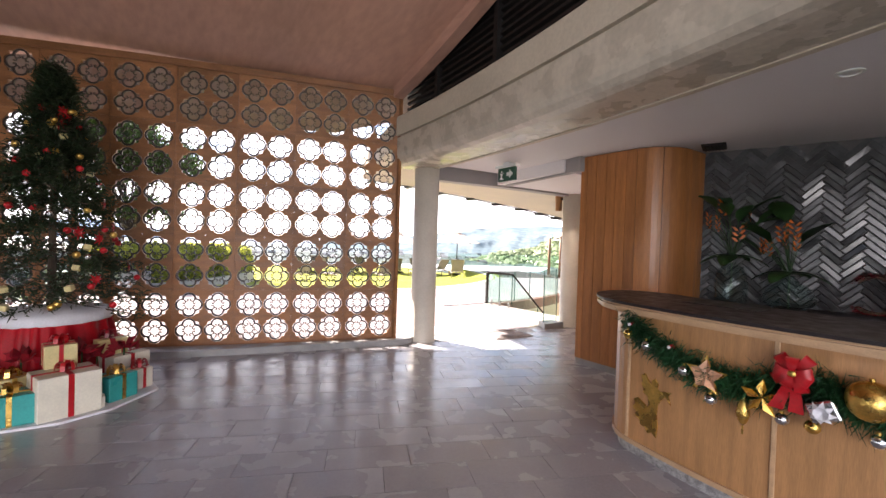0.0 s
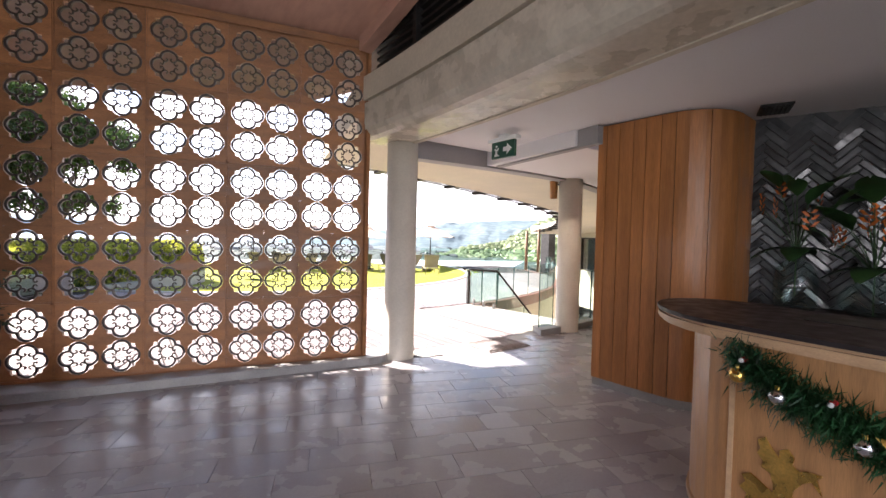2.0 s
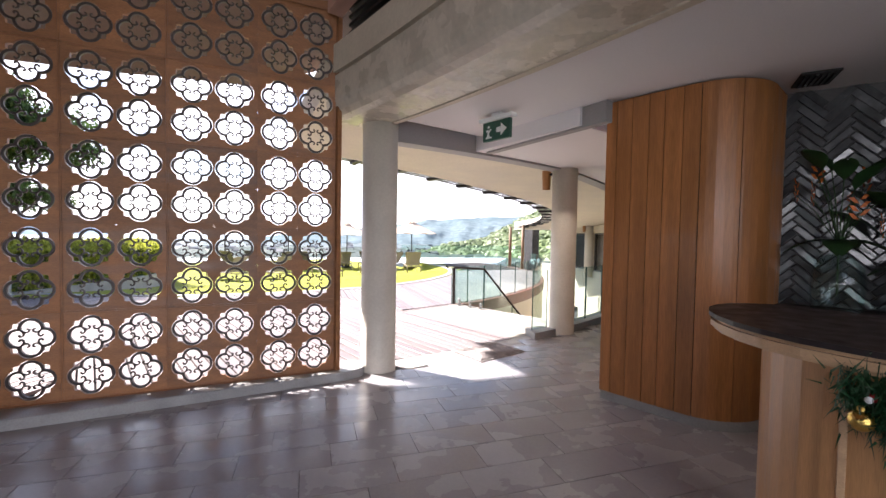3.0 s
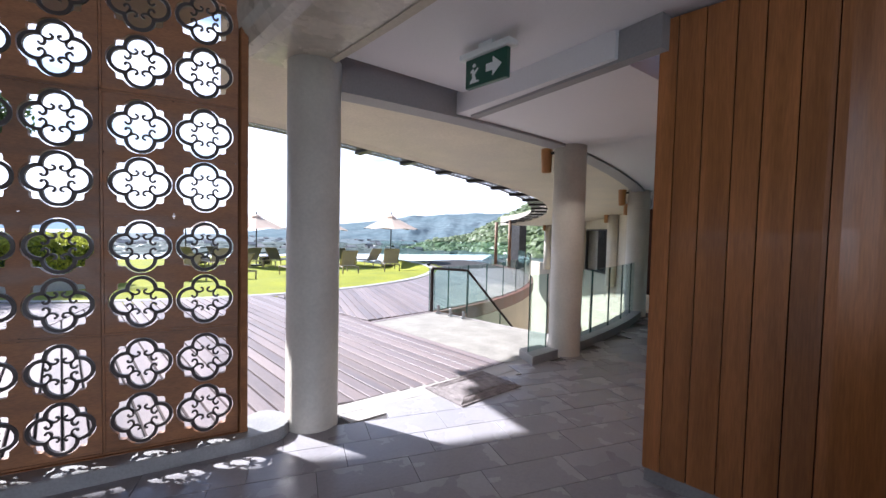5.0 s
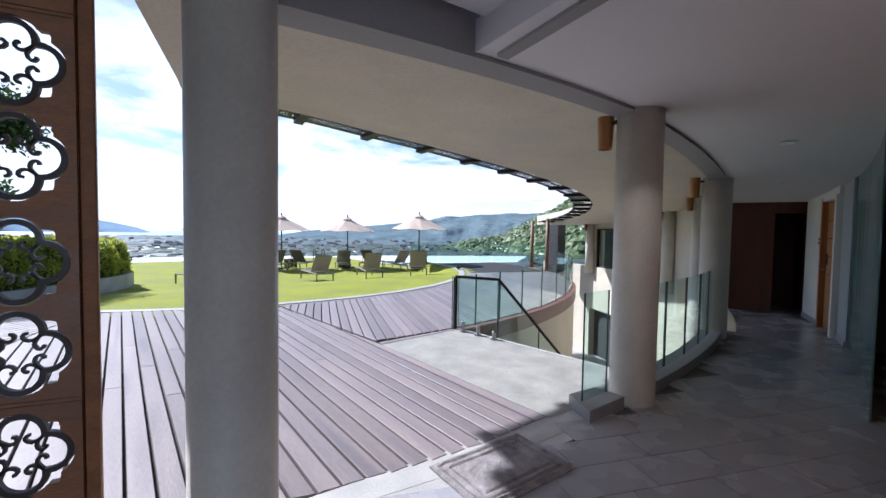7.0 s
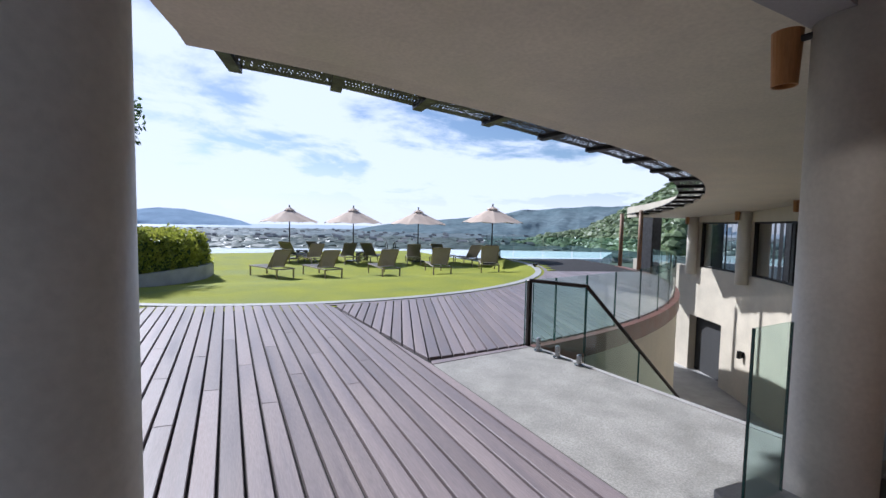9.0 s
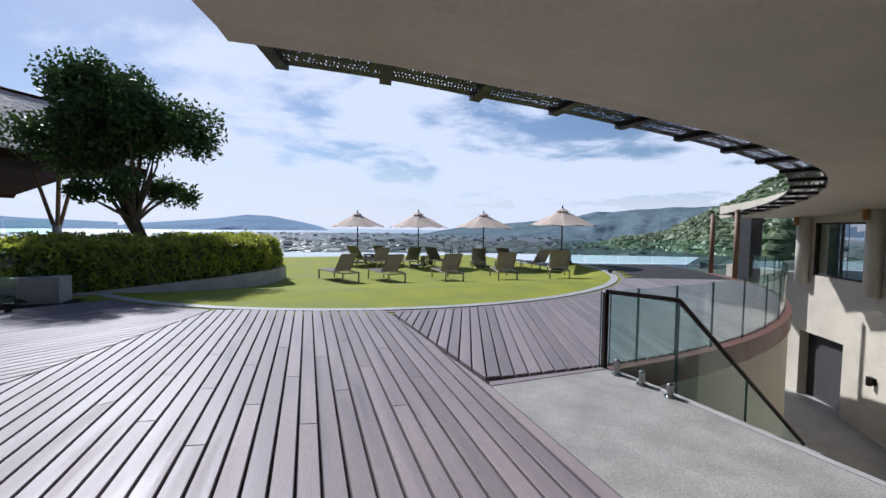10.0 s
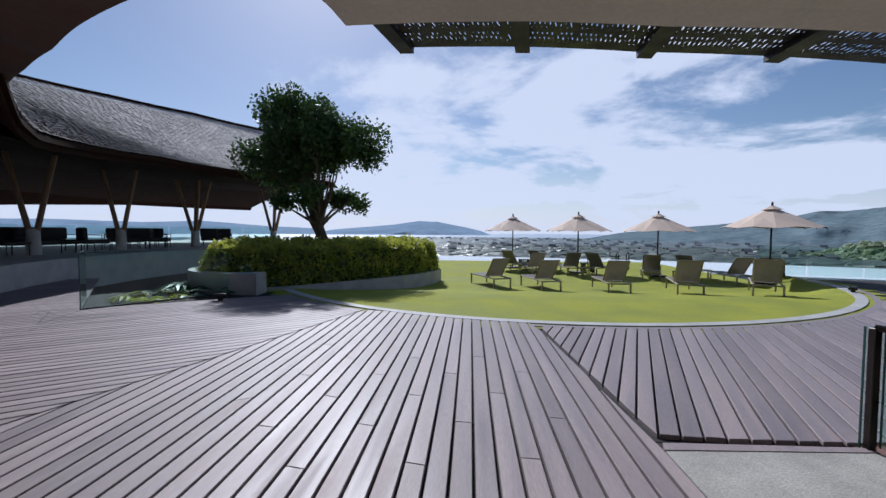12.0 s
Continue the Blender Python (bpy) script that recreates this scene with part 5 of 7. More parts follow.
ed = bmesh.ops.extrude_edge_only(bm, edges=[e for e in bm.edges if e.is_boundary])["geom"]
for v in ed:
    if isinstance(v, bmesh.types.BMVert):
        v.co.z = 0.0
part("weave", bm, M_MAT, rug)

# faint warm light from the ceiling downlights
for x, y, z in ((4.42, 0.63, Z_LOBBY), (6.58, 4.58, Z_CORR)):
    ld = bpy.data.lights.new("downlight_lamp", "SPOT")
    ld.energy, ld.spot_size, ld.shadow_soft_size, ld.color = 7, radians(110), 0.05, (1.0, 0.86, 0.7)
    lo_ = new("downlight_lamp", ld)
    lo_.matrix_world = look((x, y, z - 0.03), (x, y + 0.001, 0))

# ---- planting ----


def leaf_cloud(name, spots, size, mat, seed, parent=None, label="", cat="", kind="", flat=0.0):
    """Many small folded leaves at the given spots (point, spread)."""
    rng = random.Random(seed)
    v, f = [], []
    for p in spots:
        s = size * rng.uniform(0.6, 1.35)
        a = Vector((rng.gauss(0, 1), rng.gauss(0, 1), rng.gauss(0, 1) * (1 - flat))).normalized()
        b = a.orthogonal().normalized()
        b.rotate(Matrix.Rotation(rng.uniform(0, 6.28), 3, a))
        c = a.cross(b) * 0.42
        p = Vector(p)
        n = len(v)
        v += [tuple(p), tuple(p + b * s * 0.5 + c * s * 0.6 + a * s * 0.08), tuple(p + b * s), tuple(p + b * s * 0.5 - c * s * 0.6 + a * s * 0.08)]
        f += [(n, n + 1, n + 2), (n, n + 2, n + 3)]
    me = bpy.data.meshes.new(name)
    me.from_pydata(v, [], f)
    me.materials.append(mat)
    ob = new(name, me)
    if parent is not None:
        ob.parent = parent
        if kind:
            ob["kind"] = kind
        return ob
    return tagged(ob, label, cat, "", kind)


def build_tree():
    rng = random.Random(21)
    tree = thing("garden_tree", "broad dark green tree with a leaning trunk in the hedge bed", "tree", pose(0.0, 20.35, -0.1) @ Matrix.Diagonal((0.87, 0.87, 0.90, 1)))
    trunk = B()
    tube(trunk, [(0, 0, 0), (-0.10, 0, 0.6), (-0.26, 0, 1.2), (-0.55, 0.05, 1.9)], 0.24, 12, 0.17)
    spots = []
    clumps = []
    for k in range(54):
        # crown of one high dome with lower side lobes
        c, e = rng.choices(((Vector((-0.95, 0, 5.75)), Vector((1.75, 1.75, 1.35))), (Vector((0.75, 0.1, 4.95)), Vector((1.25, 1.35, 1.25))),
                            (Vector((-2.25, 0, 4.75)), Vector((1.05, 1.2, 0.95)))), (0.5, 0.3, 0.2))[0]
        while True:
            d = Vector((rng.uniform(-1, 1), rng.uniform(-1, 1), rng.uniform(-1, 1)))
            if 0.35 < d.length < 1:
                break
        q = c + Vector((d.x * e.x, d.y * e.y, d.z * e.z))
        clumps.append((q, rng.uniform(0.45, 0.85)))
    for k in range(9):
        a = rng.uniform(0, 6.28)
        clumps.append((Vector((-0.6 + 1.8 * math.cos(a), 1.5 * math.sin(a), rng.uniform(2.6, 3.3))), rng.uniform(0.3, 0.5)))
    fork = Vector((-0.55, 0.05, 1.9))
    limbs = B()
    for i, (q, r) in enumerate(clumps):
        if i % 2 == 0:
            m = fork.lerp(q, 0.5) + Vector((rng.uniform(-0.25, 0.25), rng.uniform(-0.25, 0.25), 0.1))
            tube(limbs, [fork + Vector((rng.uniform(-0.08, 0.08), rng.uniform(-0.08, 0.08), rng.uniform(-0.5, 0.1))), fork.lerp(m, 0.55), m, q], 0.075, 6, 0.018)
            for _ in range(3):
                w = q + Vector((rng.gauss(0, r * 0.7), rng.gauss(0, r * 0.7), rng.gauss(0, r * 0.5)))
                tube(limbs, [m.lerp(q, 0.4), w], 0.02, 4, 0.006)
        n = int(430 * r / 0.6)
        for _ in range(n):
            d = Vector((rng.gauss(0, 1), rng.gauss(0, 1), rng.gauss(0, 0.72)))
            d = d.normalized() * r * (rng.random() ** 0.45) * 1.15
            spots.append(q + d)
    part("trunk", trunk, M_BARK, tree, smooth=True)
    part("bough", limbs, M_BARK, tree)["kind"] = "stuff"
    leaf_cloud("crown", spots, 0.185, M_LEAF, 4, tree, kind="stuff")


build_tree()

HEDGE = [(-1.4, 14.93), (-0.3, 14.98), (0.55, 15.5), (1.42, 16.35), (2.13, 17.15), (2.74, 17.95), (3.33, 18.85), (3.77, 19.75), (3.92, 20.8)]


def path_at(pts, t):
    k = min(len(pts) - 2, int(t * (len(pts) - 1)))
    u = t * (len(pts) - 1) - k
    (x0, y0), (x1, y1) = pts[k], pts[k + 1]
    l = math.hypot(x1 - x0, y1 - y0)
    return x0 + (x1 - x0) * u, y0 + (y1 - y0) * u, -(y1 - y0) / l, (x1 - x0) / l


def hedge_surface(t, s):
    """t along the bed, s across it from the kerb over the top to the back."""
    x, y, nx, ny = path_at(HEDGE, t)
    lump = 0.13 * noise.noise((x * 1.7, y * 1.7, s * 2.5)) + 0.13 * noise.noise((x * 4.2, y * 4.2, s * 6)) + 0.05 * noise.noise((x * 9, y * 9, s * 12))
    wid = 2.4
    if s < 0.35:
        u = s / 0.35
        w, z = 0.12 - 0.10 * math.sin(u * math.pi), -0.15 + u * 1.14
    else:
        u = (s - 0.35) / 0.65
        w, z = 0.12 + u * wid, 0.99 + 0.10 * math.sin(u * math.pi)
    endf = min(1, (1 - t) / 0.06, (t + 0.02) / 0.05)
    z = -0.2 + (z + 0.2) * math.sqrt(max(0.03, endf))
    return Vector((x + nx * (w - lump), y + ny * (w - lump), z + lump))


# dark leaf sheet under the leaves: closes the hedge and stands for its inner shade
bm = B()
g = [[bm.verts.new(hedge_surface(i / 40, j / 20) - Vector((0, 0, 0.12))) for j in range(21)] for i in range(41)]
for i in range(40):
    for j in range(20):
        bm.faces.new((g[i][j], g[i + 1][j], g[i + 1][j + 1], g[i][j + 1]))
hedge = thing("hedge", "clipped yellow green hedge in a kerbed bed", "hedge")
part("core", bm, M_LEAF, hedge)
rng = random.Random(9)
spots = []
for _ in range(22000):
    t, s = rng.random(), rng.random() ** 1.15
    spots.append(hedge_surface(t, s) + Vector((rng.gauss(0, 0.035), rng.gauss(0, 0.035), rng.gauss(0, 0.035))))
leaf_cloud("leaves", spots, 0.125, M_HEDGE, 8, hedge, kind="stuff")

# bed kerb, end block with glass, curved planter wall
bm = B()
inn = [path_at(HEDGE, k / 30) for k in range(31)]
prism(bm, [(x - nx * 0.14, y - ny * 0.14) for x, y, nx, ny in inn] + [(x, y) for x, y, nx, ny in reversed(inn)], -0.5, 0.05)
setting("kerb_3", bm, M_CONC, "low concrete kerb round the hedge bed", "kerb")
bm = B()
arc = [(-0.28 - 1.5 * math.sin(radians(f)) * 1.25, 15.97 - 1.5 * math.cos(radians(f))) for f in range(0, 100, 10)]
prism(bm, [(0.28, 14.45), (0.28, 14.92)] + [(x, y + 0.28) for x, y in arc] + [(x, y) for x, y in reversed(arc)], -0.6, 0.46)
setting("planter_wall", bm, M_CONC, "curved concrete planter wall with a square end", "planter")
pg = thing("planter_glass", "small clear glass panel on the planter wall", "glass panel", kind="structure")
bm = B()
box(bm, -0.28, 14.58, 0.46, 0.10, 14.595, 0.82)
part("pane", bm, M_GLASS, pg).visible_shadow = False
bm = B()
prism(bm, [(-14, 8), (-2.6, 11.9), (-1.2, 14.2), (-0.2, 14.9), (3.4, 20.4), (3.5, 24), (-12, 28)], -1.0, -0.42)
setting("soil", bm, M_SOIL, "dark planted soil beside the deck", "soil")
gl = thing("glass_guard_low", "frameless glass guard at the deck corner", "glass railing", kind="structure")
ga, gb = Vector((-1.88, 12.35, 0)), Vector((-0.35, 14.42, 0))
bm = B()
tube(bm, [ga + Vector((0, 0, 1.03)), ga - Vector((0, 0, 0.05))], 0.008, 6)
part("pane_edge", bm, M_GLASSEDGE, gl)
bm = B()
nn = Vector((-(gb - ga).y, (gb - ga).x, 0)).normalized() * 0.006
vs = [[bm.verts.new(p + s * nn) for p in (ga, gb, gb + Vector((0, 0, 1.03)), ga + Vector((0, 0, 1.03)))] for s in (-1, 1)]
bm.faces.new(vs[0])
bm.faces.new(vs[1][::-1])
for k in range(4):
    bm.faces.new((vs[0][k], vs[1][k], vs[1][(k + 1) % 4], vs[0][(k + 1) % 4]))
bmesh.ops.recalc_face_normals(bm, faces=bm.faces[:])
part("pane", bm, M_GLASS, gl).visible_shadow = False
gc_ = Vector((-2.75, 13.35, 0))
bm = B()
nn = Vector((-(gc_ - ga).y, (gc_ - ga).x, 0)).normalized() * 0.006
vs = [[bm.verts.new(p + s * nn) for p in (ga, gc_, gc_ + Vector((0, 0, 1.03)), ga + Vector((0, 0, 1.03)))] for s in (-1, 1)]
bm.faces.new(vs[0])
bm.faces.new(vs[1][::-1])
for k in range(4):
    bm.faces.new((vs[0][k], vs[1][k], vs[1][(k + 1) % 4], vs[0][(k + 1) % 4]))
bmesh.ops.recalc_face_normals(bm, faces=bm.faces[:])
part("pane", bm, M_GLASS, gl).visible_shadow = False
for end in (gb, gc_):
    bm = B()
    tube(bm, [ga + Vector((0, 0, 1.032)), end + Vector((0, 0, 1.032))], 0.006, 6)
    part("pane_edge", bm, M_GLASSEDGE, gl)
    bm = B()
    tube(bm, [ga + Vector((0, 0, 0.01)), end + Vector((0, 0, 0.01))], 0.016, 6)
    part("base_channel", bm, M_BLACKMETAL, gl, "dark metal base channel")


def frond_plant(x, y, z, n, length, mat, seed, label):
    rng = random.Random(seed)
    pl_ = thing("palm_plant", label, "plant", pose(x, y, z), "palms behind the glass")
    for k in range(n):
        a = 2 * math.pi * k / n + rng.uniform(-0.2, 0.2)
        bm = B()
        pts = [Vector((math.cos(a) * length * u, math.sin(a) * length * u, length * (1.7 * u - 1.25 * u * u))) for u in [i / 7 for i in range(8)]]
        tube(bm, pts, 0.008, 4, 0.003)
        side = Vector((-math.sin(a), math.cos(a), 0))
        for i in range(1, 8):
            for sg in (-1, 1):
                w = length * 0.36 * math.sin(math.pi * i / 8.5)
                tip = pts[i] + side * sg * w + Vector((math.cos(a), math.sin(a), -0.35)) * w * 0.6
                d = (pts[i] - pts[i - 1]) * 0.32
                bm.faces.new([bm.verts.new(p) for p in (pts[i] - d, pts[i] + d, tip)])
        part("frond", bm, mat, pl_)


frond_plant(-1.75, 13.95, -0.42, 9, 0.85, M_HEDGE, 1, "bright green palm leaves behind the glass guard")
frond_plant(-1.2, 15.0, -0.42, 10, 1.05, M_TROPIC, 2, "dark green palm leaves behind the glass guard")
frond_plant(-2.2, 14.9, -0.42, 8, 0.7, M_TROPIC, 3, "low dark green palm leaves behind the glass guard")

# ---- pavilion: forked columns and dark lounge furniture ----
for i, phi in enumerate((-69.0, -80.9, -93.3, -106.2, -122.5)):
    x, y = P(16.6, phi)
    vc = thing("forked_column", "forked dark timber column on a round concrete foot", "column", pose(x, y, 0.6, 0, 0, phi + 90), "pavilion columns", "structure")
    bm = B()
    lathe(bm, [(0, 0), (0.20, 0), (0.20, 0.05), (0.17, 0.82), (0.15, 0.86), (0, 0.86)], 20)
    part("foot", bm, M_CONC, vc)
    legs = ((-0.20, -0.62), (0.15, 0.66)) if i < 3 else ((-0.5, -0.62), (-0.3, 0.72), (0.45, -0.38), (0.55, 0.5))
    for ty, tx in legs:
        bm = B()
        tube(bm, [(tx * 0.16, ty * 0.16, 0.80), (tx * 0.6, ty * 0.6, 2.2), (tx, ty, 3.42)], 0.085, 10, 0.075)
        part("branch_post", bm, M_TIMBER, vc)


def armchair(m, wide=0.8):
    ch = thing("lounge_armchair" if wide < 1.2 else "lounge_sofa", "dark cushioned outdoor lounge seat on the terrace", "armchair" if wide < 1.2 else "sofa", m, "terrace seating")
    bm = B()
    box(bm, -wide / 2, -0.4, 0.28, wide / 2, 0.38, 0.45, 0.04)
    part("seat", bm, M_CUSHION, ch)
    bm = B()
    box(bm, -wide / 2, 0.28, 0.45, wide / 2, 0.45, 0.92, 0.05)
    part("backrest", bm, M_CUSHION, ch)
    for sx_ in (-1, 1):
        bm = B()
        tube(bm, [(sx_ * (wide / 2 + 0.03), -0.38, 0.0), (sx_ * (wide / 2 + 0.05), -0.4, 0.62), (sx_ * (wide / 2 + 0.05), 0.4, 0.64), (sx_ * (wide / 2 + 0.03), 0.42, 0.0)], 0.022, 6)
        part("arm_frame", bm, M_BLACKMETAL, ch)
    return ch


c1 = armchair(pose(*P(17.4, -77, 0.6), 0, 0, 150))
for r, phi, a in ((17.9, -83.5, 60), (17.2, -96.5, 170), (17.0, -100.8, 120), (18.3, -103, 20), (17.0, -90.5, 150), (18.6, -79, -40), (17.1, -110.5, 200), (17.6, -114, 30)):
    copy_thing(c1, pose(*P(r, phi, 0.6), 0, 0, a))
s1 = armchair(pose(*P(17.6, -87.0, 0.6), 0, 0, 100), 2.2)
copy_thing(s1, pose(*P(18.2, -100.5, 0.6), 0, 0, 75))
for r, phi in ((16.5, -86.5), (16.6, -98.5), (16.8, -78.8)):
    tb = thing("low_table", "low dark terrace coffee table", "table", pose(*P(r, phi, 0.6), 0, 0, phi), "terrace tables")
    bm = B()
    box(bm, -0.45, -0.3, 0.38, 0.45, 0.3, 0.42, 0.01)
    part("tabletop", bm, M_BLACKMETAL, tb)
    for sx_ in (-1, 1):
        for sy_ in (-1, 1):
            bm = B()
            tube(bm, [(sx_ * 0.4, sy_ * 0.25, 0), (sx_ * 0.4, sy_ * 0.25, 0.38)], 0.02, 6)
            part("leg", bm, M_BLACKMETAL, tb)
glass_t = thing("terrace_glass", "clear glass guard at the pavilion's far edge", "glass railing", kind="structure")
for k in range(9):
    bm = B()
    ring(bm, 23.0, 23.012, -132 + 6 * k, -126.3 + 6 * k, 0.6, 1.65, 2)
    part("pane", bm, M_GLASS, glass_t).visible_shadow = False

# ---- loungers and umbrellas on the lawn ----


def build_lounger(m):
    lo = thing("sun_lounger", "grey mesh sun lounger with raised back on the lawn", "lounger", m, "loungers on the lawn")
    W, Ls = 0.60, 1.22
    for sx_ in (-1, 1):
        bm = B()
        tube(bm, [(sx_ * W / 2, -0.62, 0.33), (sx_ * W / 2, Ls, 0.33)], 0.022, 6)
        part("side_rail", bm, M_LOUNGEFRAME, lo)
        bm = B()
        tube(bm, [(sx_ * W / 2.05, 0.0, 0.36), (sx_ * W / 2.05, -0.50, 0.96)], 0.02, 6)
        part("back_frame", bm, M_LOUNGEFRAME, lo)
        for y in (-0.58, Ls - 0.06):
            bm = B()
            box(bm, sx_ * W / 2 - 0.022, y - 0.022, 0, sx_ * W / 2 + 0.022, y + 0.022, 0.34, 0.004)
            part("leg", bm, M_LOUNGEFRAME, lo)
    for y in (-0.62, Ls):
        bm = B()
        tube(bm, [(-W / 2, y, 0.33), (W / 2, y, 0.33)], 0.022, 6)
        part("cross_rail", bm, M_LOUNGEFRAME, lo)
    bm = B()
    tube(bm, [(-W / 2.05, -0.50, 0.96), (W / 2.05, -0.50, 0.96)], 0.02, 6)
    part("top_rail", bm, M_LOUNGEFRAME, lo)
    bm = B()
    box(bm, -W / 2 + 0.015, 0.0, 0.335, W / 2 - 0.015, Ls - 0.02, 0.35)
    part("seat_sling", bm, M_SLING, lo)
    bm = B()
    rows = []
    for k in range(7):
        u = k / 6
        sag = 0.035 * math.sin(math.pi * u)
        rows.append([bm.verts.new((x, -0.50 * u + sag, 0.36 + 0.58 * u - sag * 0.4)) for x in (-W / 2 + 0.02, W / 2 - 0.02)])
    for a, b in zip(rows, rows[1:]):
        bm.faces.new((a[0], a[1], b[1], b[0]))
    geo_ = bmesh.ops.extrude_face_region(bm, geom=bm.faces[:])["geom"]
    bmesh.ops.translate(bm, verts=[v for v in geo_ if isinstance(v, bmesh.types.BMVert)], vec=(0, 0.012, 0.012))
    part("back_sling", bm, M_SLING, lo)
    bm = B()
    tube(bm, [(-W / 2, -0.25, 0.33), (-W / 2.1, -0.36, 0.76)], 0.012, 6)
    part("strut", bm, M_LOUNGEFRAME, lo)
    return lo


def on_lawn(x, y, a):
    return pose(x, y, lawn_z(x, y) + 0.002, 0, 0, a)


l1 = build_lounger(on_lawn(5.94, 19.23, 24))
for x, y, a in ((7.47, 18.61, 14), (9.36, 17.82, -2), (11.1, 17.17, -16), (12.79, 16.55, -30),
                (7.11, 24.71, -40), (8.39, 24.88, -50), (9.44, 23.4, 5), (10.55, 23.24, -48), (12.27, 22.15, -20), (13.68, 22.07, -52), (14.69, 20.88, 0), (15.91, 20.88, -40), (7.87, 23.05, 10)):
    copy_thing(l1, on_lawn(x, y, a))


def build_umbrella(m):
    um = thing("parasol", "beige canvas parasol on a dark pole beside the pool", "parasol", m, "parasols on the lawn")
    n, R, z0, z1 = 8, 1.42, 1.86, 2.56
    bm = B()
    apex = bm.verts.new((0, 0, z1))
    mid, rim, hem = [], [], []
    for k in range(n * 2):
        a = math.pi * k / n
        s = 1.0 if k % 2 == 0 else 0.965
        mid.append(bm.verts.new((R * 0.5 * s * math.cos(a), R * 0.5 * s * math.sin(a), z0 + (z1 - z0) * 0.52 - (0.02 if k % 2 else 0))))
        rim.append(bm.verts.new((R * s * math.cos(a), R * s * math.sin(a), z0 + (0.05 if k % 2 else 0))))
        hem.append(bm.verts.new((R * s * math.cos(a), R * s * math.sin(a), z0 - (0.06 if k % 2 else 0.1))))
    for k in range(n * 2):
        j = (k + 1) % (n * 2)
        bm.faces.new((apex, mid[k], mid[j]))
        bm.faces.new((mid[k], rim[k], rim[j], mid[j]))
    part("canopy", bm, M_CANVAS, um)
    bm = B()
    lathe(bm, [(0.30, z1 - 0.08), (0.0, z1 + 0.07)], 8)
    part("vent_cap", bm, M_CANVAS, um)
    bm = B()
    lathe(bm, [(0, z1 + 0.05), (0.035, z1 + 0.06), (0.03, z1 + 0.16), (0, z1 + 0.19)], 10)
    part("finial", bm, M_POLE, um)
    bm = B()
    cyl(bm, 0, 0, 0.0, z1 + 0.06, 0.03, n=12)
    part("pole", bm, M_POLE, um)
    for k in range(n):
        a = 2 * math.pi * k / n
        bm = B()
        tube(bm, [(0, 0, z1 - 0.05), (R * 0.98 * math.cos(a), R * 0.98 * math.sin(a), z0 - 0.01)], 0.012, 5)
        part("rib", bm, M_POLE, um)
    bm = B()
    box(bm, -0.28, -0.28, 0.0, 0.28, 0.28, 0.06, 0.01)
    part("base", bm, M_POLE, um)
    return um


u1 = build_umbrella(on_lawn(7.27, 26.34, 10))
for x, y, a in ((9.96, 24.23, 25), (12.96, 23.17, 0), (15.15, 19.85, 15)):
    copy_thing(u1, on_lawn(x, y, a))
for i, (x, y) in enumerate(((10.38, 24.15), (12.7, 23.0), (15.5, 20.2), (7.82, 26.02))):
    st = thing("side_table", "square dark slatted side table beside a parasol", "table", on_lawn(x, y, 10), "side tables on the lawn")
    bm = B()
    box(bm, -0.24, -0.24, 0.44, 0.24, 0.24, 0.47, 0.005)
    part("tabletop", bm, M_BLACKMETAL, st)
    for k in range(7):
        for face in range(4):
            bm = B()
            box(bm, -0.22 + 0.066 * k, -0.23, 0.03, -0.19 + 0.066 * k, -0.215, 0.43, 0, Matrix.Rotation(face * math.pi / 2, 4, "Z"))
            part("slat", bm, M_BLACKMETAL, st)
for x, y in ((14.6, 16.2), (-0.0, 13.55)):
    fl = thing("flood_lamp", "small black garden spotlight at the lawn edge", "lamp", pose(x, y, 0.0, 0, 0, 30), "garden spotlights")
    bm = B()
    cyl(bm, 0, 0, 0, 0.05, 0.05, n=12)
    part("base", bm, M_BLACKMETAL, fl)
    bm = B()
    box(bm, -0.13, -0.06, 0.05, 0.13, 0.06, 0.14, 0.02)
    part("head", bm, M_BLACKMETAL, fl)
# pool ladder rails and glass at the pool's right end
pgl = thing("pool_glass", "clear glass guard along the pool edge", "glass railing", kind="structure")
for k in range(9):
    a, b = Vector((12.9, 27.0, -0.4)).lerp(Vector((28.5, 21.0, -0.4)), k / 9), Vector((12.9, 27.0, -0.4)).lerp(Vector((28.5, 21.0, -0.4)), (k + 0.97) / 9)
    if k < 3:
        continue
    bm = B()
    for p, q in ((a, b),):
        bm.faces.new([bm.verts.new(c) for c in (p, q, q + Vector((0, 0, 1.25)), p + Vector((0, 0, 1.25)))])
    geo_ = bmesh.ops.extrude_face_region(bm, geom=bm.faces[:])["geom"]
    bmesh.ops.translate(bm, verts=[v for v in geo_ if isinstance(v, bmesh.types.BMVert)], vec=(0.005, 0.011, 0))
    part("pane", bm, M_GLASS, pgl).visible_shadow = False
lad = thing("pool_ladder", "dark curved pool handrail at the water's edge", "handrail", pose(12.4, 26.1, -0.4))
for dx_ in (0, 0.5):
    bm = B()
    tube(bm, [(dx_, 0, 0), (dx_, 0, 0.7), (dx_ + 0.05, 0.25, 0.85), (dx_ + 0.1, 0.6, 0.7), (dx_ + 0.1, 0.65, 0.0)], 0.025, 6)
    part("rail", bm, M_BLACKMETAL, lad)

# ---- vases with tropical leaves ----


def vase(name, x, y, prof, label):
    va = thing(name, label, "vase", pose(x, y, 1.0))
    bm = B()
    inner = [(max(0.0, r - 0.006), z + (0.012 if i < 1 else 0)) for i, (r, z) in enumerate(prof)]
    lathe(bm, prof + inner[::-1], 32)
    part("glass", bm, M_VASE, va, smooth=True).visible_shadow = False
    return va


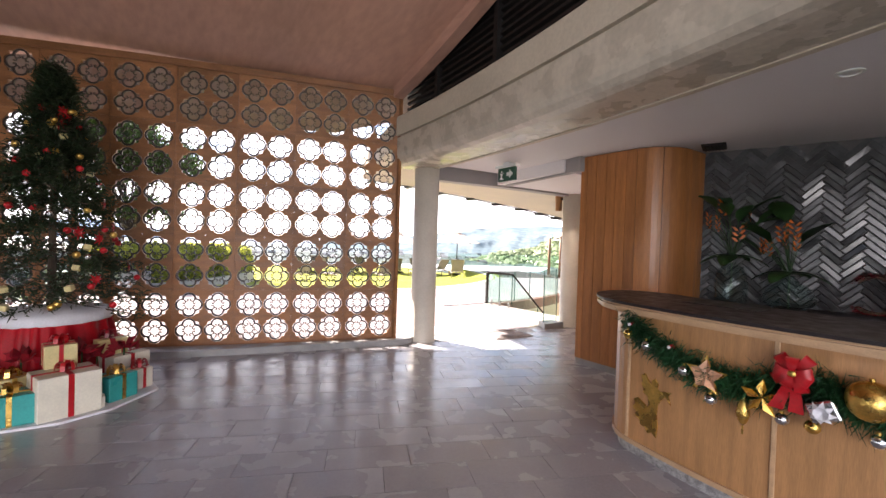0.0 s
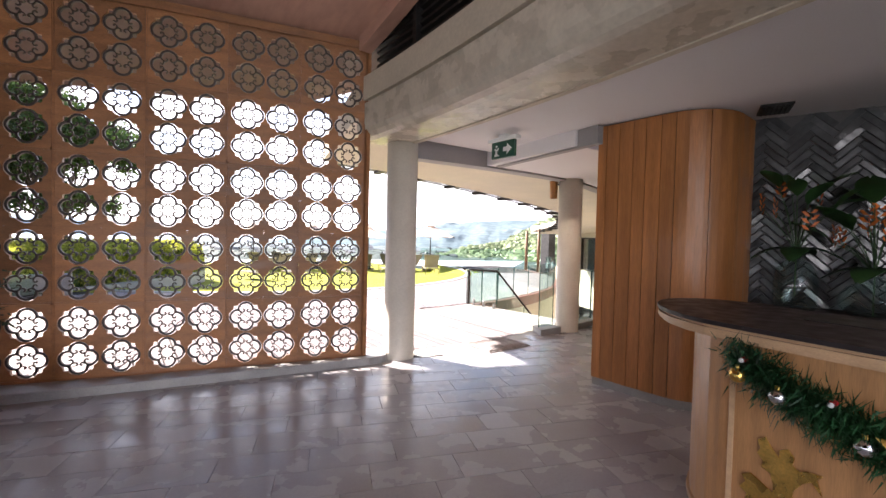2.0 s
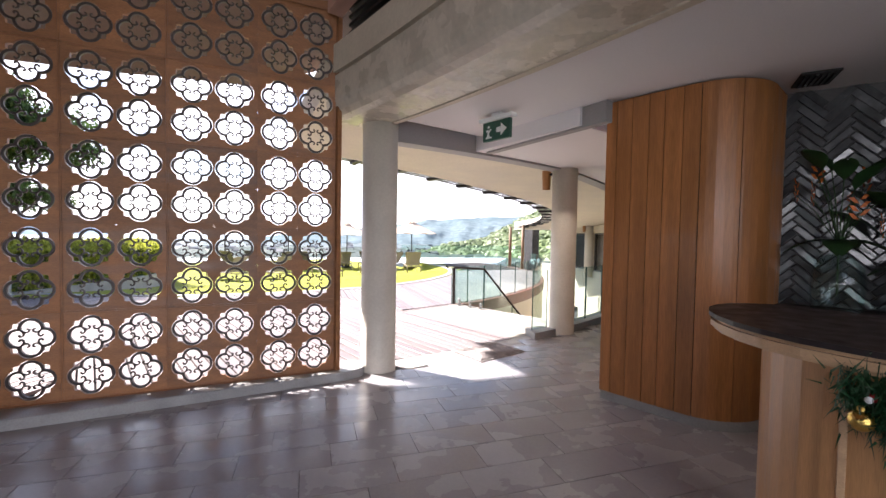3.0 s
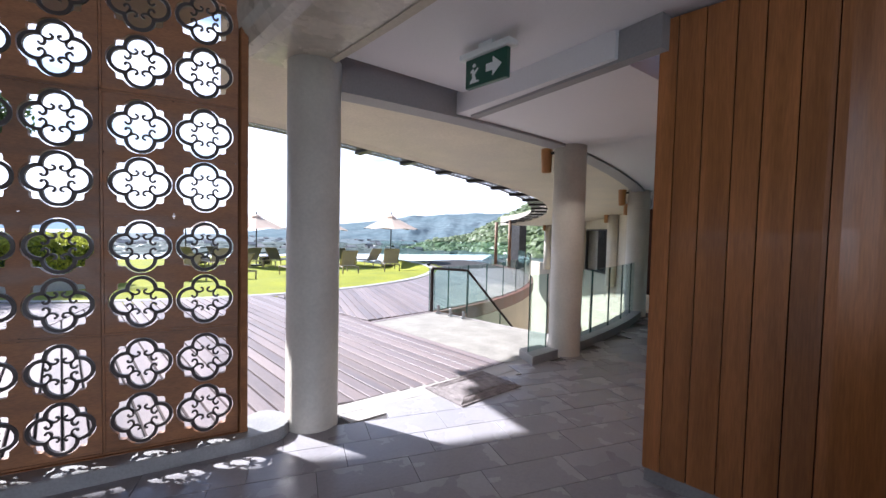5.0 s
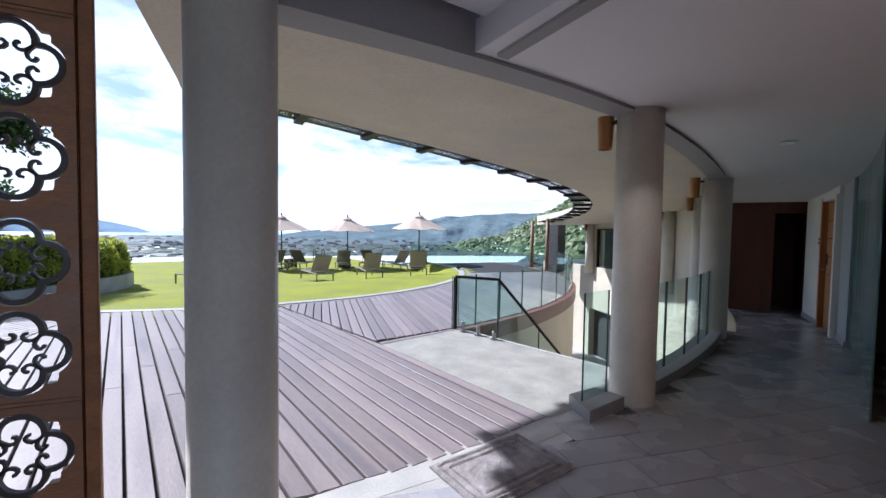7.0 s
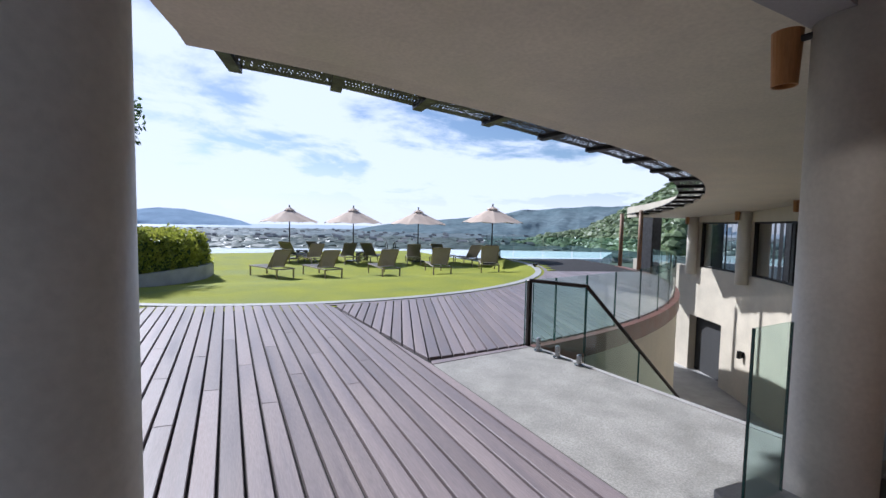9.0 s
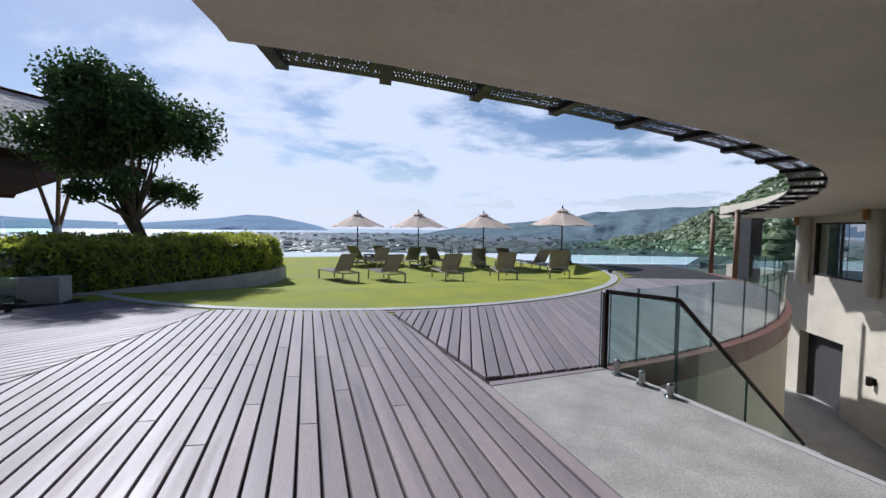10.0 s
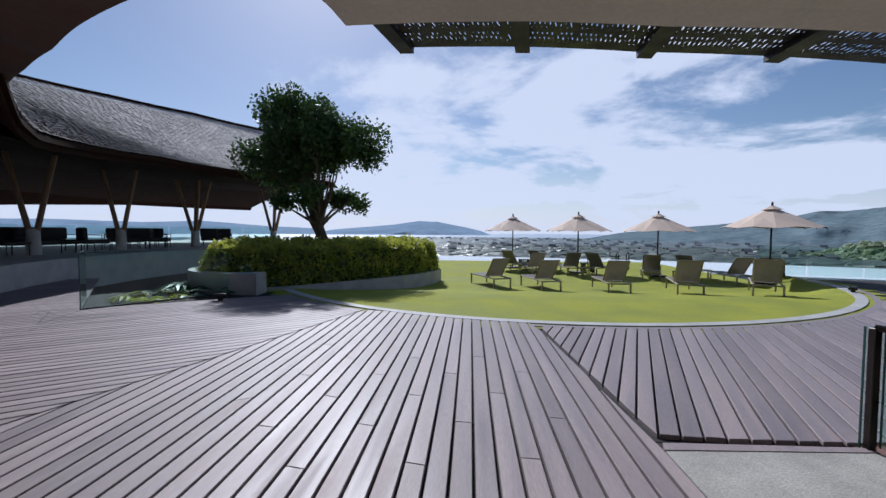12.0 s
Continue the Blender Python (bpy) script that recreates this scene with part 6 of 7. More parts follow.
vase("glass_vase", 6.11, 1.92, [(0.0, 0.0), (0.145, 0.0), (0.16, 0.03), (0.165, 0.22), (0.155, 0.34), (0.11, 0.42), (0.045, 0.46), (0.04, 0.50), (0.05, 0.52)], "tall blue green glass vase on the back counter")
vase("glass_vase", 6.28, 1.43, [(0.0, 0.0), (0.16, 0.0), (0.225, 0.06), (0.23, 0.14), (0.18, 0.23), (0.09, 0.29), (0.045, 0.33), (0.055, 0.36)], "wide round blue green glass vase on the back counter")


def bouquet(x, y, z, seed, big):
    rng = random.Random(seed)
    bq = thing("leaf_bouquet", "tropical leaves with orange heliconia flowers in a vase", "flowers", pose(x, y, z))
    for k in range(13):
        a, t = rng.uniform(0, 6.28), rng.uniform(0.04, 0.28)
        top = Vector((math.cos(a) * t, math.sin(a) * t, rng.uniform(0.22, 0.62)))
        bm = B()
        tube(bm, [(0, 0, -0.40), (0, 0, 0), top * 0.55 + Vector((0, 0, 0.05)), top], 0.006, 5, 0.004)
        part("stem", bm, M_TROPIC, bq)
        bm = B()
        if k < 6:
            for q in range(6):
                b = top + Vector((0, 0, -0.05 + 0.03 * q))
                s = (1 if q % 2 else -1)
                d = Vector((math.cos(a + 1.57) * s, math.sin(a + 1.57) * s, 0.7)) * 0.07
                bm.faces.new([bm.verts.new(p) for p in (b, b + d * 0.5 + Vector((0, 0, 0.02)), b + d, b + d * 0.5 - Vector((0, 0, 0.02)))])
            part("flower", bm, M_ORANGE, bq, "orange heliconia flower")
        else:
            d = Vector((math.cos(a) * 0.6, math.sin(a) * 0.6, 1.0)).normalized()
            sd_ = Vector((-math.sin(a), math.cos(a), 0))
            Ls = rng.uniform(0.24, 0.38)
            rows = []
            for i in range(8):
                u = i / 7
                w = (0.11 if big else 0.07) * math.sin(math.pi * min(1, u * 0.93 + 0.05)) ** 0.8
                c = top + d * Ls * u + Vector((math.cos(a), math.sin(a), 0)) * 0.12 * u * u - Vector((0, 0, 0.1 * u * u))
                rows.append([bm.verts.new(c - sd_ * w + Vector((0, 0, 0.02))), bm.verts.new(c), bm.verts.new(c + sd_ * w + Vector((0, 0, 0.02)))])
            for p, q in zip(rows, rows[1:]):
                bm.faces.new((p[0], p[1], q[1], q[0]))
                bm.faces.new((p[1], p[2], q[2], q[1]))
            part("leaf", bm, M_TROPIC, bq, smooth=True)
    for k in range(4):
        a = k * 1.6 + rng.uniform(-0.3, 0.3)
        bm = B()
        rows = []
        for i in range(8):
            u = i / 7
            w = 0.10 * math.sin(math.pi * (u * 0.9 + 0.06))
            c = Vector((math.cos(a) * 0.34 * u, math.sin(a) * 0.34 * u, 0.02 + 0.12 * u - 0.22 * u * u))
            s_ = Vector((-math.sin(a), math.cos(a), 0)) * w
            rows.append([bm.verts.new(c - s_), bm.verts.new(c + Vector((0, 0, 0.015))), bm.verts.new(c + s_)])
        for p, q in zip(rows, rows[1:]):
            bm.faces.new((p[0], p[1], q[1], q[0]))
            bm.faces.new((p[1], p[2], q[2], q[1]))
        part("leaf", bm, M_TROPIC, bq, smooth=True)


bouquet(6.11, 1.92, 1.52, 3, False)
bouquet(6.28, 1.43, 1.36, 8, True)

# ---- festive things ----


def blades(bm, p, d, n, ln, rng, w=0.004):
    """A tuft of needles round p that points along d."""
    for _ in range(n):
        q = (d + Vector((rng.gauss(0, 0.6), rng.gauss(0, 0.6), rng.gauss(0, 0.6)))).normalized()
        s = q.orthogonal().normalized() * w
        l = ln * rng.uniform(0.6, 1.3)
        bm.faces.new([bm.verts.new(c) for c in (p - s, p + s, p + q * l)])


def bauble_mesh(name, mat, r):
    bm = B()
    bmesh.ops.create_uvsphere(bm, u_segments=16, v_segments=10, radius=r)
    return meshof(name, bm, mat, True)


def build_xmas():
    rng = random.Random(2)
    tx, ty = -0.33, 5.55
    xt = thing("christmas_tree", "decorated artificial fir tree on a red skirted stand", "christmas tree", pose(tx, ty, 0.12) @ Matrix.Diagonal((1.04, 1.04, 1.04, 1)))
    bm = B()
    tube(bm, [(0, 0, 0.5), (0, 0, 3.0)], 0.04, 8, 0.012)
    part("trunk", bm, M_BARK, xt)
    verts, faces = [], []
    def tri(a, b, c):
        n = len(verts)
        verts.extend((tuple(a), tuple(b), tuple(c)))
        faces.append((n, n + 1, n + 2))
    br = B()
    for k in range(340):
        u = rng.random() ** 0.8
        z = 0.68 + 2.30 * u
        R = (0.78 * (1 - u) + 0.06) * rng.uniform(0.75, 1.12)
        a = rng.uniform(0, 6.28)
        d = Vector((math.cos(a), math.sin(a), 0))
        p0, p1 = Vector((0, 0, z + 0.05)), Vector((d.x * R, d.y * R, z - 0.12 * R + rng.uniform(-0.03, 0.05)))
        if k % 3 == 0:
            tube(br, [p0, p1], 0.006, 4)
        for s in range(46):
            t = rng.uniform(0.25, 1.03)
            p = p0.lerp(p1, t) + Vector((rng.gauss(0, 0.03), rng.gauss(0, 0.03), rng.gauss(0, 0.03)))
            q = (d * 0.8 + Vector((rng.gauss(0, 0.6), rng.gauss(0, 0.6), rng.gauss(0, 0.5)))).normalized()
            w = q.orthogonal().normalized() * 0.009
            tri(p - w, p + w, p + q * rng.uniform(0.05, 0.11))
    part("branchwork", br, M_BARK, xt)
    me = bpy.data.meshes.new("needles")
    me.from_pydata(verts, [], faces)
    me.materials.append(M_NEEDLE)
    nd = new("needles", me)
    nd.parent = xt
    nd["kind"] = "stuff"
    # stand with a gathered red skirt and white trim
    st = thing("tree_skirt", "gathered red satin skirt with a white cloth top", "tree skirt", pose(tx, ty, 0.02) @ Matrix.Diagonal((1.04, 1.04, 1.0, 1)))
    bm = B()
    n = 120
    rows = []
    for z, r, am in ((0.06, 0.56, 0.035), (0.25, 0.53, 0.03), (0.55, 0.48, 0.02), (0.72, 0.45, 0.008)):
        rows.append([bm.verts.new(((r + am * math.sin(k * 22 * 2 * math.pi / n + 3 * math.sin(k * 0.21))) * math.cos(2 * math.pi * k / n), (r + am * math.sin(k * 22 * 2 * math.pi / n + 3 * math.sin(k * 0.21))) * math.sin(2 * math.pi * k / n), z)) for k in range(n)])
    for a, b in zip(rows, rows[1:]):
        for k in range(n):
            bm.faces.new((a[k], a[(k + 1) % n], b[(k + 1) % n], b[k]))
    part("drape", bm, M_SKIRT, st, smooth=True)
    bm = B()
    lathe(bm, [(0.458, 0.66), (0.478, 0.67), (0.472, 0.73), (0.45, 0.765), (0.2, 0.80), (0, 0.80)], 48)
    for v in bm.verts:
        v.co.z += 0.012 * noise.noise((v.co.x * 9, v.co.y * 9, 0))
    part("cloth_top", bm, M_CLOTH, st, "white cloth top", smooth=True)
    # decorations
    me_r, me_g, me_s = bauble_mesh("bauble", M_RED, 0.032), bauble_mesh("bauble", M_GOLD, 0.034), bauble_mesh("bauble", M_SILVER, 0.03)
    for k in range(54):
        u = rng.random()
        z = 0.82 + 2.05 * u
        R = 0.76 * (1 - u * 0.87) + 0.03
        a = rng.uniform(-2.9, 0.6)
        me_, lab = ((me_r, "shiny red bauble hanging on the fir tree"), (me_g, "gold bauble hanging on the fir tree"), (me_s, "silver bauble hanging on the fir tree"))[k % 3]
        ob = tagged(new("bauble", me_), lab, "bauble", "tree baubles")
        ob.matrix_world = pose(tx + R * math.cos(a), ty + R * math.sin(a), z)
    for k in range(12):
        u = rng.random()
        z = 0.9 + 1.9 * u
        R = 0.7 * (1 - u * 0.87) + 0.02
        a = rng.uniform(-2.7, 0.4)
        p = Vector((tx + R * math.cos(a), ty + R * math.sin(a), z))
        bm = B()
        out = Vector((math.cos(a), math.sin(a), 0))
        sd_ = Vector((-math.sin(a), math.cos(a), 0))
        for q in range(8):
            f = q * math.pi / 4
            e = (sd_ * math.cos(f) + Vector((0, 0, 1)) * math.sin(f)) * 0.075
            o = (sd_ * math.cos(f + 0.4) + Vector((0, 0, 1)) * math.sin(f + 0.4)) * 0.03 + out * 0.015
            i_ = (sd_ * math.cos(f - 0.4) + Vector((0, 0, 1)) * math.sin(f - 0.4)) * 0.03 + out * 0.015
            bm.faces.new([bm.verts.new(p + c) for c in (Vector((0, 0, 0)), i_, e, o)])
        tagged(part("poinsettia", bm, M_RED), "red silk poinsettia tucked into the fir tree", "flower", "tree poinsettias")
    for k in range(10):
        u = rng.random()
        z = 0.9 + 1.8 * u
        R = 0.69 * (1 - u * 0.87) + 0.03
        a = rng.uniform(-2.7, 0.4)
        bm = B()
        box(bm, -0.03, -0.03, -0.025, 0.03, 0.03, 0.025, 0.004)
        tagged(part("tiny_parcel", bm, M_GIFTGOLD, m=pose(tx + R * math.cos(a), ty + R * math.sin(a), z, 10, 15, 50 * k)), "tiny gold wrapped parcel hanging on the fir tree", "parcel", "tree parcels")


build_xmas()

bm = B()
prism(bm, [(-1.72, 4.55), (-0.42, 4.35), (-0.07, 4.33), (0.24, 4.47), (0.60, 4.88), (0.50, 5.33), (-0.42, 5.85), (-1.62, 5.95)], -0.004, 0.02)
tagged(part("gift_cloth", bm, M_CLOTH), "white cloth spread on the floor under the gifts", "cloth")


def gift(x, y, z, w, d, h, a, paper, ribbon, label, bow=True):
    gf = thing("gift_box", label, "gift", pose(x - 0.12, y - 0.19, z, 0, 0, a), "gifts under the tree")
    bm = B()
    box(bm, -w / 2, -d / 2, 0, w / 2, d / 2, h, 0.006)
    part("box", bm, paper, gf)
    rw = 0.022 + 0.04 * w
    bm = B()
    box(bm, -rw / 2, -d / 2 - 0.003, 0.0, rw / 2, d / 2 + 0.003, h + 0.003)
    part("ribbon", bm, ribbon, gf)
    bm = B()
    box(bm, -w / 2 - 0.003, -rw / 2, 0.0, w / 2 + 0.003, rw / 2, h + 0.004)
    rb = part("ribbon", bm, ribbon, gf)
    if bow:
        bm = B()
        for k in range(6):
            f = k * math.pi / 3
            pts = [Vector((math.cos(f) * 0.075 * math.sin(math.pi * u) * 1.0, math.sin(f) * 0.075 * math.sin(math.pi * u), h + 0.008 + 0.055 * abs(math.sin(2 * math.pi * u)) * (0.5 + u))) for u in [i / 8 for i in range(9)]]
            s = Vector((-math.sin(f), math.cos(f), 0)) * 0.016
            for p, q in zip(pts, pts[1:]):
                bm.faces.new([bm.verts.new(c) for c in (p - s, p + s, q + s, q - s)])
        part("bow", bm, ribbon, rb)


gift(0.05, 4.78, 0.02, 0.42, 0.34, 0.36, 22, M_GIFTWHITE, M_RED, "large cream gift box with red satin ribbon")
gift(-0.27, 4.72, 0.02, 0.30, 0.26, 0.24, 8, M_GIFTTEAL, M_GOLD, "teal gift box with gold ribbon")
gift(0.38, 4.98, 0.02, 0.26, 0.22, 0.23, 40, M_GIFTTEAL, M_GOLD, "teal gift box with a gold bow")
gift(0.55, 5.22, 0.02, 0.17, 0.17, 0.20, 35, M_GIFTWHITE, M_RED, "small cream gift box tied with red")
gift(0.40, 5.40, 0.02, 0.36, 0.3, 0.33, 38, M_GIFTWHITE, M_RED, "cream gift box with a wide red ribbon")
gift(0.28, 5.42, 0.352, 0.26, 0.24, 0.16, 25, M_GIFTGOLD, M_DARKRED, "pale gold gift box with dark red bow")
gift(-0.02, 4.98, 0.38, 0.22, 0.2, 0.2, 15, M_GIFTGOLD, M_RED, "gold gift box on top of a cream gift")
gift(-0.50, 4.72, 0.02, 0.2, 0.2, 0.18, -10, M_GIFTGOLD, M_DARKRED, "pale gold gift box with dark red ribbon")
gift(-0.34, 5.0, 0.02, 0.24, 0.2, 0.3, 30, M_GIFTGOLD, M_GOLD, "gold paper gift box")
gift(-0.8, 4.85, 0.02, 0.34, 0.3, 0.32, 5, M_GIFTWHITE, M_RED, "cream gift box with red ribbon")
lan = thing("toy_lantern", "small cream lantern ornament among the gifts", "lantern", pose(0.15, 4.57, 0.02, 0, 0, 25))
bm = B()
box(bm, -0.045, -0.045, 0, 0.045, 0.045, 0.1, 0.006)
part("body", bm, M_GIFTWHITE, lan)
bm = B()
lathe(bm, [(0.06, 0.1), (0.0, 0.14)], 4)
part("roof", bm, M_GIFTWHITE, lan)
bm = B()
tube(bm, [(0.03 * math.cos(f), 0, 0.15 + 0.03 * math.sin(f)) for f in [i * 2 * math.pi / 12 for i in range(13)]], 0.004, 5)
part("ring", bm, M_GOLD, lan)
rng = random.Random(14)
for x, y, z in ((0.22, 5.15, 0.42), (-0.12, 5.2, 0.40), (0.10, 5.3, 0.45), (-0.55, 5.0, 0.36), (0.12, 5.05, 0.5), (-0.3, 5.12, 0.46), (0.42, 5.25, 0.46)):
    bm = B()
    for k in range(16):
        d = Vector((rng.gauss(0, 1), rng.gauss(0, 1), abs(rng.gauss(0, 0.7)))).normalized()
        s = d.orthogonal().normalized() * 0.035
        p = Vector((rng.gauss(0, 0.04), rng.gauss(0, 0.04), 0))
        bm.faces.new([bm.verts.new(c) for c in (p, p + d * 0.06 + s, p + d * 0.14, p + d * 0.06 - s)])
    ob = thing("poinsettia_bunch", "dark red poinsettia leaves between the gifts", "flowers", pose(x - 0.12, y - 0.17, z - 0.25), "poinsettias")
    part("leaves", bm, M_DARKRED, ob, m=pose(0, 0, 0.22))
    bm = B()
    tube(bm, [(0, 0, -z + 0.27), (0, 0, 0.22)], 0.008, 5)
    part("stem", bm, M_TROPIC, ob)


def front(y, z, off=0.0):
    r = 4.80 + off
    y, z = y + DESK_DY, z * DESK_SZ
    return Vector((KX - math.sqrt(r * r - (y - KY) ** 2), y, z))


def garland():
    rng = random.Random(6)
    ga_ = thing("fir_garland", "green fir garland draped along the reception desk", "garland")
    verts, faces = [], []
    ctrl_y = (1.78, 1.61, 1.39, 1.20, 1.04, 0.90, 0.77, 0.65, 0.54, 0.42, 0.2, -0.1, -0.4)
    ctrl_z = (1.0, 0.90, 0.815, 0.77, 0.755, 0.78, 0.83, 0.845, 0.82, 0.80, 0.84, 0.95, 0.9)
    core = B()
    pts = []
    for k in range(90):
        y = 1.78 - 2.16 * k / 89
        z = float(np.interp(-y, [-c for c in ctrl_y], ctrl_z))
        pts.append(front(y, z, 0.045))
    tube(core, pts, 0.05, 6)
    part("core", core, M_GARLAND, ga_)
    for k in range(15000):
        i = rng.randrange(len(pts))
        p = pts[i]
        a = rng.uniform(0, 6.28)
        d = Vector((math.cos(a) * 0.7 - 0.35, rng.gauss(0, 0.35), math.sin(a))).normalized()
        p = p + Vector((-abs(rng.gauss(0, 0.03)), rng.gauss(0, 0.03), rng.gauss(0, 0.045)))
        w = d.orthogonal().normalized() * 0.0045
        q = p + d * rng.uniform(0.045, 0.085)
        if q.x > front(min(1.6, q.y - DESK_DY), 0, 0.0).x:
            continue
        n = len(verts)
        verts.extend((tuple(p - w), tuple(p + w), tuple(q)))
        faces.append((n, n + 1, n + 2))
    me = bpy.data.meshes.new("needles")
    me.from_pydata(verts, [], faces)
    me.materials.append(M_GARLAND)
    nd = new("needles", me)
    nd.parent = ga_
    nd["kind"] = "stuff"


garland()


def ball(y, z, r, mat, label):
    bm = B()
    bmesh.ops.create_uvsphere(bm, u_segments=20, v_segments=12, radius=r)
    bl = thing("garland_bauble", label, "bauble", Matrix.Translation(front(y, z, 0.105)), "garland baubles")
    orb = part("ball", bm, mat, bl, smooth=True)
    bm = B()
    lathe(bm, [(0.012, r - 0.004), (0.012, r + 0.012), (0, r + 0.012)], 10)
    part("cap", bm, M_GOLD, orb)


for y, z, r, mat, lab in ((1.76, 0.915, 0.036, M_GOLD, "gold bauble on the desk garland"), (1.60, 0.87, 0.036, M_SILVER, "silver bauble on the desk garland"),
                          (1.32, 0.775, 0.036, M_SILVER, "silver bauble on the desk garland"), (1.15, 0.648, 0.034, M_SILVER, "silver bauble hanging under the garland"),
                          (0.79, 0.66, 0.034, M_SILVER, "silver bauble hanging under the garland"), (0.66, 0.665, 0.036, M_GOLD, "gold bauble hanging under the garland"),
                          (0.42, 0.683, 0.036, M_SILVER, "silver bauble hanging under the garland"), (0.45, 0.86, 0.10, M_GOLD, "large ribbed gold bauble on the garland")):
    ball(y, z, r, mat, lab)


def facing(y, z, off=0.1):
    """A frame on the desk front: its x along the desk, its y up, its z outward."""
    p = front(y, z, off)
    out = (p - Vector((KX, KY, p.z))).normalized()
    sd_ = Vector((0, 0, 1)).cross(out)
    m = Matrix((sd_, Vector((0, 0, 1)), out)).transposed().to_4x4()
    m.translation = p
    return m


def petals(bm, n, r0, r1, w, lift):
    for k in range(n):
        f = 2 * math.pi * k / n + 0.3
        d, s = Vector((math.cos(f), math.sin(f), 0)), Vector((-math.sin(f), math.cos(f), 0))
        c = [d * r0, d * (r0 + r1) * 0.5 + s * w + Vector((0, 0, lift)), d * r1, d * (r0 + r1) * 0.5 - s * w + Vector((0, 0, lift))]
        bm.faces.new([bm.verts.new(p) for p in c])
    return bm


fl_ = thing("silk_flower", "peach silk flower with gold petals on the garland", "flower", facing(1.17, 0.79, 0.13))
part("petals", petals(B(), 5, 0.0, 0.10, 0.035, 0.025), M_PEACH, fl_)
part("outer_petals", petals(B(), 5, 0.0, 0.13, 0.03, 0.01), M_GOLD, fl_)
star = thing("gold_star", "gold star ornament on the garland", "star", facing(0.87, 0.752, 0.14))
part("star_body", petals(B(), 5, 0.0, 0.11, 0.025, 0.02), M_GOLD, star)
drop = thing("gold_drop", "gold teardrop ornament hanging from the garland", "ornament", facing(0.97, 0.625, 0.11))
bm = B()
lathe(bm, [(0, -0.07), (0.02, -0.05), (0.038, 0.0), (0.03, 0.04), (0.006, 0.10), (0, 0.11)], 14)
bmesh.ops.rotate(bm, matrix=Matrix.Rotation(-math.pi / 2, 3, "X"), verts=bm.verts[:])
part("drop", bm, M_GOLD, drop, smooth=True)
bm = B()
tube(bm, [(0, -0.07, 0), (0, -0.12, 0)], 0.006, 6)
part("tassel", bm, M_GOLD, drop)
bow = thing("red_bow", "big red velvet bow with gold trim on the garland", "bow", facing(0.73, 0.93, 0.14))
for k in range(9):
    # folded ribbon loops round the knot
    f0 = 2 * math.pi * k / 9 + 0.2
    d, s_ = Vector((math.cos(f0), math.sin(f0), 0)), Vector((-math.sin(f0), math.cos(f0), 0))
    size = 0.055 if k % 2 else 0.042
    bm = B()
    rows = []
    for i in range(11):
        f = math.pi * 2 * i / 10
        c = d * size * (1 - math.cos(f)) + Vector((0, 0, 0.012 + 0.028 * math.sin(f) + (0.0 if k % 2 else 0.03)))
        w = 0.030 * (0.35 + 0.65 * (1 - math.cos(f)) / 2)
        rows.append([bm.verts.new(c - s_ * w), bm.verts.new(c + s_ * w)])
    for a, b in zip(rows, rows[1:]):
        bm.faces.new((a[0], a[1], b[1], b[0]))
    part("loop", bm, M_RED, bow, smooth=True)
for sg in (-1, 1):
    bm = B()
    rows = []
    for i in range(7):
        u = i / 6
        c = Vector((sg * 0.045 * u - 0.03 * u, -0.20 * u, 0.02 + 0.012 * math.sin(u * 7)))
        rows.append([bm.verts.new(c - Vector((0.012 + 0.022 * u, 0.01 * u, 0))), bm.verts.new(c + Vector((0.012 + 0.022 * u, -0.01 * u, 0)))])
    for a, b in zip(rows, rows[1:]):
        bm.faces.new((a[0], a[1], b[1], b[0]))
    part("tail", bm, M_RED, bow, smooth=True)
bm = B()
bmesh.ops.create_uvsphere(bm, u_segments=12, v_segments=8, radius=0.024)
bmesh.ops.translate(bm, verts=bm.verts[:], vec=(0, 0, 0.05))
part("knot", bm, M_GOLD, bow, "gold knot", smooth=True)
sg_ = thing("silver_parcel", "silver foil parcel ornament on the garland", "parcel", facing(0.61, 0.77, 0.13) @ pose(0, 0, 0, 0, 0, 25))
bm = B()
box(bm, -0.06, -0.05, -0.05, 0.06, 0.05, 0.05, 0.008)
part("box", bm, M_SILVER, sg_)
part("bow", petals(B(), 8, 0.0, 0.06, 0.015, 0.03), M_CLOTH, sg_, m=pose(0, 0, 0.055))
for y, z in ((1.42, 0.90), (1.74, 0.99)):
    sn = thing("tiny_ornament", "tiny red and white ornament on the garland", "ornament", facing(y, z, 0.10), "tiny ornaments")
    bm = B()
    lathe(bm, [(0, -0.03), (0.016, -0.02), (0.014, 0.0), (0, 0.012)], 10)
    part("body", bm, M_RED, sn)
    bm = B()
    bmesh.ops.create_uvsphere(bm, u_segments=10, v_segments=6, radius=0.012)
    part("top", bm, M_CLOTH, sn, m=pose(0, 0, 0.02))

# gold winged figure cut from sheet on the desk front: plain silhouette
ANGEL = ((0.045, -0.185), (0.055, -0.12), (0.045, -0.05), (0.05, 0.01), (0.075, 0.05), (0.10, 0.07), (0.13, 0.035), (0.115, 0.085), (0.13, 0.105), (0.085, 0.10), (0.065, 0.09), (0.045, 0.10),
         (0.05, 0.13), (0.03, 0.155), (0.005, 0.14), (0.005, 0.11), (-0.015, 0.13), (-0.04, 0.17), (-0.065, 0.15), (-0.055, 0.12), (-0.065, 0.10), (-0.045, 0.075), (-0.05, 0.05), (-0.02, 0.04), (-0.01, 0.0), (-0.01, -0.03),
         (-0.045, -0.01), (-0.085, 0.01), (-0.115, -0.01), (-0.10, -0.03), (-0.12, -0.06), (-0.095, -0.075), (-0.10, -0.11), (-0.07, -0.12), (-0.06, -0.15), (-0.03, -0.15), (-0.01, -0.18), (0.015, -0.165))
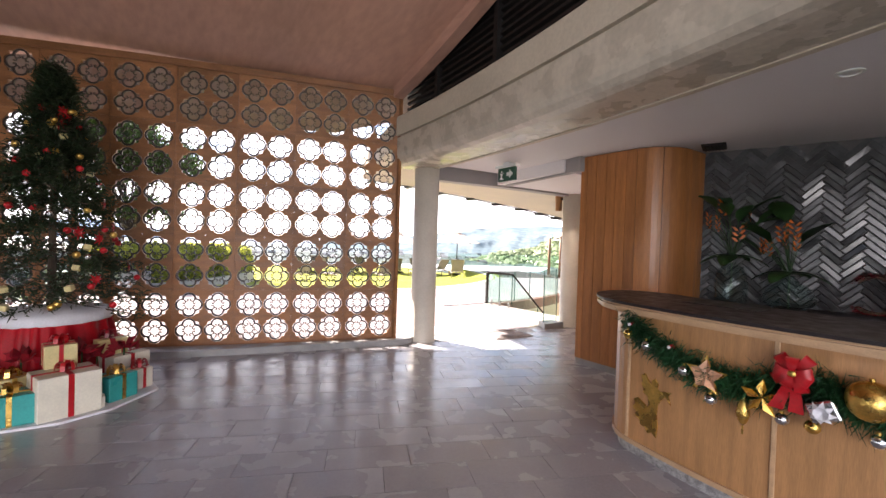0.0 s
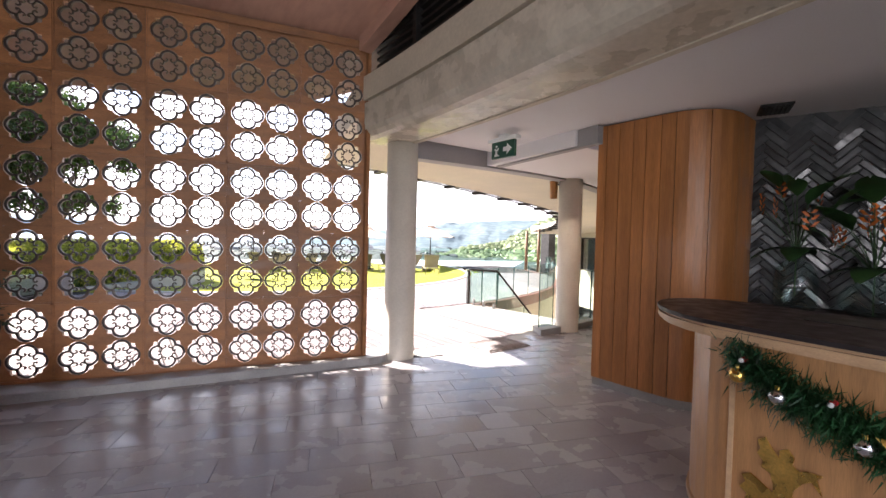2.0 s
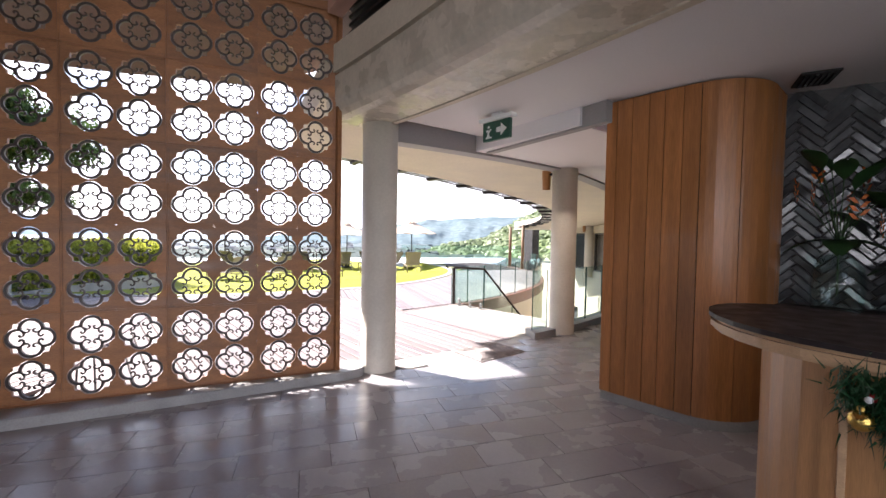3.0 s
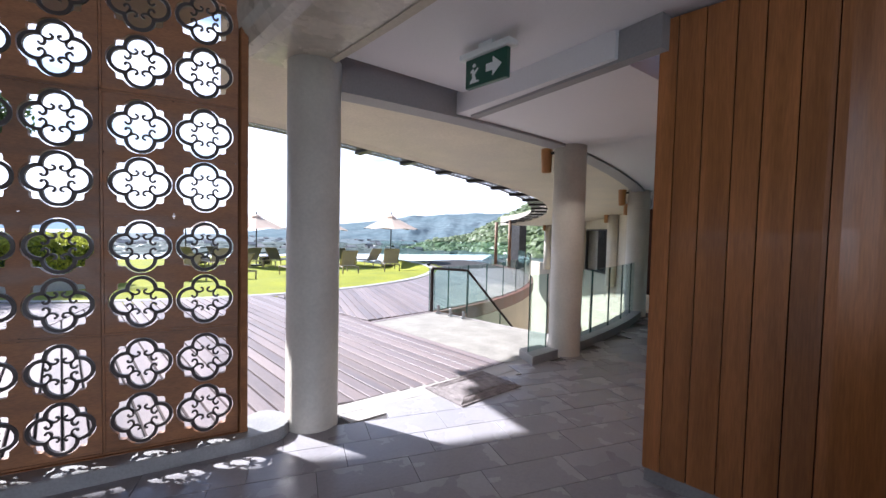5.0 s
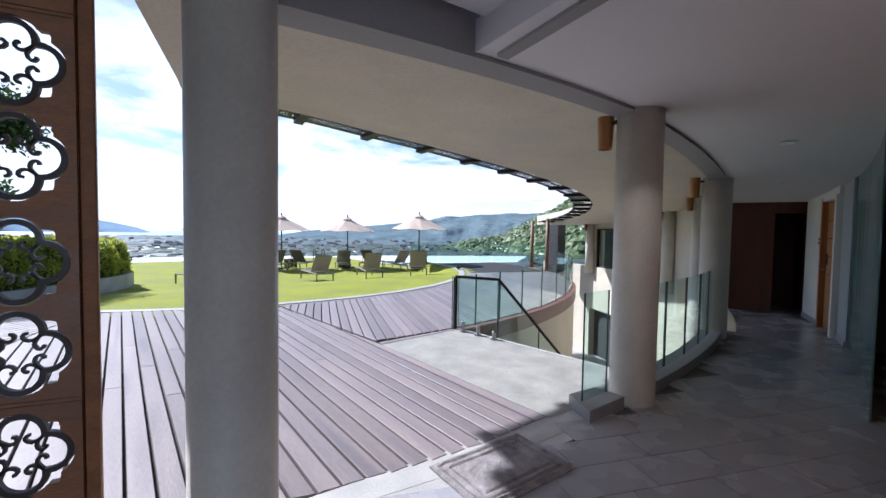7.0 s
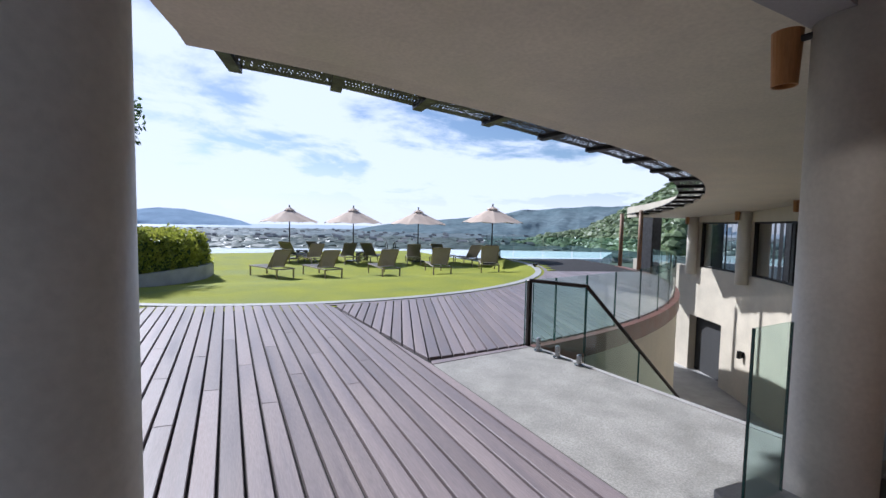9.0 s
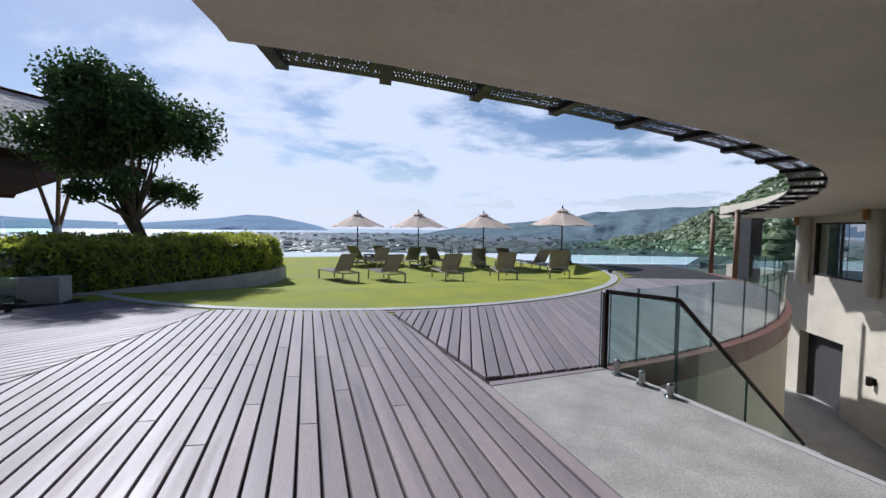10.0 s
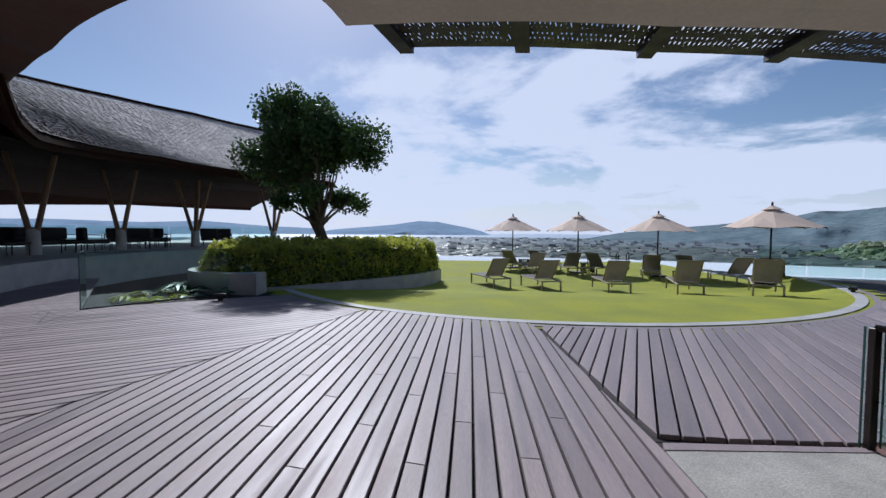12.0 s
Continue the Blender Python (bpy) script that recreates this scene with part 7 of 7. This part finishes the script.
ang_m = facing(1.61, 0.44, 0.004)
bm = B()
lo_ = [bm.verts.new((x, y, 0)) for x, y in ANGEL]
hi_ = [bm.verts.new((x, y, 0.006)) for x, y in ANGEL]
bm.faces.new(hi_)
for k in range(len(ANGEL)):
    bm.faces.new((lo_[k], lo_[(k + 1) % len(ANGEL)], hi_[(k + 1) % len(ANGEL)], hi_[k]))
bmesh.ops.recalc_face_normals(bm, faces=bm.faces[:])
bmesh.ops.triangulate(bm, faces=bm.faces[:])
bmesh.ops.scale(bm, vec=(1.25, 1.25, 1), verts=bm.verts[:])
bmesh.ops.transform(bm, matrix=ang_m, verts=bm.verts[:])
tagged(part("gold_figure", bm, M_GOLD), "flat gold glitter winged figure on the desk front", "ornament")

# wreath against the herringbone wall
wr_ = thing("wreath", "dark wreath with red and gold leaves on the back counter", "wreath", pose(6.66, 0.83, 1.2, 0, 0, -10))
bm = B()
tube(bm, [(0, 0.2 * math.cos(f), 0.2 * math.sin(f)) for f in [i * 2 * math.pi / 20 for i in range(21)]], 0.035, 6)
part("ring", bm, M_BARK, wr_)
bm = B()
rng = random.Random(4)
for k in range(260):
    f = rng.uniform(0, 6.28)
    blades(bm, Vector((-0.02, 0.2 * math.cos(f), 0.2 * math.sin(f))), Vector((-0.6, math.cos(f) * 0.5, math.sin(f) * 0.5)), 3, 0.06, rng, 0.006)
part("leaves", bm, M_DARKRED, wr_)

# ---- pieces of floor and deck ----


def strips(root, mat, bearing, pitch, gap, z0, z1, inside, x0, y0, reach, wide, name, cut=0.0):
    """Boards along a bearing, each cut to where inside() holds at its two edges."""
    a = radians(bearing)
    d, s = Vector((math.sin(a), math.cos(a))), Vector((math.cos(a), -math.sin(a)))
    o = Vector((x0, y0))
    made = 0
    for k in range(int(-wide / pitch), int(wide / pitch) + 1):
        ends = []
        for e in (k * pitch + gap / 2, (k + 1) * pitch - gap / 2):
            lo, hi, t = None, None, -reach
            while t < reach:
                p = o + s * e + d * t
                if inside(p.x, p.y):
                    lo = t if lo is None else lo
                    hi = t
                elif lo is not None:
                    break
                t += 0.02
            ends.append((e, lo, hi))
        (e0, a0, b0), (e1, a1, b1) = ends
        if a0 is None or a1 is None or b0 - a0 < 0.1 or b1 - a1 < 0.1:
            continue
        # long boards butt end to end
        joints = [0.0]
        L_ = max(b0 - a0, b1 - a1)
        if cut and L_ > cut * 1.3:
            joints.append((0.3 + 0.4 * ((k * 0.618) % 1.0)))
        joints.append(1.0)
        for u0, u1 in zip(joints, joints[1:]):
            bm = B()
            q = [o + s * e0 + d * (a0 + (b0 - a0) * u0 + 0.002), o + s * e1 + d * (a1 + (b1 - a1) * u0 + 0.002), o + s * e1 + d * (a1 + (b1 - a1) * u1 - 0.002), o + s * e0 + d * (a0 + (b0 - a0) * u1 - 0.002)]
            mid = (q[0] + q[2]) / 2
            ml = Matrix.Translation((mid.x, mid.y, 0)) @ Matrix.Rotation(-a, 4, "Z")
            inv = ml.inverted()
            pts = [inv @ Vector((p.x, p.y, 0)) for p in q]
            prism(bm, [(p.x, p.y) for p in pts], z0, z1)
            top = [e for e in bm.edges if e.verts[0].co.z > z1 - 1e-5 and e.verts[1].co.z > z1 - 1e-5]
            bmesh.ops.bevel(bm, geom=top, offset=0.004, segments=1, affect="EDGES")
            part(name, bm, mat, root, m=ml)
            made += 1
    return made


def side(p, q, x, y):
    return (q[0] - p[0]) * (y - p[1]) - (q[1] - p[1]) * (x - p[0])


HL0, HL1 = (1.67, 8.22), (3.14, 12.68)


def rr(x, y):
    return math.hypot(x - CX, y - CY)


def in_mid(x, y):
    right = 6.48 if y < 8.25 else 6.46 - 0.32 * (y - 8.25) / 3.94
    return side(HL0, HL1, x, y) < 0 and x < right and rr(x, y) < 15.13 and y > 5.5 and y < 12.19 + (6.13 - x) * 0.232


def in_right(x, y):
    hip = 6.50 - 0.32 * (y - 8.25) / 3.94
    return x > hip + 0.01 and y > 8.34 and 8.70 < rr(x, y) < 12.14


def in_left(x, y):
    before_glass = side((-1.88, 12.37), (-0.28, 14.5), x, y) < 0
    beside_glass = side((-1.86, 12.35), (-3.85, 14.62), x, y) > 0
    outer = 14.37 if x < -3.6 else 15.1
    return side(HL0, HL1, x, y) > 0.06 and 8.70 < rr(x, y) < outer and (before_glass or beside_glass) and x > -7


deck = thing("deck", "weathered purple brown hardwood deck boards", "deck", kind="structure")
strips(deck, M_DECK, 0.0, 0.147, 0.020, -0.035, 0.0, in_mid, 4.0, 9.15, 6.5, 4.5, "plank", 5.2)
strips(deck, M_DECK, 21.6, 0.147, 0.020, -0.035, 0.0, in_right, 8.0, 9.8, 7.0, 9.0, "plank", 5.2)
strips(deck, M_DECK, 54.0, 0.147, 0.020, -0.035, 0.0, in_left, -1.2, 11.2, 8.5, 7.5, "plank", 5.2)
bm = B()
prism(bm, [(6.362, 5.51), (6.485, 5.51), (6.448, 8.24), (6.362, 9.28)], -0.035, 0.0)
part("border_board", bm, M_DECK, deck)
bm = B()
prism(bm, [(6.46, 8.23), (7.88, 8.30), (7.88, 8.36), (6.49, 8.325)], -0.035, 0.002)
part("border_board", bm, M_DECK, deck)
bm = B()
ring(bm, 8.69, 8.80, -8, 70, -0.035, 0.001, 1.5)
part("border_board", bm, M_DECK, deck)

floor_ob = bpy.data.objects["floor"]
TA = radians(113)
td, tn = Vector((math.sin(TA), math.cos(TA))), Vector((-math.cos(TA), math.sin(TA)))
bm = B()
box(bm, -0.2985, -0.1485, -0.02, 0.2985, 0.1485, 0.0, 0.0015)
ft = meshof("floor_tile", bm, M_FLOORTILE)
verts, faces, made = [], [], 0
spots = []
for j in range(-40, 60):
    for i in range(-30, 40):
        c = Vector((2.5, 3.0)) + td * (0.6 * i + (0.2 * j) % 0.6) + tn * (0.3 * j)
        r = rr(c.x, c.y)
        if r < 15.42 or r > 24 or not -4.5 < c.x < 14 or c.y < -5.5:
            continue
        spots.append(c)
spots.sort(key=lambda c: (c - Vector((2.6, 3.0))).length)
for c in spots:
    m = pose(c.x, c.y, 0.0, 0, 0, 90 - 113)
    if made < 300:
        piece("floor_tile", ft, floor_ob, m)
        made += 1
    else:
        n = len(verts)
        for sx_, sy_ in ((-1, -1), (1, -1), (1, 1), (-1, 1)):
            p = c + td * 0.2985 * sx_ + tn * 0.1485 * sy_
            verts.append((p.x, p.y, 0.0))
        for sx_, sy_ in ((-1, -1), (1, -1), (1, 1), (-1, 1)):
            p = c + td * 0.2985 * sx_ + tn * 0.1485 * sy_
            verts.append((p.x, p.y, -0.02))
        faces += [(n, n + 1, n + 2, n + 3)] + [(n + k, n + 4 + k, n + 4 + (k + 1) % 4, n + (k + 1) % 4) for k in range(4)]
me = bpy.data.meshes.new("floor_tiles")
me.from_pydata(verts, [], faces)
me.materials.append(M_FLOORTILE)
ob = new("floor_tiles", me)
ob.parent = floor_ob
ob["kind"] = "stuff"
